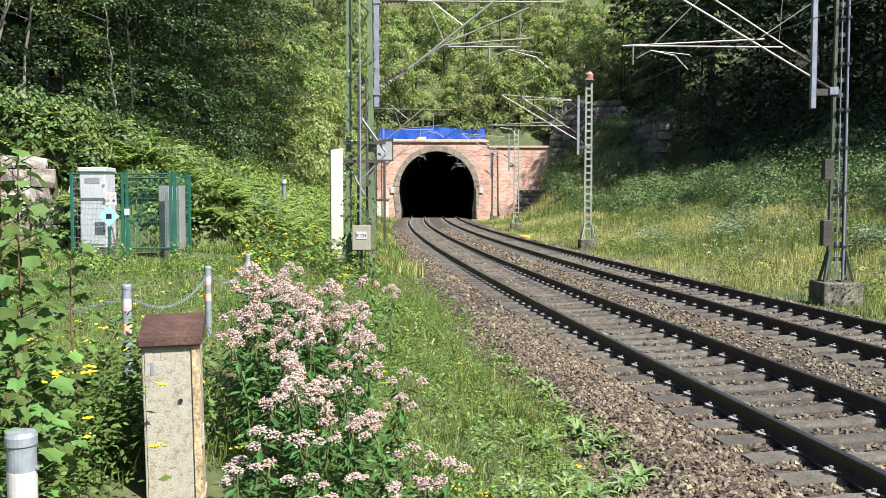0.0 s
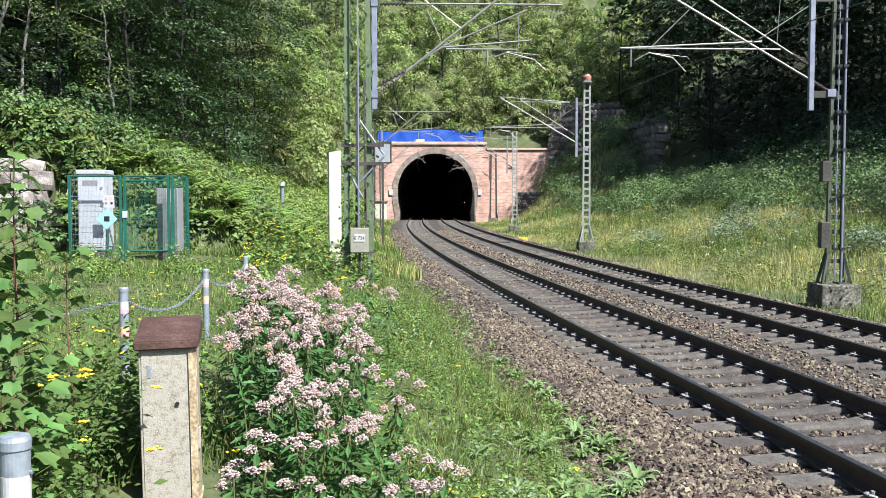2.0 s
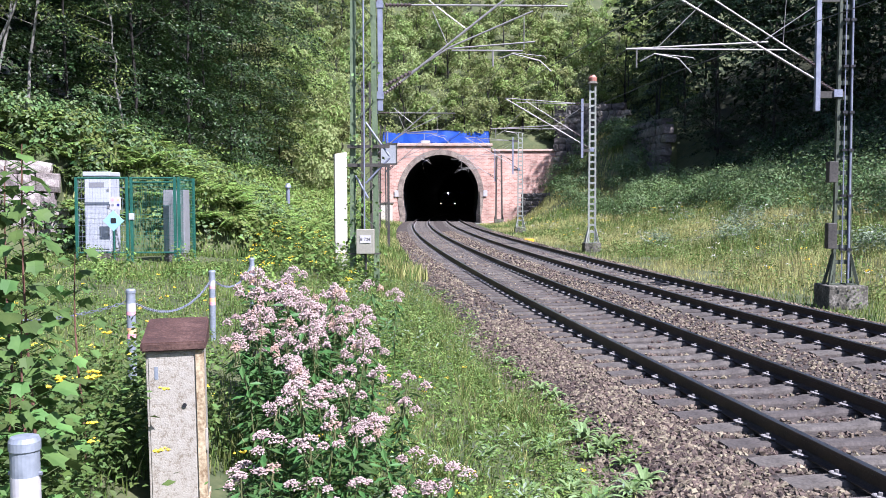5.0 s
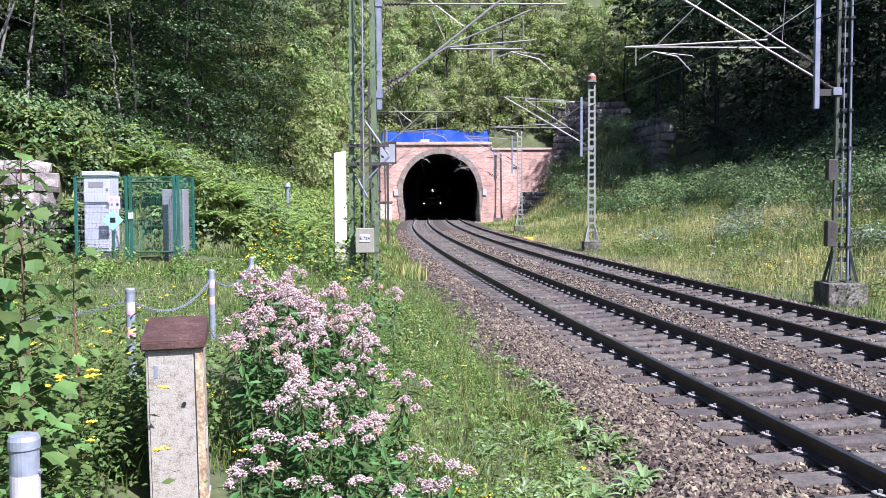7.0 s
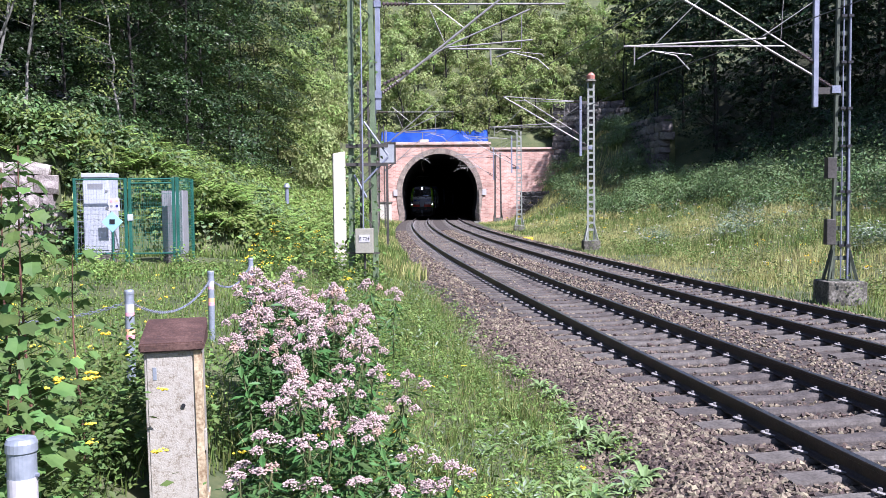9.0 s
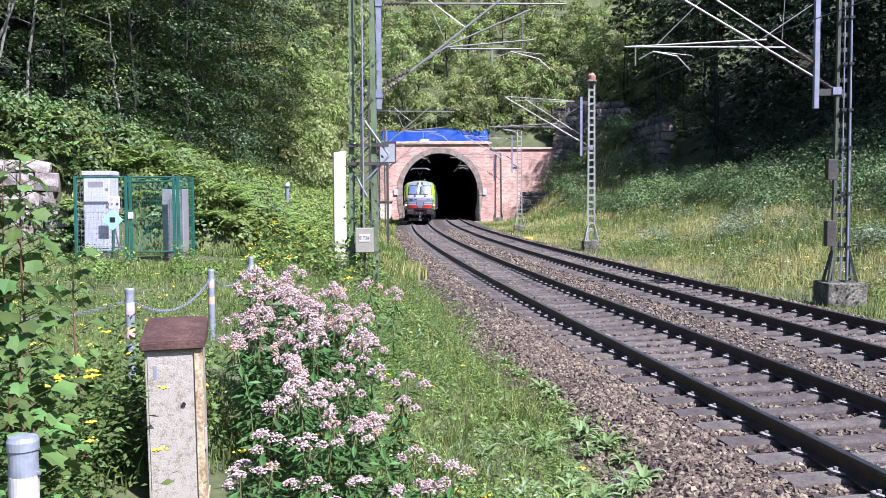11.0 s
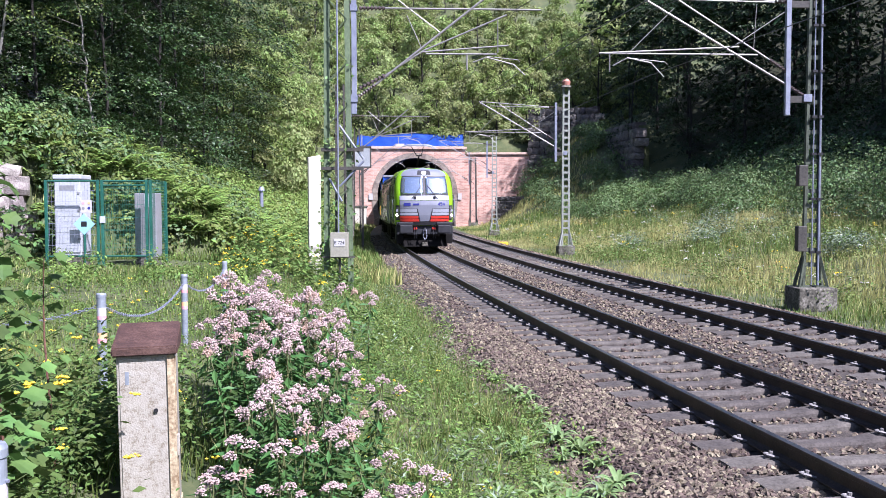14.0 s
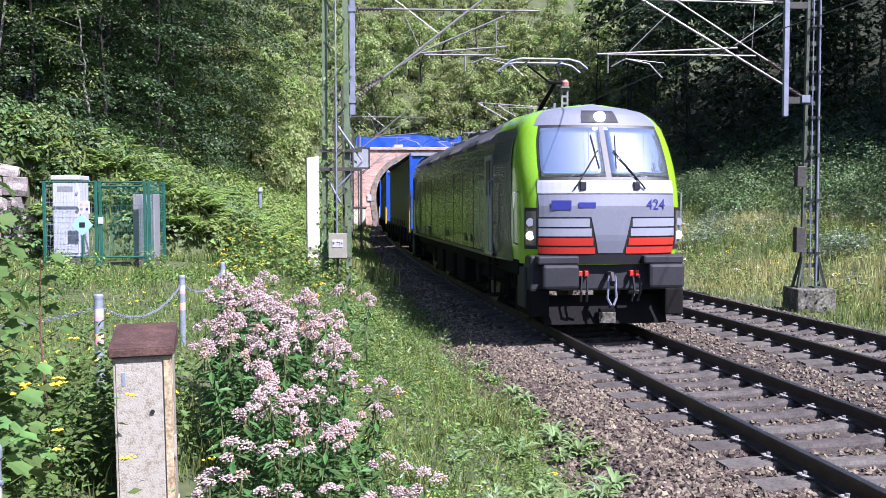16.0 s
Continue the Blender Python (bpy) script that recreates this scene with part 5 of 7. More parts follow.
def maple_sapling(x, y, h, n, seed, size):
    """A slim reddish stem with pairs of stalked, hanging lobed leaves, each pair crosswise to the last."""
    rng = np.random.default_rng(seed)
    t = thing("maple_sapling", Matrix.Translation((x, y, gz(x, y) - 0.05)), "young sycamore sapling with broad green lobed leaves", "sapling", "saplings in the undergrowth")
    bm = bmesh.new()
    pts = [Vector((0.03 * math.sin(i), 0.03 * math.cos(i * 1.3), h * i / 6)) for i in range(7)]
    for i in range(6):
        tube(bm, pts[i], pts[i + 1], 0.011 * (1 - i / 8), 0.011 * (1 - (i + 1) / 8), 6)
    for k in range(n):
        z = h * min(1.0, 0.2 + 0.8 * ((k // 4) * 4 + 2 + rng.uniform(-1, 1)) / n)
        a = k * math.pi / 2 + (k // 4) * 0.7 + rng.uniform(-0.35, 0.35)
        L = rng.uniform(0.07, 0.24) * (1.15 - 0.45 * z / h)
        i = min(5, int(z / h * 6))
        root = pts[i].lerp(pts[i + 1], min(1.0, z / h * 6 - i))
        tip = root + Vector((L * math.cos(a), L * math.sin(a), L * 0.45))
        out = lobed_leaf(rng, size * rng.uniform(0.6, 1.2))
        lm = tube(bmesh.new(), root, tip, 0.0026, 0.0018, 4)
        m = Matrix.Translation(tip) @ Matrix.Rotation(a + rng.uniform(-0.4, 0.4), 4, "Z") @ Matrix.Rotation(rng.uniform(0.15, 0.95), 4, "Y") @ Matrix.Rotation(rng.uniform(-0.45, 0.45), 4, "X")
        fold, curl = rng.uniform(0.05, 0.3), rng.uniform(0.5, 3.0)
        put = lambda u, v: m @ Vector((u, v, fold * abs(v) - curl * u * u))
        spine = [lm.verts.new(put(out[5][0] * q, 0)) for q in (-0.15, 0.3, 0.65)]
        vs = [lm.verts.new(put(u, v)) for u, v in out]
        for q in range(5):
            c = spine[0 if q < 2 else 1 if q < 4 else 2]
            lm.faces.new((c, vs[q], vs[q + 1]))
            lm.faces.new((c, vs[10 - q - 1], vs[10 - q]))
        for c0, c1, q in ((spine[0], spine[1], 2), (spine[1], spine[2], 4)):
            lm.faces.new((c0, vs[q], c1))
            lm.faces.new((c0, c1, vs[10 - q]))
        part("leaf", lm, M_MAPLE, t)
    part("stem", bm, M_REDSTEM, t, "reddish brown stem")


def rosette(rng, n, L):
    t = thing("rosette_weed", None, "low rosette of long pale green leaves at the ballast edge", "weed", "weeds at the ballast edge")
    for k in range(n):
        a = k * 2.4 + rng.uniform(-0.3, 0.3)
        l = L * rng.uniform(0.7, 1.15)
        up = rng.uniform(0.5, 1.5)
        bm = bmesh.new()
        prev = None
        for i in range(6):
            u = i / 5
            w = l * 0.085 * math.sin(math.pi * min(0.97, 0.12 + 0.85 * u)) + 0.002
            r, z = l * u * 0.85, l * (up * u - 0.75 * up * u * u)
            row = [bm.verts.new((r * math.cos(a) - s * w * math.sin(a), r * math.sin(a) + s * w * math.cos(a), z + abs(s) * w * 0.35)) for s in (-1, 0, 1)]
            if prev:
                bm.faces.new((prev[0], prev[1], row[1], row[0]))
                bm.faces.new((prev[1], prev[2], row[2], row[1]))
            prev = row
        part("leaf", bm, M_ROSETTE, t)
    return t


def make_ballast():
    """Loose crushed stones, joined, over the bed that the eye passes nearest."""
    rng = np.random.default_rng(51)
    n = 62000
    y = 4.0 + 30.0 * rng.random(n) ** 1.7
    y[:9500] = rng.uniform(32, 70, 9500)
    d = rng.uniform(-2.75, GAP + 2.3, n)
    y[9500:25500], d[9500:25500] = 4.0 + 14.0 * rng.random(16000) ** 1.3, rng.uniform(-2.75, -0.85, 16000)
    thin = (d < -2.2) & (rng.random(n) < (-2.2 - d) * 1.5)
    y, d = y[~thin], d[~thin]
    seen = (y > 6) | (d < 0.4)
    y, d = y[seen], d[seen]
    x = centre_x(y) + d
    ok = np.ones(len(d), bool)
    for off in (-0.753, 0.753, GAP - 0.753, GAP + 0.753):
        ok &= np.abs(d - off) > 0.11
    # keep sleeper tops mostly free
    s = RAD * np.arcsin(np.clip((VY - y) / RAD, -1, 1))
    ph = np.abs(((S_NEAR - 0.3 - s) / 0.6 + 0.5) % 1.0 - 0.5) * 0.6
    on_sl = (ph < 0.165) & ((np.abs(d) < 1.32) | (np.abs(d - GAP) < 1.32))
    ok &= ~(on_sl & (rng.random(len(d)) < 0.985))
    x, y, d = x[ok], y[ok], d[ok]
    bed_x, bed_z = [p[0] for p in BED[:13]], [p[1] for p in BED[:13]]
    z = np.maximum(np.interp(d, bed_x, bed_z), ground_z(x, y))
    n = len(x)
    o = np.array([[1, 0.2, 0.1], [-1, -0.1, 0], [0.1, 1, -0.1], [-0.2, -1, 0.1], [0.3, -0.2, 0.75], [-0.35, 0.3, 0.65], [0, 0, -0.7]])
    t = np.array([[0, 2, 4], [2, 5, 4], [2, 1, 5], [1, 3, 5], [3, 4, 5], [3, 0, 4], [0, 6, 2], [2, 6, 1], [1, 6, 3], [3, 6, 0]])
    a = rng.uniform(0, 6.283, n)
    size = rng.uniform(0.020, 0.044, n) * (1 + 0.35 * np.clip((y - 12) / 20, 0, 1) + 0.5 * (y > 32))
    vv = o[None] * (1 + rng.normal(0, 0.22, (n, 7, 3))) * size[:, None, None]
    ca, sa = np.cos(a)[:, None], np.sin(a)[:, None]
    vv = np.stack([vv[..., 0] * ca - vv[..., 1] * sa, vv[..., 0] * sa + vv[..., 1] * ca, vv[..., 2]], 2)
    tilt = rng.normal(0, 0.5, (n, 1))
    vv = np.stack([vv[..., 0], vv[..., 1] * np.cos(tilt) - vv[..., 2] * np.sin(tilt), vv[..., 1] * np.sin(tilt) + vv[..., 2] * np.cos(tilt)], 2)
    c = np.stack([x, y, z + rng.uniform(-0.004, 0.016, n)], 1)
    v = (c[:, None] + vv).reshape(-1, 3)
    f = ((np.arange(n) * 7)[:, None, None] + t[None]).reshape(-1, 3)
    stuff("ballast_stones", mesh_np("ballast_stones", v, f, [M_STONE]), "loose crushed brown ballast stones", "ballast")


make_grass()
make_weeds()
make_ferns()
make_hemp()
maple_sapling(-1.98, 4.3, 1.90, 84, 3, 0.115)
maple_sapling(-2.16, 4.5, 1.80, 64, 4, 0.115)
maple_sapling(-1.86, 4.0, 1.15, 70, 5, 0.12)
maple_sapling(-2.15, 5.3, 1.35, 44, 7, 0.10)
maple_sapling(-1.80, 3.75, 0.8, 36, 6, 0.12)
ros_rng = np.random.default_rng(61)
ros = [rosette(ros_rng, 20, 0.25), rosette(ros_rng, 16, 0.20), rosette(ros_rng, 24, 0.22)]
scatter(ros, [(0.62, 6.9), (1.02, 7.4), (1.1, 7.9), (0.95, 8.6), (1.25, 6.25), (1.4, 6.0), (0.85, 9.2), (0.35, 8.0), (0.75, 10.2), (1.0, 6.6), (1.16, 7.1), (1.22, 11.9), (1.3, 11.3), (1.36, 10.7), (1.25, 10.1), (1.48, 9.9), (1.42, 9.4), (1.58, 9.0), (1.38, 8.7), (1.66, 8.5), (1.72, 7.9), (1.55, 7.6), (1.05, 12.8), (0.9, 13.8)], ros_rng, 0.8, 1.25, -0.04)
make_ballast()


# ---- train: local -y is forward, z = 0 is the rail head ----
def paint(name, color, rough=0.3, metal=0.0, dirt=0.12, coat=0.0, spec=0.4):
    a = tuple(v * (1 - dirt) for v in color)
    m = mat(name, a, color, 1.5, rough, metal, fine=14, bump=0.03, spec=spec)
    m.node_tree.nodes["Principled BSDF"].inputs["Coat Weight"].default_value = coat
    return m


M_GREEN = paint("lime_green_paint", (0.19, 0.40, 0.01), 0.25, coat=0.4)
M_SILVER = paint("silver_grey_paint", (0.16, 0.17, 0.205), 0.4, 0.1, coat=0.2)
M_PALEGREY = paint("pale_grey_paint", (0.22, 0.235, 0.27), 0.4, coat=0.2)
M_WHITEP = paint("white_paint", (0.34, 0.35, 0.38), 0.4, coat=0.2)
M_RED = paint("red_paint", (0.46, 0.035, 0.022), 0.35, coat=0.2)
M_BLACK = paint("black_rubber", (0.015, 0.015, 0.017), 0.5)
# uneven grime over near black; the shadow beneath the train is in this colour
M_UNDER = paint("shadow_dark_underframe", (0.011, 0.0105, 0.010), 0.9, dirt=0.4, spec=0.08)
M_BEAM = paint("anthracite_buffer_beam", (0.028, 0.029, 0.033), 0.6, dirt=0.3, spec=0.2)
M_ROOFD = paint("dark_roof_equipment", (0.09, 0.09, 0.095), 0.6, dirt=0.4)
M_NAVY = paint("navy_lettering", (0.03, 0.035, 0.20), 0.4)
M_BLUE = paint("trailer_blue", (0.012, 0.06, 0.33), 0.4)
M_CURTAIN = paint("grey_curtain", (0.19, 0.19, 0.20), 0.5, dirt=0.25)
M_STEELW = paint("worn_wheel_steel", (0.10, 0.085, 0.075), 0.5, 0.5, dirt=0.4)
M_YEL = paint("yellow_paint", (0.75, 0.42, 0.03), 0.4)
M_LAMP = glow("lit_headlight", (1.0, 0.84, 0.58), 5.0)
M_LAMPTOP = glow("lit_top_light", (1.0, 0.97, 0.92), 7.0)


def glass_material():
    m = bpy.data.materials.new("windscreen_glass")
    m.use_nodes = True
    bs = m.node_tree.nodes["Principled BSDF"]
    bs.inputs["Base Color"].default_value = (0.50, 0.58, 0.66, 1)
    bs.inputs["Roughness"].default_value, bs.inputs["Metallic"].default_value = 0.05, 0.9
    return m


def livery_material():
    """Silver-grey above, lime green below, with a wavy hill line between them."""
    m = bpy.data.materials.new("side_livery")
    m.use_nodes = True
    n, l = m.node_tree.nodes, m.node_tree.links
    bs = n["Principled BSDF"]
    tc, sep = n.new("ShaderNodeTexCoord"), n.new("ShaderNodeSeparateXYZ")
    l.new(tc.outputs["Object"], sep.inputs[0])
    wav = n.new("ShaderNodeTexNoise")
    wav.noise_dimensions = "1D"
    wav.inputs["Scale"].default_value, wav.inputs["Detail"].default_value = 0.55, 2
    l.new(sep.outputs[1], wav.inputs["W"])
    ma = n.new("ShaderNodeMath")
    ma.operation, ma.inputs[1].default_value = "MULTIPLY_ADD", -1.6
    l.new(wav.outputs[0], ma.inputs[0])
    l.new(sep.outputs[2], ma.inputs[2])
    ramp = n.new("ShaderNodeValToRGB")
    ramp.color_ramp.interpolation = "EASE"
    e = ramp.color_ramp.elements
    e[0].position, e[0].color = 0.40, (0.13, 0.27, 0.015, 1)
    e[1].position, e[1].color = 0.62, (0.07, 0.085, 0.065, 1)
    x = e.new(0.85)
    x.color = (0.11, 0.12, 0.12, 1)
    mr = n.new("ShaderNodeMapRange")
    mr.inputs[1].default_value, mr.inputs[2].default_value = -0.2, 2.9
    l.new(ma.outputs[0], mr.inputs[0])
    ends = n.new("ShaderNodeMapRange")
    ends.inputs[1].default_value, ends.inputs[2].default_value, ends.inputs[3].default_value, ends.inputs[4].default_value = -3.6, -5.2, 0.0, 0.6
    l.new(sep.outputs[1], ends.inputs[0])
    both = n.new("ShaderNodeMath")
    l.new(mr.outputs[0], both.inputs[0])
    l.new(ends.outputs[0], both.inputs[1])
    l.new(both.outputs[0], ramp.inputs[0])
    l.new(ramp.outputs[0], bs.inputs["Base Color"])
    bs.inputs["Roughness"].default_value = 0.25
    bs.inputs["Coat Weight"].default_value = 0.5
    return m


M_GLASS, M_LIVERY = glass_material(), livery_material()
HALF = ([1.15, 1.5, 2.85, 3.2, 3.45, 3.62, 3.73, 3.80, 3.84, 3.86], [1.46, 1.5, 1.5, 1.46, 1.38, 1.27, 1.10, 0.82, 0.45, 0.0])
FRONT = ([1.15, 1.6, 2.1, 2.5, 3.45, 3.7, 3.86], [-9.22, -9.30, -9.30, -9.20, -8.70, -8.50, -8.2])


def nose_pt(u, z, off=0.0):
    """A place on the cab front: u from -1 to 1 across, z up, off metres outwards."""
    w = float(np.interp(z, *HALF))
    f = float(np.interp(z, *FRONT))
    a = u * math.pi / 2
    ex = 0.5
    x = math.copysign(abs(math.sin(a)) ** 0.9, a) * (w * 0.925 + off)
    y = f - off + 1.05 * (1 - abs(math.cos(a)) ** ex)
    return Vector((x, y, z))


def nose_grid(u0, u1, z0, z1, off, nu=10, nz=6, shape=None):
    """A plate on the cab front, with a rim back to the surface. shape(v) narrows or shifts (u0, u1) with height."""
    bm = bmesh.new()
    g = []
    for j in range(nz + 1):
        v = j / nz
        a, b = shape(v) if shape else (u0, u1)
        g.append([bm.verts.new(nose_pt(a + (b - a) * i / nu, z0 + (z1 - z0) * v, off)) for i in range(nu + 1)])
    for j in range(nz):
        for i in range(nu):
            bm.faces.new((g[j][i], g[j][i + 1], g[j + 1][i + 1], g[j + 1][i]))
    rim = [g[0][i] for i in range(nu + 1)] + [g[j][nu] for j in range(1, nz + 1)] + [g[nz][i] for i in range(nu - 1, -1, -1)] + [g[j][0] for j in range(nz - 1, 0, -1)]
    back = [bm.verts.new(v.co + Vector((-0.0 * v.co.x, off + 0.012, 0))) for v in rim]
    for i in range(len(rim)):
        k = (i + 1) % len(rim)
        bm.faces.new((rim[i], back[i], back[k], rim[k]))
    bmesh.ops.recalc_face_normals(bm, faces=bm.faces)
    return bm


def cab_shell():
    bm = bmesh.new()
    zs = list(np.linspace(1.15, 3.45, 14)) + [3.53, 3.6, 3.66, 3.72, 3.77, 3.81, 3.84, 3.86]
    rows = []
    for z in zs:
        ring = [nose_pt(-1 + 2 * i / 40, z) for i in range(41)]
        w = float(np.interp(z, *HALF))
        ring = [Vector((-w, -7.0, z))] + ring + [Vector((w, -7.0, z))]
        rows.append([bm.verts.new(p) for p in ring])
    for r, q in zip(rows[:-1], rows[1:]):
        for i in range(len(r) - 1):
            bm.faces.new((r[i], r[i + 1], q[i + 1], q[i]))
    bm.faces.new(rows[-1])
    bmesh.ops.remove_doubles(bm, verts=bm.verts, dist=0.0005)
    bmesh.ops.recalc_face_normals(bm, faces=bm.faces)
    return bm


def wheelset(parent, y, r, name="wheelset"):
    bm = bmesh.new()
    tube(bm, (-0.9, 0, 0), (0.9, 0, 0), 0.09, seg=12)
    for s in (-1, 1):
        tube(bm, (s * 0.68, 0, 0), (s * 0.70, 0, 0), r + 0.03, seg=32)
        tube(bm, (s * 0.70, 0, 0), (s * 0.82, 0, 0), r, seg=32)
        for k in range(6):
            a = k * math.pi / 3
            box(bm, s * 0.82, s * 0.84, 0.3 * math.cos(a) - 0.04, 0.3 * math.cos(a) + 0.04, 0.3 * math.sin(a) - 0.04, 0.3 * math.sin(a) + 0.04)
    w = part(name, bm, M_STEELW, parent, "worn steel wheels on one axle")
    w.location = (0, y, r)
    return w


def bogie(parent, y, base, r, wide=1.08):
    bm = bmesh.new()
    for s in (-1, 1):
        box(bm, s * wide - 0.08, s * wide + 0.08, y - base / 2 - 0.6, y + base / 2 + 0.6, r * 0.95, r * 0.95 + 0.28, bevel=0.03)
        for q in (-1, 1):
            box(bm, s * wide - 0.14, s * wide + 0.14, y + q * base / 2 - 0.22, y + q * base / 2 + 0.22, r - 0.2, r + 0.22, bevel=0.04)
            tube(bm, (s * wide, y + q * base / 2 - 0.4, r + 0.1), (s * wide, y + q * base / 2 - 0.4, r + 0.5), 0.11, seg=10)
        tube(bm, (s * (wide + 0.1), y - 0.5, r + 0.3), (s * (wide + 0.1), y + 0.5, r + 0.45), 0.05)
    box(bm, -1.0, 1.0, y - 0.35, y + 0.35, r * 0.9, r * 0.9 + 0.3)
    part("bogie_frame", bm, M_UNDER, parent, "grimy bogie frame, its dark colour holding the shadow under the train")


WHEELS = []


def make_loco():
    lo = thing("locomotive", None, "lime green and silver electric freight locomotive with lit headlights", "locomotive")
    for flip in (0, 1):
        bm = cab_shell()
        if flip:
            bmesh.ops.rotate(bm, verts=bm.verts, cent=(0, 0, 0), matrix=Matrix.Rotation(math.pi, 3, "Z"))
        part("cab", bm, M_GREEN, lo, "lime green rounded cab", smooth=True)
    # side walls and roof
    zs, ws = HALF
    prof = [(-w, z) for z, w in zip(zs[:5], ws[:5])]
    for s in (-1, 1):
        bm = bmesh.new()
        a = [[bm.verts.new((s * w * k, y, z)) for z, w in zip(zs[:5], ws[:5])] for y, k in ((-8.12, 0.932), (-7.0, 1.0), (7.0, 1.0), (8.12, 0.932))]
        off = 0.006
        for ring in a:
            for v in ring:
                v.co.x += s * off
        for r, q in zip(a[:-1], a[1:]):
            for i in range(4):
                bm.faces.new((r[i], r[i + 1], q[i + 1], q[i]))
        bmesh.ops.solidify(bm, geom=bm.faces[:], thickness=-0.02 * s)
        part("side_wall", bm, M_LIVERY, lo, "side wall painted with a green and grey hill pattern")
        bm = bmesh.new()
        for i in range(9):
            y = -6.3 + i * 1.4
            box(bm, s * 1.507 - 0.004, s * 1.507 + 0.004, y - 0.006, y + 0.006, 1.2, 2.85)
        box(bm, s * 1.507 - 0.006, s * 1.507 + 0.012, -7.0, 7.0, 1.16, 1.22)
        part("panel_seam", bm, M_BLACK, lo)
        # equipment openings low on the side
        for i, y in enumerate((-4.6, -3.9, -1.2, -0.9, 2.4, 2.7)):
            part("side_vent", B(s * 1.508 - 0.01, s * 1.508 + 0.006, y - 0.1, y + 0.1, 1.36, 1.52), M_BLACK, lo)
        # cab door, its window, rails and steps
        for sy in (-1, 1):
            yd = sy * 6.62
            door = part("cab_door", B(s * 1.512 - 0.012, s * 1.512 + 0.012, yd - 0.36, yd + 0.36, 1.2, 3.05, bevel=0.006), paint("door_grey", (0.13, 0.15, 0.14), 0.3), lo, "grey cab door")
            part("door_window", B(s * 1.53 - 0.01, s * 1.53 + 0.004, yd - 0.24, yd + 0.12, 2.3, 2.95), M_BLACK, door, "dark door window")
            for q in (-0.46, 0.46):
                bm = chain_tube(bmesh.new(), [(s * 1.51, yd + q, 1.25), (s * 1.60, yd + q, 1.3), (s * 1.60, yd + q, 2.55), (s * 1.51, yd + q, 2.6)], 0.016)
                part("grab_rail", bm, M_PALEGREY, lo, "pale tubular grab rail")
            bm = bmesh.new()
            for k, z in enumerate((0.42, 0.72, 1.0)):
                box(bm, s * 1.36 - 0.12, s * 1.36 + 0.12, yd - 0.24, yd + 0.24, z, z + 0.03)
            for q in (-0.25, 0.25):
                box(bm, s * 1.44 - 0.02, s * 1.44 + 0.02, yd + q - 0.02, yd + q + 0.02, 0.42, 1.2)
            part("step", bm, M_UNDER, lo, "dark steel cab steps")
        for sy in (-1, 1):
            bm = chain_tube(bmesh.new(), [(s * 1.37, sy * 8.55, 1.46), (s * 1.46, sy * 8.6, 1.5), (s * 1.46, sy * 8.6, 2.32), (s * 1.37, sy * 8.55, 2.36)], 0.014)
            part("grab_rail", bm, M_PALEGREY, lo, "pale tubular grab rail")
    bm = bmesh.new()
    top = [(-1.38, 3.45), (-1.2, 3.62), (-0.95, 3.68), (0.95, 3.68), (1.2, 3.62), (1.38, 3.45)]
    extrude_poly(bm, top, "y", -7.05, 7.05)
    part("roof", bm, M_ROOFD, lo, "dark grey equipment roof")
    for s in (-1, 1):
        for i in range(7):
            y = -5.9 + i * 1.95
            bm = bmesh.new()
            for k in range(6):
                box(bm, -0.32, 0.32, y - 0.7 + k * 0.24, y - 0.56 + k * 0.24, 0.0, 0.03)
            bmesh.ops.rotate(bm, verts=bm.verts, cent=(0, 0, 0), matrix=Matrix.Rotation(s * radians(38), 3, "Y"))
            bmesh.ops.translate(bm, verts=bm.verts, vec=(s * 1.24, 0, 3.53))
            part("roof_grille", bm, M_BLACK if i % 2 else M_ROOFD, lo)
    for y, h in ((-3.4, 0.22), (-0.5, 0.3), (2.2, 0.24), (4.2, 0.2)):
        part("roof_hatch", B(-0.75, 0.75, y - 0.9, y + 0.9, 3.66, 3.66 + h, bevel=0.05), M_ROOFD, lo)
    for y in (-5.9, -4.8, -2.0, 1.0, 3.6, 5.4):
        part("roof_insulator", insulator(bmesh.new(), (0.45, y, 3.66), (0.45, y, 4.1), 0.09, 5), M_INSUL, lo)
    part("roof_busbar", chain_tube(bmesh.new(), [(0.45, -5.9, 4.1), (0.45, 5.4, 4.1)], 0.02), M_WIRE, lo)
    # cab front, plate by plate
    F = lambda *a, name="", m=None, lab="", parent=lo, **k: part(name, nose_grid(*a, **k), m, parent, lab)
    F(-0.62, 0.62, 3.46, 3.85, 0.006, name="brow_panel", m=M_SILVER, lab="silver-grey brow over the windscreen", nu=20)
    scr = F(-0.56, 0.56, 2.53, 3.46, 0.010, name="windscreen", m=M_BLACK, lab="black-framed divided windscreen", nu=20, nz=8)
    for s in (-1, 1):
        a, b = (-0.535, -0.015) if s < 0 else (0.015, 0.535)
        F(a, b, 2.58, 3.41, 0.016, name="pane", m=M_GLASS, lab="pale reflecting windscreen pane", parent=scr, nu=12, nz=8).data.shade_smooth()
    F(-0.60, 0.60, 2.31, 2.525, 0.008, name="white_band", m=M_WHITEP, lab="white band under the windscreen", nu=20)
    F(-0.60, 0.60, 1.16, 2.30, 0.006, name="grille_base", m=M_BLACK, nu=20)
    F(-0.59, 0.59, 1.925, 2.29, 0.014, name="name_panel", m=M_SILVER, lab="silver-grey panel with blue lettering", nu=20)
    F(-0.2, 0.2, 1.34, 1.935, 0.016, name="centre_panel", m=M_SILVER, lab="silver-grey tapering centre panel", shape=lambda v: (-0.075 - 0.055 * v, 0.075 + 0.055 * v))
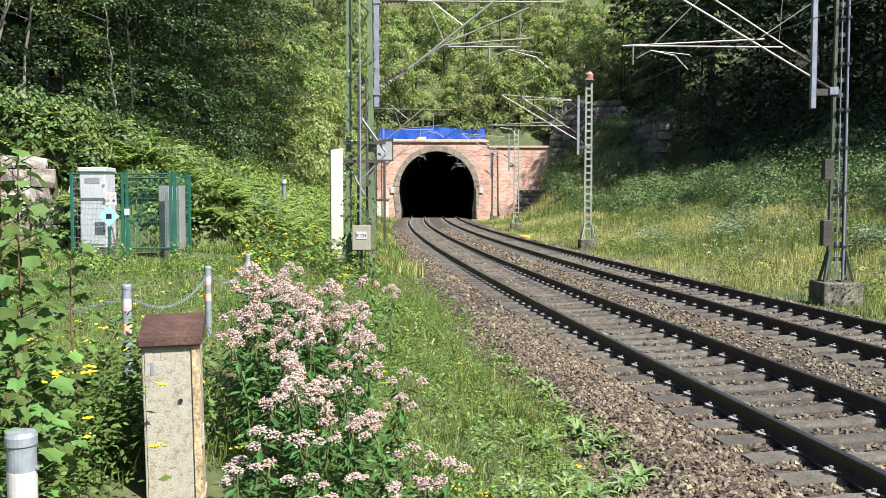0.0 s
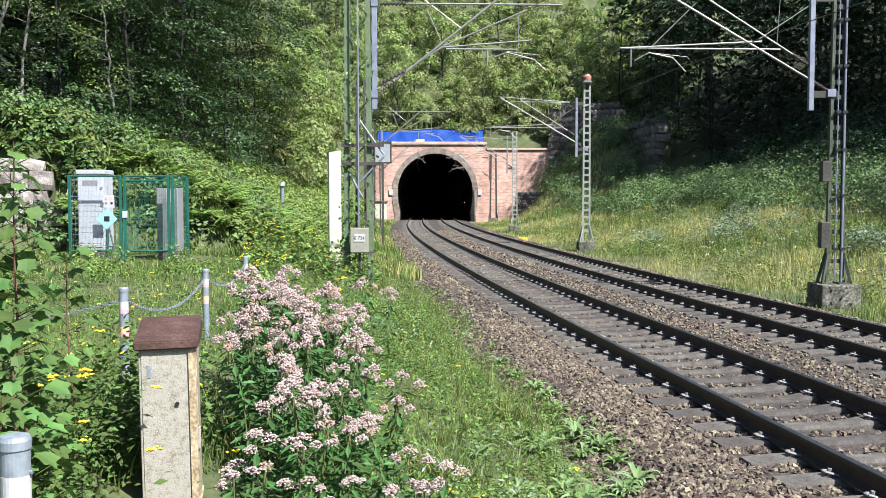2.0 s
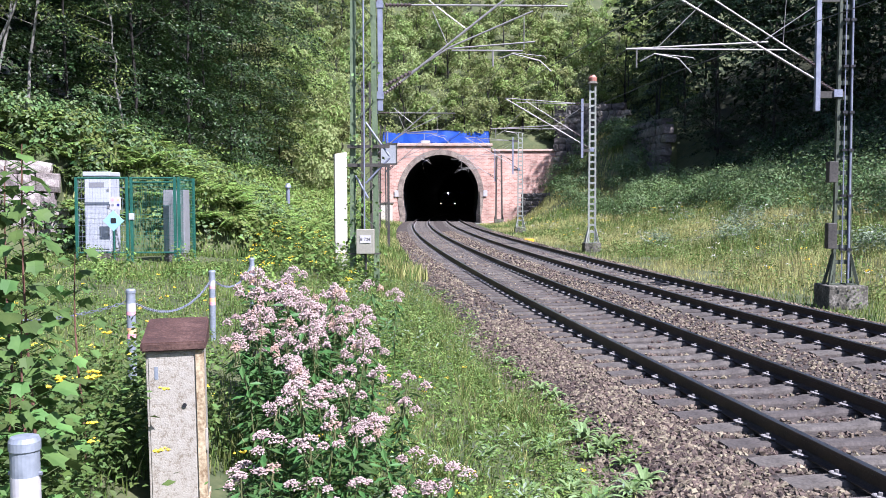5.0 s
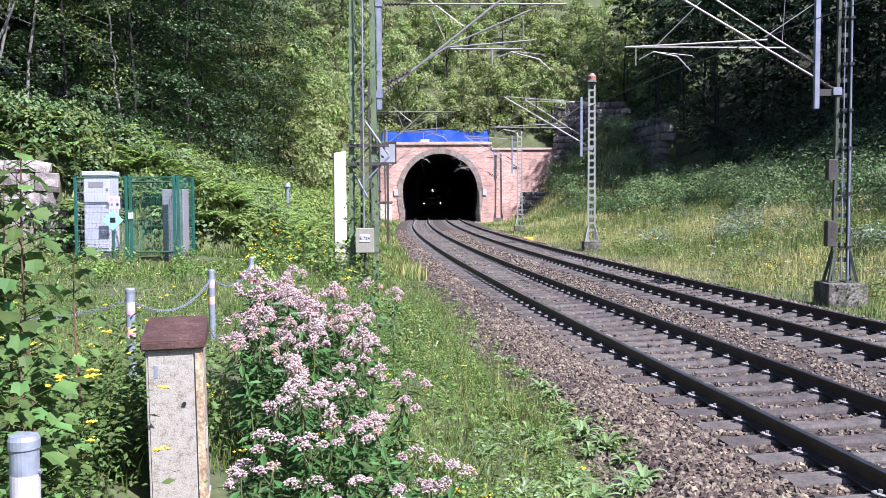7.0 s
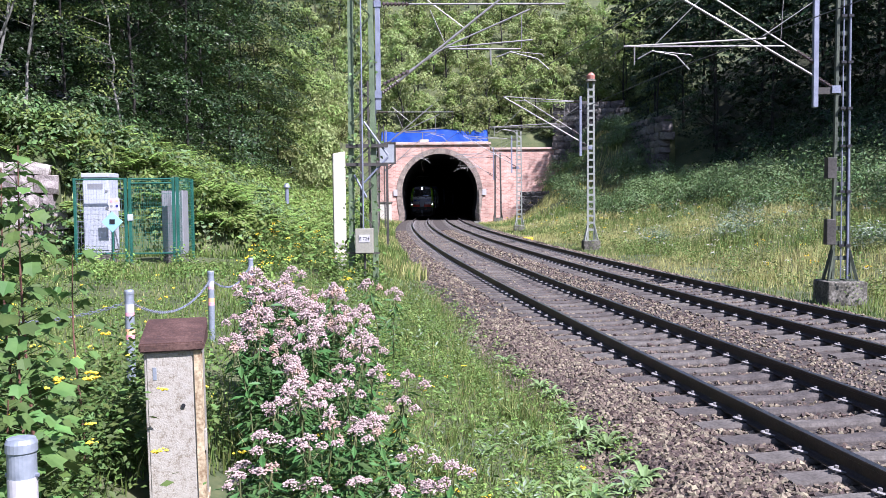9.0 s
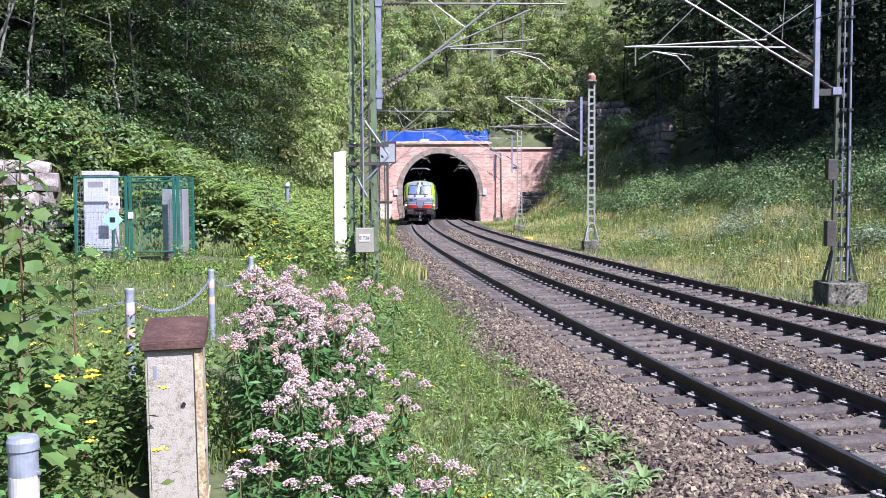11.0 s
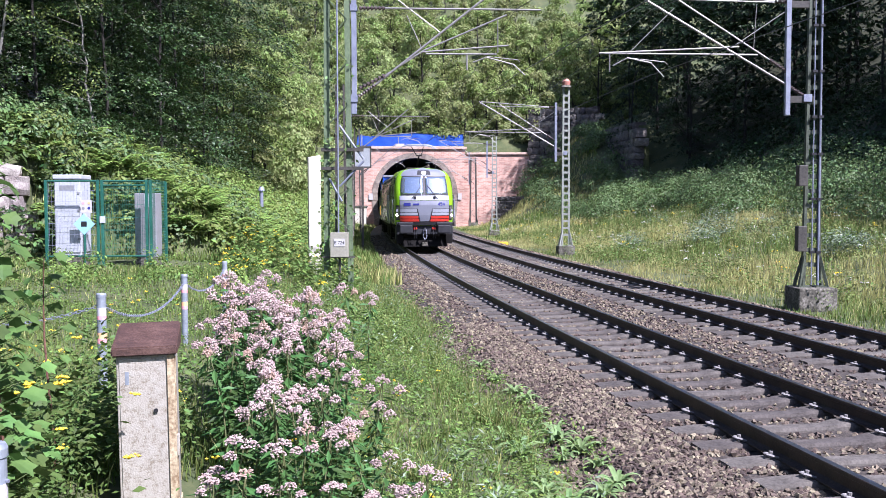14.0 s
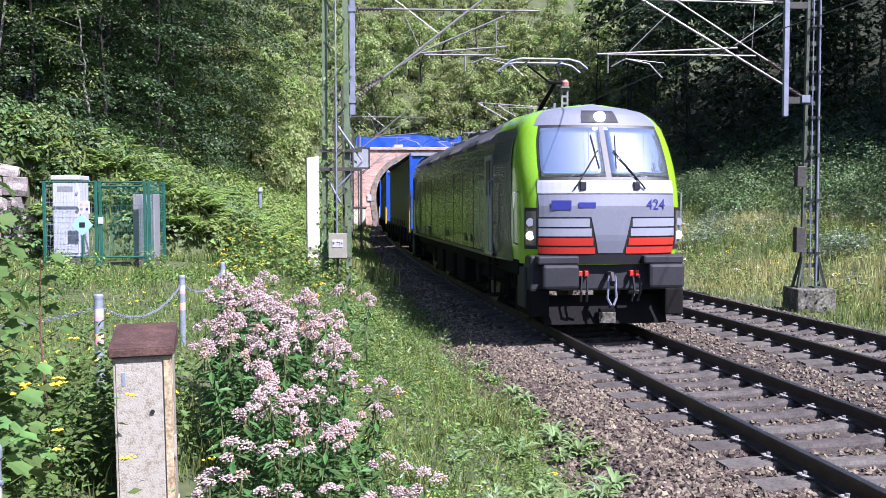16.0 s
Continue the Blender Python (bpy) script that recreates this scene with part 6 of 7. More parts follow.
    for s in (-1, 1):
        for z0, z1, m, lab in ((1.768, 1.902, M_PALEGREY, "pale grille bar"), (1.615, 1.742, M_PALEGREY, "pale grille bar"), (1.465, 1.588, M_RED, "red grille bar"), (1.33, 1.435, M_RED, "red grille bar")):
            i0 = 0.090 + 0.05 * (z1 - 1.32) / 0.57
            a, b = (s * i0, s * 0.59)
            F(min(a, b), max(a, b), z0, z1, 0.017, name="grille_bar", m=m, lab=lab)
        a, b = sorted((s * 0.605, s * 0.79))
        hl = F(a, b, 1.40, 2.08, 0.012, name="headlight", m=M_BLACK, lab="black-framed double headlight", nu=8)
        F(a + 0.02, b - 0.02, 1.46, 2.02, 0.016, name="lens", m=paint("clear_lens", (0.16, 0.155, 0.14), 0.1, 0.3), parent=hl, nu=8)
        for z, m, r in ((1.62, M_LAMP, 0.07), (1.84, M_PALEGREY, 0.07)):
            p = nose_pt(s * 0.69, z, 0.02)
            bm = tube(bmesh.new(), p + Vector((0, 0.03, 0)), p + Vector((s * 0.012, -0.012, 0)), r, r * 0.9, 20)
            part("lamp", bm, m, hl, "lit round lamp" if m is M_LAMP else "unlit round lamp")
    box_top = F(-0.14, 0.14, 3.50, 3.72, 0.016, name="top_light", m=M_BEAM, lab="dark housing of the top headlight")
    p = nose_pt(0, 3.60, 0.02)
    part("lamp", tube(bmesh.new(), p + Vector((0, 0.02, 0.0)), p + Vector((0, -0.085, 0)), 0.085, 0.085, 20), M_LAMPTOP, box_top, "lit round lamp")
    for s in (-1, 1):
        a, b = nose_pt(s * 0.22, 2.45, 0.05), nose_pt(s * 0.045, 3.02, 0.05)
        bm = chain_tube(bmesh.new(), [nose_pt(s * 0.25, 2.38, 0.03), a, b], 0.014)
        tube(bm, nose_pt(s * 0.05, 2.72, 0.03), nose_pt(s * 0.08, 3.28, 0.03), 0.011)
        part("wiper", bm, M_BLACK, lo, "black windscreen wiper")
        p = nose_pt(s * 0.18, 2.44, 0.03)
        part("wiper_motor", B(p.x - 0.05, p.x + 0.05, p.y - 0.02, p.y + 0.06, 2.36, 2.50, bevel=0.01), M_BLACK, lo)
    # lettering
    for body, size, x in (("", 0.32, -0.80), ("", 0.28, -0.40), ("424", 0.24, 0.76)):
        us = np.linspace(-0.9, 0.9, 400)
        u = float(us[np.argmin([abs(nose_pt(v, 2.12).x - x) for v in us])])
        a, b = nose_pt(u - 0.04, 2.12, 0.014), nose_pt(u + 0.04, 2.12, 0.014)
        p = nose_pt(u, 2.12, 0.024)
        turn = math.atan2(b.y - a.y, b.x - a.x)
        place = Matrix.Translation(p) @ Matrix.Rotation(turn, 4, "Z")
        if body:
            text_mesh("lettering", body, size, place @ Matrix.Rotation(radians(90), 4, "X"), M_NAVY, lo)
        else:
            tall = 0.075 if x < -0.6 else 0.042
            bm = B(-size / 2, size / 2, -0.003, 0.004, -tall, tall)
            bmesh.ops.transform(bm, matrix=place, verts=bm.verts)
            part("logo_bar", bm, M_NAVY, lo, "plain dark blue bar")
    # buffer beams and below
    for q in (-1, 1):
        R = Matrix.Rotation(0 if q < 0 else math.pi, 4, "Z")

        def P(name, bm, m, lab="", parent=lo):
            bmesh.ops.transform(bm, matrix=R, verts=bm.verts)
            return part(name, bm, m, parent, lab)

        P("buffer_beam", B(-1.30, 1.30, -9.12, -8.6, 0.72, 1.30, bevel=0.04), M_BEAM, "dark grey buffer beam")
        for s in (-1, 1):
            bm = B(s * 0.88 - 0.30, s * 0.88 + 0.30, -9.50, -9.40, 0.78, 1.17, bevel=0.05)
            bf = P("buffer", bm, M_BEAM, "dark rectangular buffer")
            P("sleeve", tube(bmesh.new(), (s * 0.88, -9.42, 0.98), (s * 0.88, -9.0, 0.98), 0.17, 0.20, 16), M_UNDER, parent=bf)
            P("crash_box", B(s * 0.88 - 0.34, s * 0.88 + 0.34, -9.34, -8.9, 1.16, 1.30, bevel=0.03), M_BEAM)
            P("side_skirt", B(s * 1.14 - 0.16, s * 1.14 + 0.16, -9.15, -8.0, 0.30, 0.75, bevel=0.03), M_UNDER)
            P("skirt_panel", B(s * 1.31 - 0.03, s * 1.31 + 0.03, -8.9, -8.35, 0.42, 1.1, bevel=0.02), M_BEAM)
            for k in range(2):
                x = s * (0.38 + 0.1 * k)
                P("brake_hose", chain_tube(bmesh.new(), [(x, -9.1, 0.98), (x, -9.28, 0.95), (x + 0.02 * s, -9.30, 0.72), (x, -9.22, 0.55)], 0.022), M_BLACK)
                P("hose_valve", B(x - 0.03, x + 0.03, -9.22, -9.10, 0.95, 1.05, bevel=0.01), M_RED, "red hose valve")
        P("draw_hook", chain_tube(bmesh.new(), [(0, -9.0, 1.0), (0, -9.35, 1.0), (0, -9.42, 0.9), (0, -9.34, 0.84)], 0.045), M_BEAM, "steel draw hook")
        for s in (-1, 1):
            P("screw_coupling", chain_tube(bmesh.new(), [(0.05 * s, -9.36, 0.98), (0.075 * s, -9.36, 0.62), (0.02 * s, -9.38, 0.5)], 0.02), M_ZINC, "hanging screw coupling")
        bm = bmesh.new()
        extrude_poly(bm, [(-9.05, 0.16), (-8.85, 0.62), (-8.8, 0.62), (-8.9, 0.16)], "x", -1.05, 1.05)
        box(bm, -0.12, 0.12, -9.12, -9.02, 0.16, 0.42)
        P("snow_plough", bm, M_UNDER, "grimy rail guard with shadow put into its dark colour")
        P("guard_bracket", B(-0.14, 0.14, -9.14, -9.1, 0.18, 0.36, bevel=0.01), M_CONC, "scuffed bare steel plate")
    part("underframe", B(-1.36, 1.36, -8.5, 8.5, 0.95, 1.2), M_UNDER, lo)
    for y, l in ((-1.9, 1.2), (0.0, 1.4), (1.9, 1.2)):
        for s in (-1, 1):
            part("equipment_case", B(s * 0.95 - 0.35, s * 0.95 + 0.35, y - l / 2, y + l / 2, 0.35, 0.97, bevel=0.04), M_UNDER, lo)
    for yb in (-5.25, 5.25):
        bogie(lo, yb, 3.0, 0.625)
        for q in (-1.5, 1.5):
            WHEELS.append((wheelset(lo, yb + q, 0.625), yb + q, 0.625, 9.5))
    # raised pantograph
    bm = bmesh.new()
    y0 = -5.4
    box(bm, -0.55, 0.55, y0 + 0.2, y0 + 1.6, 3.92, 3.98)
    for x in (-0.45, 0.45):
        for y in (y0 + 0.3, y0 + 1.5):
            insulator(bm, (x, y, 3.66), (x, y, 3.93), 0.08, 4)
    pb = part("pantograph_base", bm, M_INSUL, lo, "brown insulators under the pantograph")
    knee, head = (0, y0 - 0.35, 4.55), (0, y0 + 0.75, 5.05)
    bm = bmesh.new()
    tube(bm, (0, y0 + 1.4, 4.0), knee, 0.05, 0.04)
    for x in (-1, 1):
        tube(bm, (x * 0.12, knee[1], knee[2]), (x * 0.3, head[1], head[2]), 0.022)
    tube(bm, (-0.14, knee[1], knee[2]), (0.14, knee[1], knee[2]), 0.035)
    part("pantograph_arm", bm, M_UNDER, lo, "dark folded pantograph arm")
    for dy in (-0.28, 0.28):
        bm = chain_tube(bmesh.new(), [(-0.9, head[1] + dy, 4.95), (-0.72, head[1] + dy, 5.09), (-0.5, head[1] + dy, 5.14), (0.5, head[1] + dy, 5.14), (0.72, head[1] + dy, 5.09), (0.9, head[1] + dy, 4.95)], 0.026)
        part("contact_strip", bm, M_ZINC, lo, "pale pantograph contact strip")
    bm = chain_tube(bmesh.new(), [(-0.35, head[1] - 0.28, 5.1), (-0.35, head[1] + 0.28, 5.1)], 0.02)
    chain_tube(bm, [(0.35, head[1] - 0.28, 5.1), (0.35, head[1] + 0.28, 5.1)], 0.02)
    part("head_link", bm, M_ZINC, lo)
    return lo


def make_wagon():
    wg = thing("pocket_wagon", None, "flat pocket wagon with dark bogies", "freight wagon", "wagons of the train")
    for s in (-1, 1):
        part("side_beam", B(s * 1.2 - 0.1, s * 1.2 + 0.1, -8.2, 8.2, 0.75, 1.12, bevel=0.02), M_UNDER, wg)
        for k in range(9):
            part("stanchion", B(s * 1.32 - 0.03, s * 1.32 + 0.03, -7.6 + k * 1.9, -7.45 + k * 1.9, 0.7, 1.2), M_UNDER, wg)
    part("deck", B(-1.1, 1.1, -8.2, 8.2, 0.95, 1.05), M_UNDER, wg)
    for y in (-8.2, 8.2):
        part("headstock", B(-1.3, 1.3, y - 0.12, y + 0.12, 0.75, 1.25, bevel=0.02), M_UNDER, wg)
        for s in (-1, 1):
            q = 1 if y > 0 else -1
            bm = tube(bmesh.new(), (s * 0.88, y, 1.0), (s * 0.88, y + q * 0.6, 1.0), 0.1, seg=12)
            tube(bm, (s * 0.88, y + q * 0.6, 1.0), (s * 0.88, y + q * 0.64, 1.0), 0.22, seg=16)
            part("buffer", bm, M_UNDER, wg)
        bm = chain_tube(bmesh.new(), [(-1.34, y, 1.1), (-1.34, y, 2.0), (-1.34, y + 0.35 * (-1 if y < 0 else 1), 2.0), (-1.34, y + 0.35 * (-1 if y < 0 else 1), 1.1)], 0.025)
        part("handrail", bm, M_YEL, wg, "yellow tubular handrail")
    for yb in (-6.3, 6.3):
        bogie(wg, yb, 1.8, 0.46, 1.0)
        for q in (-0.9, 0.9):
            wheelset(wg, yb + q, 0.46)
    return wg


def make_trailer():
    tr = thing("semi_trailer", None, "grey curtain-sided trailer with a bright blue front on a wagon", "trailer", "trailers on the train")
    part("front_wall", B(-1.25, 1.25, -6.85, -6.72, 1.2, 4.05, bevel=0.02), M_BLUE, tr, "bright blue front wall")
    for x in (-0.8, 0.0, 0.8):
        part("front_rib", B(x - 0.04, x + 0.04, -6.88, -6.84, 1.3, 3.95), M_BLUE, tr)
    for s in (-1, 1):
        part("corner_post", B(s * 1.24 - 0.05, s * 1.24 + 0.05, -6.9, -6.74, 1.2, 4.08, bevel=0.01), M_BLUE, tr)
        bm = bmesh.new()
        n = 70
        g = []
        for i in range(n + 1):
            y = -6.72 + 13.4 * i / n
            b = 0.018 * math.sin(i * 1.7) + 0.01 * math.sin(i * 0.5)
            g.append([bm.verts.new((s * (1.25 + b), y, 1.2)), bm.verts.new((s * (1.25 + b * 1.4), y, 2.6)), bm.verts.new((s * 1.25, y, 3.9))])
        for a, b in zip(g[:-1], g[1:]):
            for k in range(2):
                bm.faces.new((a[k], a[k + 1], b[k + 1], b[k]))
        bmesh.ops.solidify(bm, geom=bm.faces[:], thickness=0.015)
        part("curtain", bm, M_CURTAIN, tr, "grey side curtain", smooth=True)
        part("roof_rail", B(s * 1.25 - 0.04, s * 1.25 + 0.04, -6.85, 6.7, 3.9, 4.05, bevel=0.01), M_UNDER, tr)
        for k in range(12):
            part("strap", B(s * 1.29 - 0.01, s * 1.29 + 0.01, -6.2 + k * 1.1, -6.15 + k * 1.1, 1.1, 1.5), M_BLACK, tr)
    part("roof", B(-1.24, 1.24, -6.8, 6.7, 4.0, 4.06), M_BLUE, tr)
    part("top_edge", B(-1.25, 1.25, -6.92, -6.80, 3.98, 4.10, bevel=0.01), M_PALEGREY, tr, "pale front roof edge")
    part("rear_door", B(-1.25, 1.25, 6.62, 6.72, 1.2, 4.0), M_UNDER, tr)
    part("floor", B(-1.2, 1.2, -6.8, 6.7, 1.08, 1.2), M_UNDER, tr)
    bm = bmesh.new()
    for y in (3.0, 4.3, 5.6):
        for s in (-1, 1):
            tube(bm, (s * 0.75, y, 0.98), (s * 1.15, y, 0.98), 0.42 * 0.6, seg=16)
    part("wheels", bm, M_BLACK, tr)
    return tr


loco = make_loco()
ROLLING = [(loco, 9.5)]
wagon, trailer = make_wagon(), make_trailer()
ROLLING += [(wagon, 19.0 + 8.9), (trailer, 19.0 + 8.2)]
for i in range(1, 4):
    w2, t2 = copy_thing(wagon, Matrix()), copy_thing(trailer, Matrix())
    ROLLING += [(w2, 27.9 + 17.7 * i), (t2, 27.2 + 17.7 * i)]


# ---- things beside the track ----
M_RUSTCAP = mat("rusty_brown_cap", (0.045, 0.025, 0.02), (0.115, 0.065, 0.05), 9.0, 0.65, metal=0.2, bump=0.3, c=(0.07, 0.037, 0.028))
M_OLDPAINT = mat("stained_cream_paint", (0.17, 0.145, 0.105), (0.31, 0.295, 0.245), 22.0, 0.8, bump=0.3, c=(0.285, 0.265, 0.215), fine=5)
M_RUSTEDGE = mat("rust_stained_edge", (0.16, 0.10, 0.05), (0.45, 0.38, 0.24), 7.0, 0.8, bump=0.3)
M_POSTGREY = mat("grey_steel_post", (0.16, 0.185, 0.21), (0.26, 0.29, 0.32), 5.0, 0.45, metal=0.2)
M_TAPEW = mat("white_reflective_band", (0.36, 0.35, 0.35), (0.45, 0.44, 0.43), 8.0, 0.5)
M_TAPER = mat("faded_red_band", (0.62, 0.22, 0.26), (0.72, 0.34, 0.36), 8.0, 0.5)
M_TAPEO = mat("faded_orange_band", (0.62, 0.33, 0.16), (0.72, 0.42, 0.22), 8.0, 0.5)
M_CABINET = mat("white_cabinet_coat", (0.33, 0.35, 0.37), (0.41, 0.43, 0.45), 2.0, 0.5)
M_CABGREY = mat("grey_cabinet_coat", (0.16, 0.165, 0.17), (0.22, 0.225, 0.23), 2.0, 0.5)
M_FENCE = mat("dark_green_fence_coat", (0.008, 0.065, 0.045), (0.02, 0.11, 0.078), 3.0, 0.45)
M_SIGNB = mat("pale_blue_sign", (0.22, 0.46, 0.52), (0.28, 0.52, 0.58), 2.0, 0.5)


def post_box():
    """A tall cable post: cream sheet-metal body, folded edges, sloping rusty lid."""
    m = Matrix.Translation((-1.49, 5.0, gz(-1.49, 5.2) - 0.02)) @ Matrix.Rotation(radians(12), 4, "Z") @ Matrix.Rotation(radians(-0.8), 4, "Y")
    t = thing("cable_post", m, "stained cream metal cable post with a sloping rusty lid", "cable cabinet")
    h = 1.31 - m.translation.z
    part("body", B(-0.15, 0.15, 0.0, 0.40, -0.2, h, bevel=0.006), M_OLDPAINT, t)
    part("front_panel", B(-0.135, 0.105, -0.006, 0.004, 0.02, h - 0.02, bevel=0.002), M_OLDPAINT, t, "blotched cream front sheet")
    part("corner_angle", B(0.115, 0.154, -0.012, 0.02, 0.0, h), M_RUSTEDGE, t, "rust-stained angle at the edge")
    part("corner_angle", B(0.142, 0.158, 0.02, 0.40, 0.0, 0.03), M_RUSTEDGE, t)
    part("side_seam", B(0.151, 0.157, 0.05, 0.075, 0.02, h - 0.03), M_RUSTEDGE, t)
    part("hinge", B(0.152, 0.168, 0.03, 0.06, 0.35, 0.47, bevel=0.003), M_OLDPAINT, t)
    bm = bmesh.new()
    extrude_poly(bm, [(-0.035, h - 0.005), (-0.035, h + 0.045), (0.435, h + 0.125), (0.435, h - 0.005)], "x", -0.172, 0.172)
    bmesh.ops.bevel(bm, geom=bm.edges[:], offset=0.008, segments=2, affect="EDGES")
    part("lid", bm, M_RUSTCAP, t, "sloping brown rusty lid")
    bm = tube(bmesh.new(), (0.05, -0.006, h - 0.31), (0.05, -0.016, h - 0.31), 0.012, seg=8)
    part("lock", bm, M_BLACK, t, "small dark lock hole")
    part("stain", B(-0.105, -0.085, -0.0085, -0.0055, h - 0.16, h - 0.09), M_POSTGREY, t)


def bollard(x, y, top, r, bands):
    z0 = gz(x, y)
    h = top - z0
    t = thing("bollard", Matrix.Translation((x, y, z0)), "grey steel bollard with faded red and white bands and a chain", "bollard", "bollards with chain")
    bm = tube(bmesh.new(), (0, 0, -0.2), (0, 0, h - 0.03), r, seg=24)
    part("post", bm, M_POSTGREY, t, smooth=False)
    bm = tube(bmesh.new(), (0, 0, h - 0.035), (0, 0, h - 0.012), r * 1.09, seg=24)
    tube(bm, (0, 0, h - 0.012), (0, 0, h), r * 1.09, r * 0.95, 24)
    part("cap", bm, M_POSTGREY, t, "rounded grey cap")
    for z, hh, m in bands:
        part("band", tube(bmesh.new(), (0, 0, h - z - hh), (0, 0, h - z), r * 1.015, seg=24), m, t, "faded reflective band")
    bm = tube(bmesh.new(), (-r * 1.18, 0, h - 0.1), (r * 1.18, 0, h - 0.1), 0.006, seg=6)
    part("eyelet", bm, M_ZINC, t)
    return Vector((x, y, top - 0.1))


def chain_between(a, b, sag, link, wire, name="chain"):
    """Alternating oval links hung between two places."""
    n = max(6, int((b - a).length * 1.03 / (link * 0.78)))
    t = thing(name, None, "pale steel link chain hanging between bollards", "chain", "chains of the bollards")
    me = None
    for i in range(n):
        u = (i + 0.5) / n
        p = a.lerp(b, u) - Vector((0, 0, sag * 4 * u * (1 - u)))
        u2 = (i + 1.0) / n
        q = a.lerp(b, u2) - Vector((0, 0, sag * 4 * u2 * (1 - u2)))
        if me is None:
            bm = bmesh.new()
            ring = [(0.5 * link * math.cos(k * math.pi / 4) * (1.0), 0.28 * link * math.sin(k * math.pi / 4), 0) for k in range(9)]
            chain_tube(bm, ring, wire, 4)
            me = bpy.data.meshes.new("link")
            bm.to_mesh(me)
            bm.free()
            me.materials.append(M_ZINC)
        ob = new("link", me)
        ob.parent = t
        ob.matrix_basis = Matrix.Translation(p) @ (q - p).to_track_quat("X", "Z").to_matrix().to_4x4() @ Matrix.Rotation(radians(90 * (i % 2) + 20), 4, "X")


def mesh_panel(bm, x0, x1, z0, z1, step, r, axis="x", fixed=0.0):
    """Thin wires in a grid, in the plane of x (or y) and z."""
    put = (lambda u, z: (u, fixed, z)) if axis == "x" else (lambda u, z: (fixed, u, z))
    k = x0
    while k <= x1 + 1e-6:
        tube(bm, put(k, z0), put(k, z1), r, seg=3)
        k += step
    k = z0
    while k <= z1 + 1e-6:
        tube(bm, put(x0, k), put(x1, k), r, seg=3)
        k += step * 2
    return bm


def fenced_cabinets():
    y = 23.6
    zb = gz(-8.2, y) + 0.15
    s = y / 1620.0
    X = lambda px: (px - 784) * s
    f = thing("fence_enclosure", Matrix.Translation((0, y, zb)), "dark green wire mesh fence enclosure with a gate", "fence")
    H = 2.05
    x0, x1, x2 = X(128), X(218), X(304)
    dz = 1.75
    posts = [(x0, 0), (x1, 0), (x1 + 0.11, 0), (x2 - 0.02, 0), (x2 + 0.08, 0), (x2 - 0.02, dz), (x0 - 0.3, dz)]
    for px, py in posts:
        part("fence_post", B(px - 0.035, px + 0.035, py - 0.035, py + 0.035, -0.4, H, bevel=0.006), M_FENCE, f)
    for a, b, z in ((x0, x1, H - 0.03), (x1 + 0.1, x2, H - 0.03), (x1 + 0.1, x2, H - 0.14), (x1 + 0.1, x2, 0.1), (x0, x1, 0.1)):
        part("fence_rail", tube(bmesh.new(), (a, 0, z), (b, 0, z), 0.022), M_FENCE, f)
    part("mesh_panel", mesh_panel(bmesh.new(), x0, x1, 0.1, H, 0.07, 0.0028), M_ZINC, f, "pale wire netting")
    part("mesh_panel", mesh_panel(bmesh.new(), x1 + 0.12, x2, 0.1, H - 0.1, 0.055, 0.0028), M_FENCE, f, "green wire gate panel")
    bm = bmesh.new()
    n = 16
    for i in range(n + 1):
        u = i / n
        tube(bm, (x2 + 0.08 - 0.10 * u, dz * u, 0.1), (x2 + 0.08 - 0.10 * u, dz * u, H), 0.004, seg=3)
    for k in range(28):
        z = 0.1 + (H - 0.1) * k / 27
        tube(bm, (x2 + 0.08, 0, z), (x2 - 0.02, dz, z), 0.006, seg=3)
    part("mesh_panel", bm, M_FENCE, f, "green wire side panel")
    part("mesh_panel", mesh_panel(bmesh.new(), x0 - 0.3, x2 - 0.02, 0.1, H, 0.08, 0.003, fixed=dz), M_FENCE, f, "green wire back panel")
    part("gate_lock", B(x1 + 0.05, x1 + 0.17, -0.06, 0.05, 0.95, 1.12, bevel=0.01), M_CABINET, f, "pale lock case")
    c = thing("control_cabinet", Matrix.Translation((-9.17, y + 0.75, zb)), "tall white control cabinet behind the fence", "cabinet", "cabinets in the enclosure")
    part("body", B(-0.33, 0.33, -0.35, 0.35, 0.1, 2.08, bevel=0.015), M_CABINET, c)
    part("roof", B(-0.36, 0.36, -0.39, 0.39, 2.08, 2.20, bevel=0.02), M_CABINET, c, "projecting white roof")
    part("door", B(-0.31, 0.31, -0.372, -0.35, 0.18, 2.03, bevel=0.005), M_CABINET, c)
    part("side_panel", B(0.33, 0.35, -0.31, 0.31, 0.18, 2.03, bevel=0.005), M_CABINET, c)
    for z in (0.5, 1.25, 1.7):
        part("hinge", B(0.27, 0.33, -0.388, -0.37, z, z + 0.06), M_CABGREY, c)
    part("vent", B(-0.2, 0.2, -0.378, -0.371, 1.78, 1.92), M_CABGREY, c)
    part("plinth", B(-0.32, 0.32, -0.33, 0.33, -0.4, 0.1), M_CONC, c)
    c2 = thing("control_cabinet", Matrix.Translation((X(291), y + 0.7, zb)), "narrow grey control cabinet behind the gate", "cabinet", "cabinets in the enclosure")
    part("body", B(-0.28, 0.28, -0.25, 0.25, 0.05, 1.72, bevel=0.012), M_CABGREY, c2)
    part("label_plate", B(-0.02, 0.2, -0.262, -0.25, 1.35, 1.68), M_CABINET, c2, "white plate on the door")
    part("door", B(-0.24, 0.25, -0.258, -0.25, 0.4, 1.32), M_CABGREY, c2)
    part("plinth", B(-0.26, 0.26, -0.24, 0.24, -0.4, 0.05), M_CONC, c2)
    sg = thing("warning_sign", Matrix.Translation((X(199), y - 0.06, zb + 1.36)), "white plate with two small round marks on the fence", "sign")
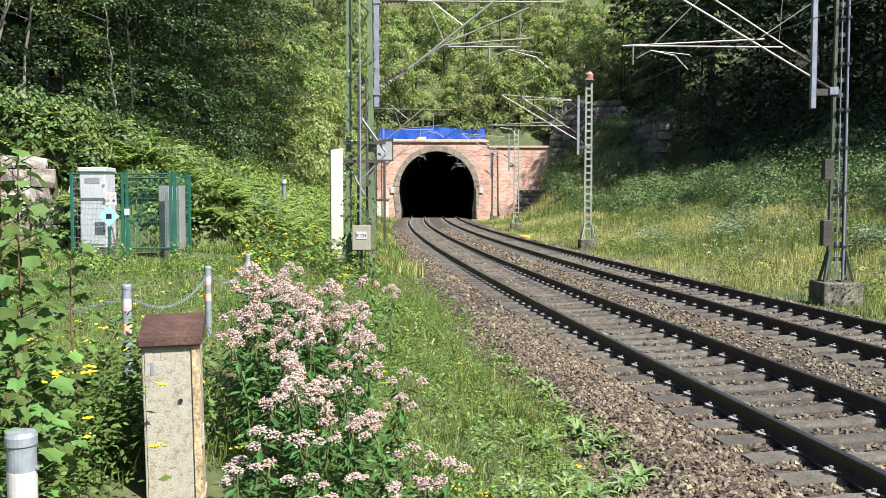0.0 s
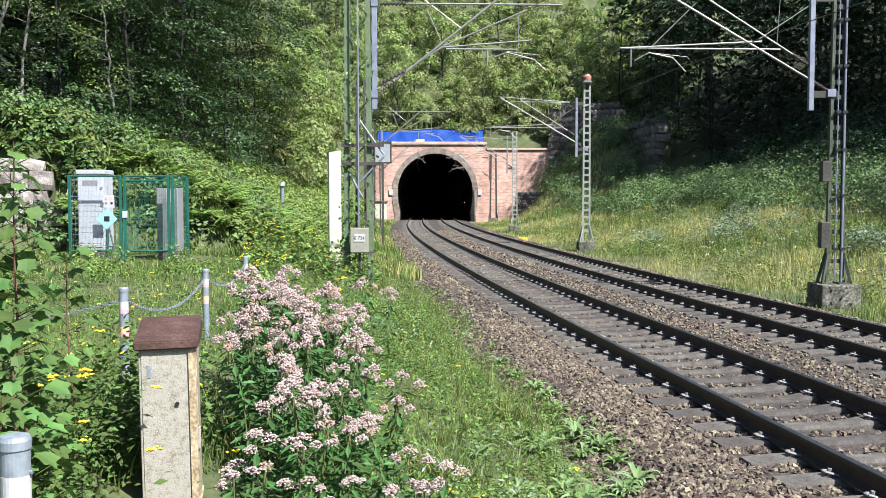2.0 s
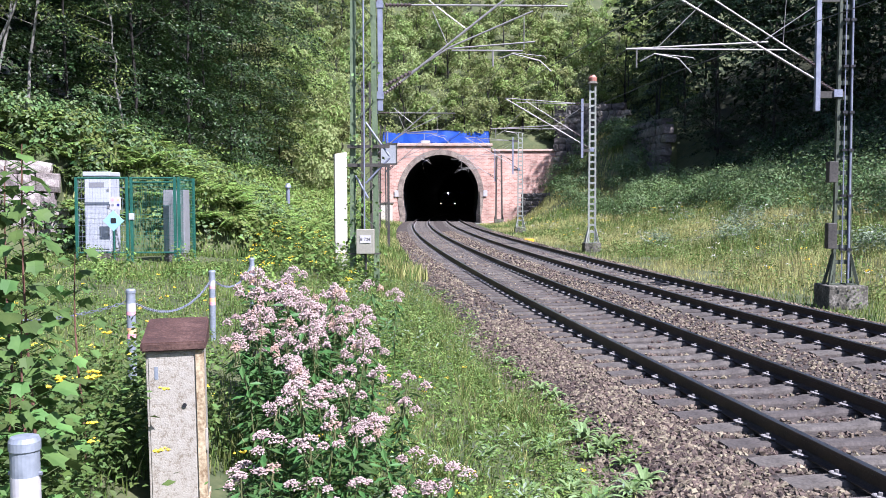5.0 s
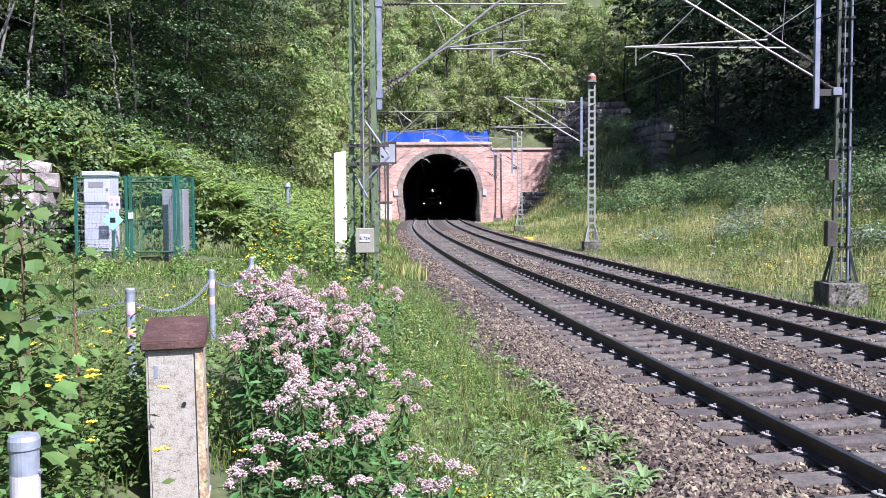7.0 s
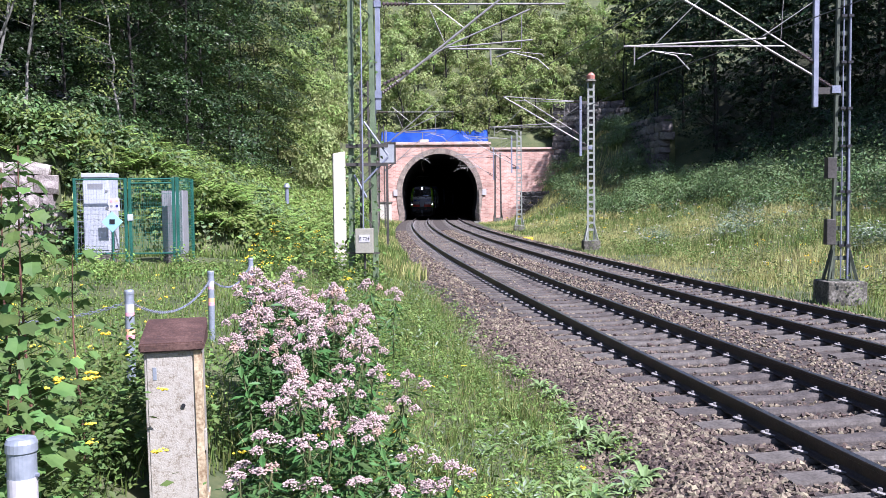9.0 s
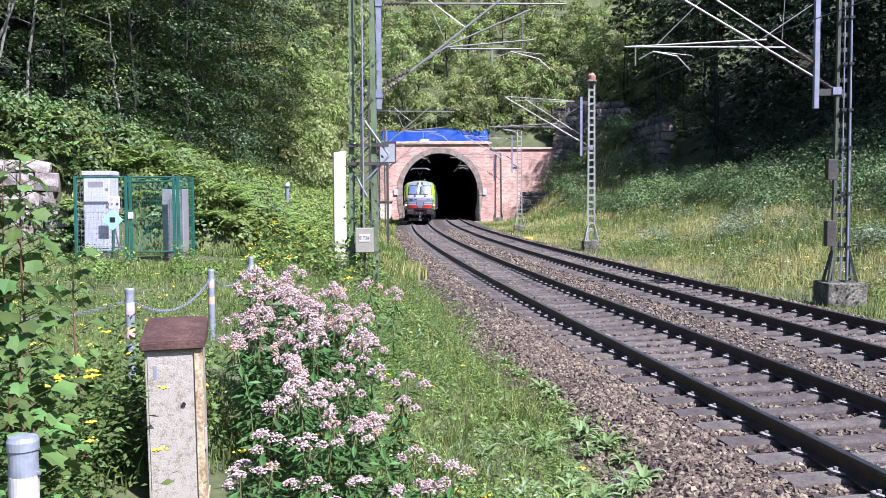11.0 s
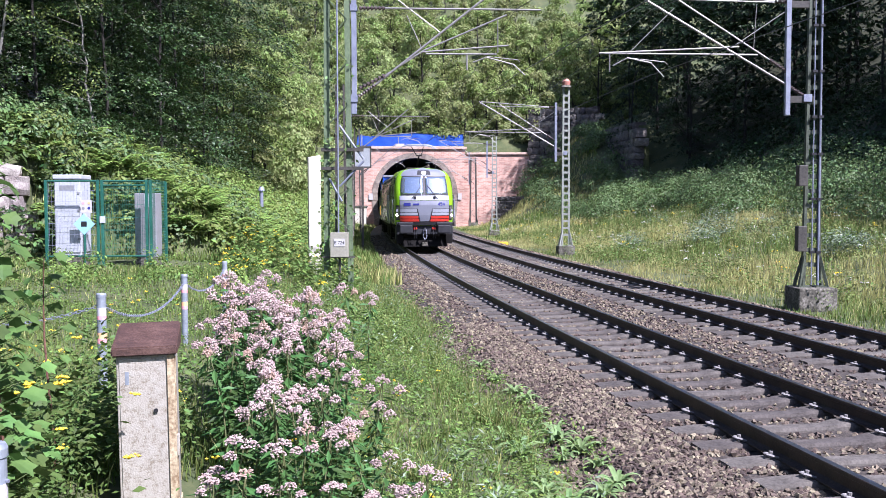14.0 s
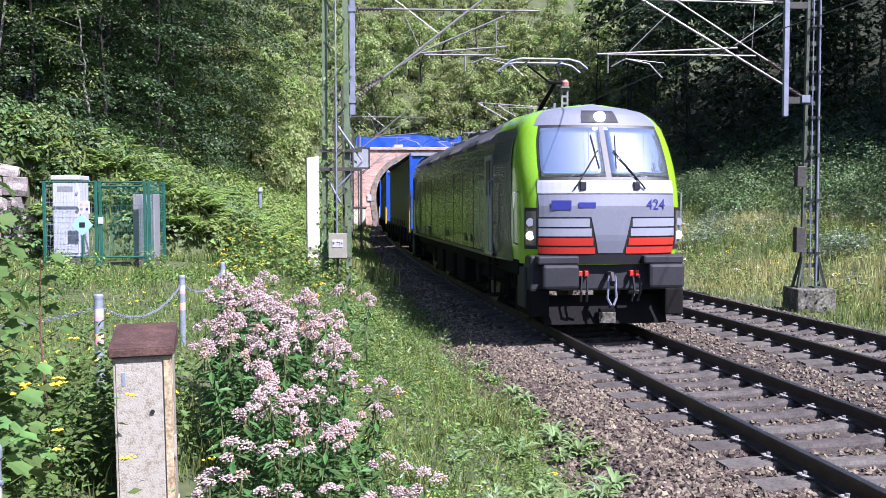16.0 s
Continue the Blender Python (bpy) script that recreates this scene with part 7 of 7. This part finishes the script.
    part("plate", B(-0.14, 0.14, -0.012, 0.0, -0.15, 0.18, bevel=0.004), M_TAPEW, sg)
    for dx, dzz, m in ((-0.07, 0.1, M_TAPER), (0.07, 0.1, M_TAPEO), (-0.07, -0.03, M_CABGREY), (0.07, -0.03, M_NAVY)):
        part("mark", tube(bmesh.new(), (dx, -0.012, dzz), (dx, -0.016, dzz), 0.035, seg=12), m, sg)
    sg = thing("diamond_sign", Matrix.Translation((X(202), y - 0.35, zb + 0.05)), "pale blue diamond sign on a short post", "sign")
    bm = B(-0.19, 0.19, -0.008, 0.008, -0.19, 0.19, bevel=0.004)
    bmesh.ops.rotate(bm, verts=bm.verts, cent=(0, 0, 0), matrix=Matrix.Rotation(radians(45), 3, "Y"))
    bmesh.ops.translate(bm, verts=bm.verts, vec=(0, 0, 0.88))
    part("plate", bm, M_SIGNB, sg)
    part("mark", B(-0.07, 0.07, -0.014, -0.009, 0.82, 0.95), M_BLACK, sg, "small dark square")
    part("post", tube(bmesh.new(), (0, 0.02, -0.4), (0, 0.02, 0.75), 0.025), M_FENCE, sg)


def stone_block_mesh(rng, w, d, h, material):
    bm = bmesh.new()
    bmesh.ops.create_cube(bm, size=1, matrix=Matrix.Diagonal((w, d, h, 1)))
    bmesh.ops.subdivide_edges(bm, edges=bm.edges[:], cuts=2, use_grid_fill=True)
    for v in bm.verts:
        e = Vector((v.co.x / w, v.co.y / d, v.co.z / h))
        pull = 1 - 0.13 * max(0, (abs(e.x) + abs(e.y) + abs(e.z) - 0.9))
        v.co = v.co * pull + Vector(rng.normal(0, 0.022, 3))
    bm.normal_update()
    me = bpy.data.meshes.new("stone")
    bm.to_mesh(me)
    bm.free()
    me.materials.append(material)
    return me


def rubble_wall(name, a, b, z0, z1, course, seed, label, batter=0.12, material=M_SHADEROCK):
    """A dry wall of rough blocks, course on course, from a to b in plan."""
    rng = np.random.default_rng(seed)
    a, b = Vector(a).to_3d(), Vector(b).to_3d()
    d = (b - a)
    L = d.length
    ang = math.atan2(d.y, d.x)
    w = thing(name, Matrix.Translation((a.x, a.y, 0)) @ Matrix.Rotation(ang, 4, "Z"), label, "stone wall", kind="structure")
    models = [stone_block_mesh(rng, k, course * 1.3, 1.0, material) for k in (0.75, 1.0, 1.35, 1.7)]
    widths = [course * k for k in (0.75, 1.0, 1.35, 1.7)]
    z, row = z0, 0
    while z < z1:
        hh = course * rng.uniform(0.7, 1.15)
        x = rng.uniform(-0.3, 0) * course
        while x < L:
            k = int(rng.integers(4))
            s = rng.uniform(0.9, 1.1)
            ob = new("stone", models[k])
            ob.parent = w
            ob.matrix_basis = Matrix.Translation((x + widths[k] * s / 2, (z - z0) * batter + rng.normal(0, 0.04) * course, z + hh / 2)) @ Matrix.Rotation(rng.normal(0, 0.05), 4, "Y") @ Matrix.Rotation(rng.choice([0, math.pi]), 4, "Z") @ Matrix.Diagonal((course * s * 0.97, 1, hh * 0.96, 1))
            x += widths[k] * s
        z += hh
        row += 1
    part("core", B(-0.2, L + 0.2, course * 0.55, course * 0.55 + 1.0, z0 - 0.5, z1 - 0.25 * course), M_SOIL, w)


def mast_fittings():
    t = thing("switch_box", Matrix.Translation((-1.93, 21.72, 0)), "grey switch box with a white number plate on the mast", "switch box")
    part("case", B(-0.21, 0.21, -0.16, 0.12, 0.88, 1.46, bevel=0.012), mat("olive_grey_coat", (0.20, 0.195, 0.15), (0.28, 0.27, 0.21), 3, 0.6), t)
    part("plate", B(-0.12, 0.13, -0.172, -0.158, 1.14, 1.32), M_TAPEW, t, "white number plate")
    text_mesh("lettering", "E 724", 0.105, Matrix.Translation((0.005, -0.176, 1.225)) @ Matrix.Rotation(radians(90), 4, "X"), M_BLACK, t)
    part("conduit", tube(bmesh.new(), (0.0, 0.0, 0.0), (0.0, 0.0, 0.9), 0.03), M_DARKMAST, t)
    part("operating_rod", tube(bmesh.new(), (-0.02, -0.06, 1.46), (-0.02, -0.06, 8.0), 0.018), M_ZINC, t)
    part("top_strap", B(-0.42, 0.36, -0.02, 0.0, 0.86, 0.90), M_DARKMAST, t)
    # cross beams with struts on the mast
    c = thing("mast_platform", Matrix.Translation((-1.98, 21.85, 0)), "dark steel cross beams with diagonal struts on the mast", "bracket")
    for z in (2.98, 3.42):
        part("cross_beam", B(-0.38, 0.62, -0.05, 0.05, z - 0.04, z + 0.04), M_DARKMAST, c)
    for a, b in (((0.05, 0, 4.0), (0.62, 0, 3.2)), ((0.62, 0, 3.15), (0.05, 0, 2.55)), ((0.1, 0, 2.2), (-0.2, 0, 2.75))):
        part("strut", tube(bmesh.new(), a, b, 0.025), M_ZINC, c)
    # hanging grey board on a slim dark post
    g = thing("signal_board", Matrix.Translation((-3.0, 47.0, 0)), "grey signal board with a dark frame on a slim post", "signal board")
    part("panel", B(-0.36, 0.40, -0.04, 0.04, 4.05, 5.05), mat("dull_grey_sheet", (0.22, 0.24, 0.25), (0.32, 0.34, 0.35), 3, 0.6), g)
    for z in (4.02, 5.05):
        part("frame_bar", B(-0.42, 0.46, -0.06, 0.06, z - 0.04, z + 0.04), M_DARKMAST, g)
    for x in (-0.4, 0.43):
        part("frame_bar", B(x - 0.03, x + 0.03, -0.06, 0.06, 4.0, 5.08), M_DARKMAST, g)
    part("post", B(-0.06, 0.06, -0.06, 0.06, gz(-3.0, 47) - 0.2, 4.0), M_DARKMAST, g)
    # pale concrete slab post
    y = 25.5
    x = (596 - 784) / 1620 * y
    k = thing("concrete_post", Matrix.Translation((x, y, 0)) @ Matrix.Rotation(radians(12), 4, "Z"), "tall pale concrete slab post beside the green mast", "concrete post")
    bm = B(-0.17, 0.17, -0.14, 0.14, gz(x, y) - 0.3, 3.48, bevel=0.02)
    for v in bm.verts:
        if v.co.z > 3 and v.co.x < 0:
            v.co.z -= 0.05
    part("slab", bm, M_PALE, k)
    # pale stone pier farther along
    k = thing("stone_pier", Matrix.Translation((-4.55, 58, 0)), "pale weathered stone pier beside the bank", "stone pier")
    for i in range(13):
        z = gz(-4.55, 58) - 0.1 + i * 0.4
        part("block", B(-0.27 - 0.01 * (i % 2), 0.27 + 0.01 * (i % 3), -0.3, 0.3, z, z + 0.385, bevel=0.03), M_CONC, k)
    # slim pipe with a cap on the bank
    px, py = (503 - 784) / 1620 * 42, 42.0
    k = thing("vent_pipe", Matrix.Translation((px, py, gz(px, py))), "slim pale vent pipe with a round cap among the ferns", "vent pipe")
    part("pipe", tube(bmesh.new(), (0, 0, -0.2), (0, 0, 1.75), 0.09, seg=12), M_ZINC, k)
    part("cap", tube(bmesh.new(), (0, 0, 1.72), (0, 0, 1.9), 0.16, 0.08, 14), M_ZINC, k)
    # yellow cable marker by the far rail
    k = thing("yellow_marker", Matrix.Translation((5.15, 57.5, gz(5.15, 57.5))), "low yellow marker block beside the track", "marker block")
    part("block", B(-0.3, 0.3, -0.15, 0.15, 0.0, 0.25, bevel=0.03), M_YEL, k)
    # small boxes on the slim mast
    for z, hh in ((2.55, 0.5), (0.95, 0.62)):
        k = thing("junction_box", Matrix.Translation((9.30, 22.2, z)), "dark junction box clamped to the slim mast", "junction box", "boxes on the mast")
        part("case", B(-0.11, 0.11, -0.1, 0.12, 0.0, hh, bevel=0.01), M_DARKMAST, k)
    for dx, r in ((-0.03, 0.016), (0.13, 0.028)):
        k = thing("cable_pipe", Matrix.Translation((9.60 + dx, 22.2, 0)), "pale cable pipe running up the slim mast", "cable pipe", "pipes on the mast")
        part("pipe", tube(bmesh.new(), (0, 0, 0.12), (0, 0, 8.0), r), M_ZINC, k)
        for z in (0.9, 2.2, 3.3, 4.2, 5.3, 6.4):
            part("clamp", B(-0.06, 0.06, -0.05, 0.05, z, z + 0.06), M_BLACK, k)
    # plates by the arch
    for x, z in ((-5.72, 3.0), (4.35, 3.0)):
        k = thing("portal_sign", Matrix.Translation((x, PORTAL_Y - 0.1, z)), "small white plate beside the tunnel arch", "sign", "plates on the portal")
        part("plate", B(-0.22, 0.22, -0.03, 0.0, -0.35, 0.35), M_TAPEW, k)
    k = thing("equipment_hut", Matrix.Translation((-6.9, 100.5, gz(-6.9, 100.5))), "small pale concrete hut beside the tunnel mouth", "hut")
    part("walls", B(-0.9, 0.9, -0.9, 0.9, -0.2, 1.9, bevel=0.04), M_PALE, k)
    part("roof", B(-1.0, 1.0, -1.0, 1.0, 1.9, 2.05, bevel=0.03), M_CONC, k)


def creepers():
    """Leaves climbing the green mast."""
    rng = np.random.default_rng(71)
    n = 330
    z = 6.0 * rng.random(n) ** 2.0
    x = -1.98 + rng.choice([-0.3, -0.12, 0.3], n, p=[0.5, 0.3, 0.2]) + rng.normal(0, 0.07, n)
    p = np.c_[x, 21.9 + rng.normal(0, 0.1, n), z]
    nrm = unit(np.c_[rng.normal(0, 0.5, n), -np.ones(n), rng.normal(0.3, 0.5, n)])
    v, f = leaf_quads(p, nrm, unit(rng.normal(0, 1, (n, 3)) + np.array([0, 0, -0.6])), rng.uniform(0.06, 0.12, n), 0.7)
    stuff("creeper", mesh_np("creeper", v, f, [M_LEAF]), "green creeper climbing the lattice mast", "climbing plant")


post_box()
bands_near = ((0.105, 0.075, M_TAPEW), (0.18, 0.02, M_TAPER), (0.30, 0.07, M_TAPEO))
bands_far = ((0.12, 0.07, M_TAPEW), (0.19, 0.03, M_TAPER), (0.33, 0.05, M_TAPEO), (0.38, 0.04, M_TAPER))
P0 = bollard(-1.13, 2.42, 1.495, 0.038, bands_near)
P1 = bollard(-2.68, 7.72, 1.385, 0.038, bands_far)
P2 = bollard(-2.86, 11.1, 1.285, 0.038, bands_far)
P3 = bollard(-2.93, 13.7, 1.28, 0.038, bands_far)
chain_between(P1, P2, 0.22, 0.045, 0.0035)
chain_between(P2, P3, 0.2, 0.045, 0.0035)
chain_between(P1, Vector((-4.6, 7.6, 1.28)), 0.16, 0.045, 0.0035)
chain_between(P0, P0 + Vector((0.055, 0.06, -0.42)), 0.0, 0.04, 0.0045)
fenced_cabinets()
rubble_wall("retaining_wall", (-15.2, 25.6), (-11.45, 26.6), 0.4, 3.3, 0.5, 81, "retaining wall of big rough pale stones", 0.12, M_ROCK)
rubble_wall("portal_rubble_wall", (12.4, 104.3), (19.5, 101.0), 5.6, 12.4, 0.8, 83, "old rubble stone wall beside the tunnel portal", 0.05)
rubble_wall("portal_rubble_wall", (18.0, 97.5), (19.5, 84.0), 3.0, 9.5, 0.8, 84, "old rubble stone wall in the shade of the wood", 0.1)
rubble_wall("low_rubble_wall", (8.0, 99.0), (12.5, 95.0), -0.6, 2.7, 0.5, 85, "low rubble wall at the foot of the mound", 0.15)
mast_fittings()
creepers()


# ---- what moves ----
SPEED, S_END = 13.9, 97.7


def rail_pose(s):
    p, a = on_track(s)
    return Matrix.Translation(p) @ Matrix.Rotation(-a, 4, "Z")


def motions():
    for ob, back in ROLLING:
        rows = []
        for i in range(33):
            t = i * 0.5
            rows.append((t, rail_pose(S_END - SPEED * (16.0 - t) - back)))
        walk(ob, rows)
    for ob, y, r, back in WHEELS:
        rows = []
        for i in range(321):
            t = i * 0.05
            rows.append((t, Matrix.Translation((0, y, r)) @ Matrix.Rotation(SPEED * t / r, 4, "X")))
        walk(ob, rows)


motions()
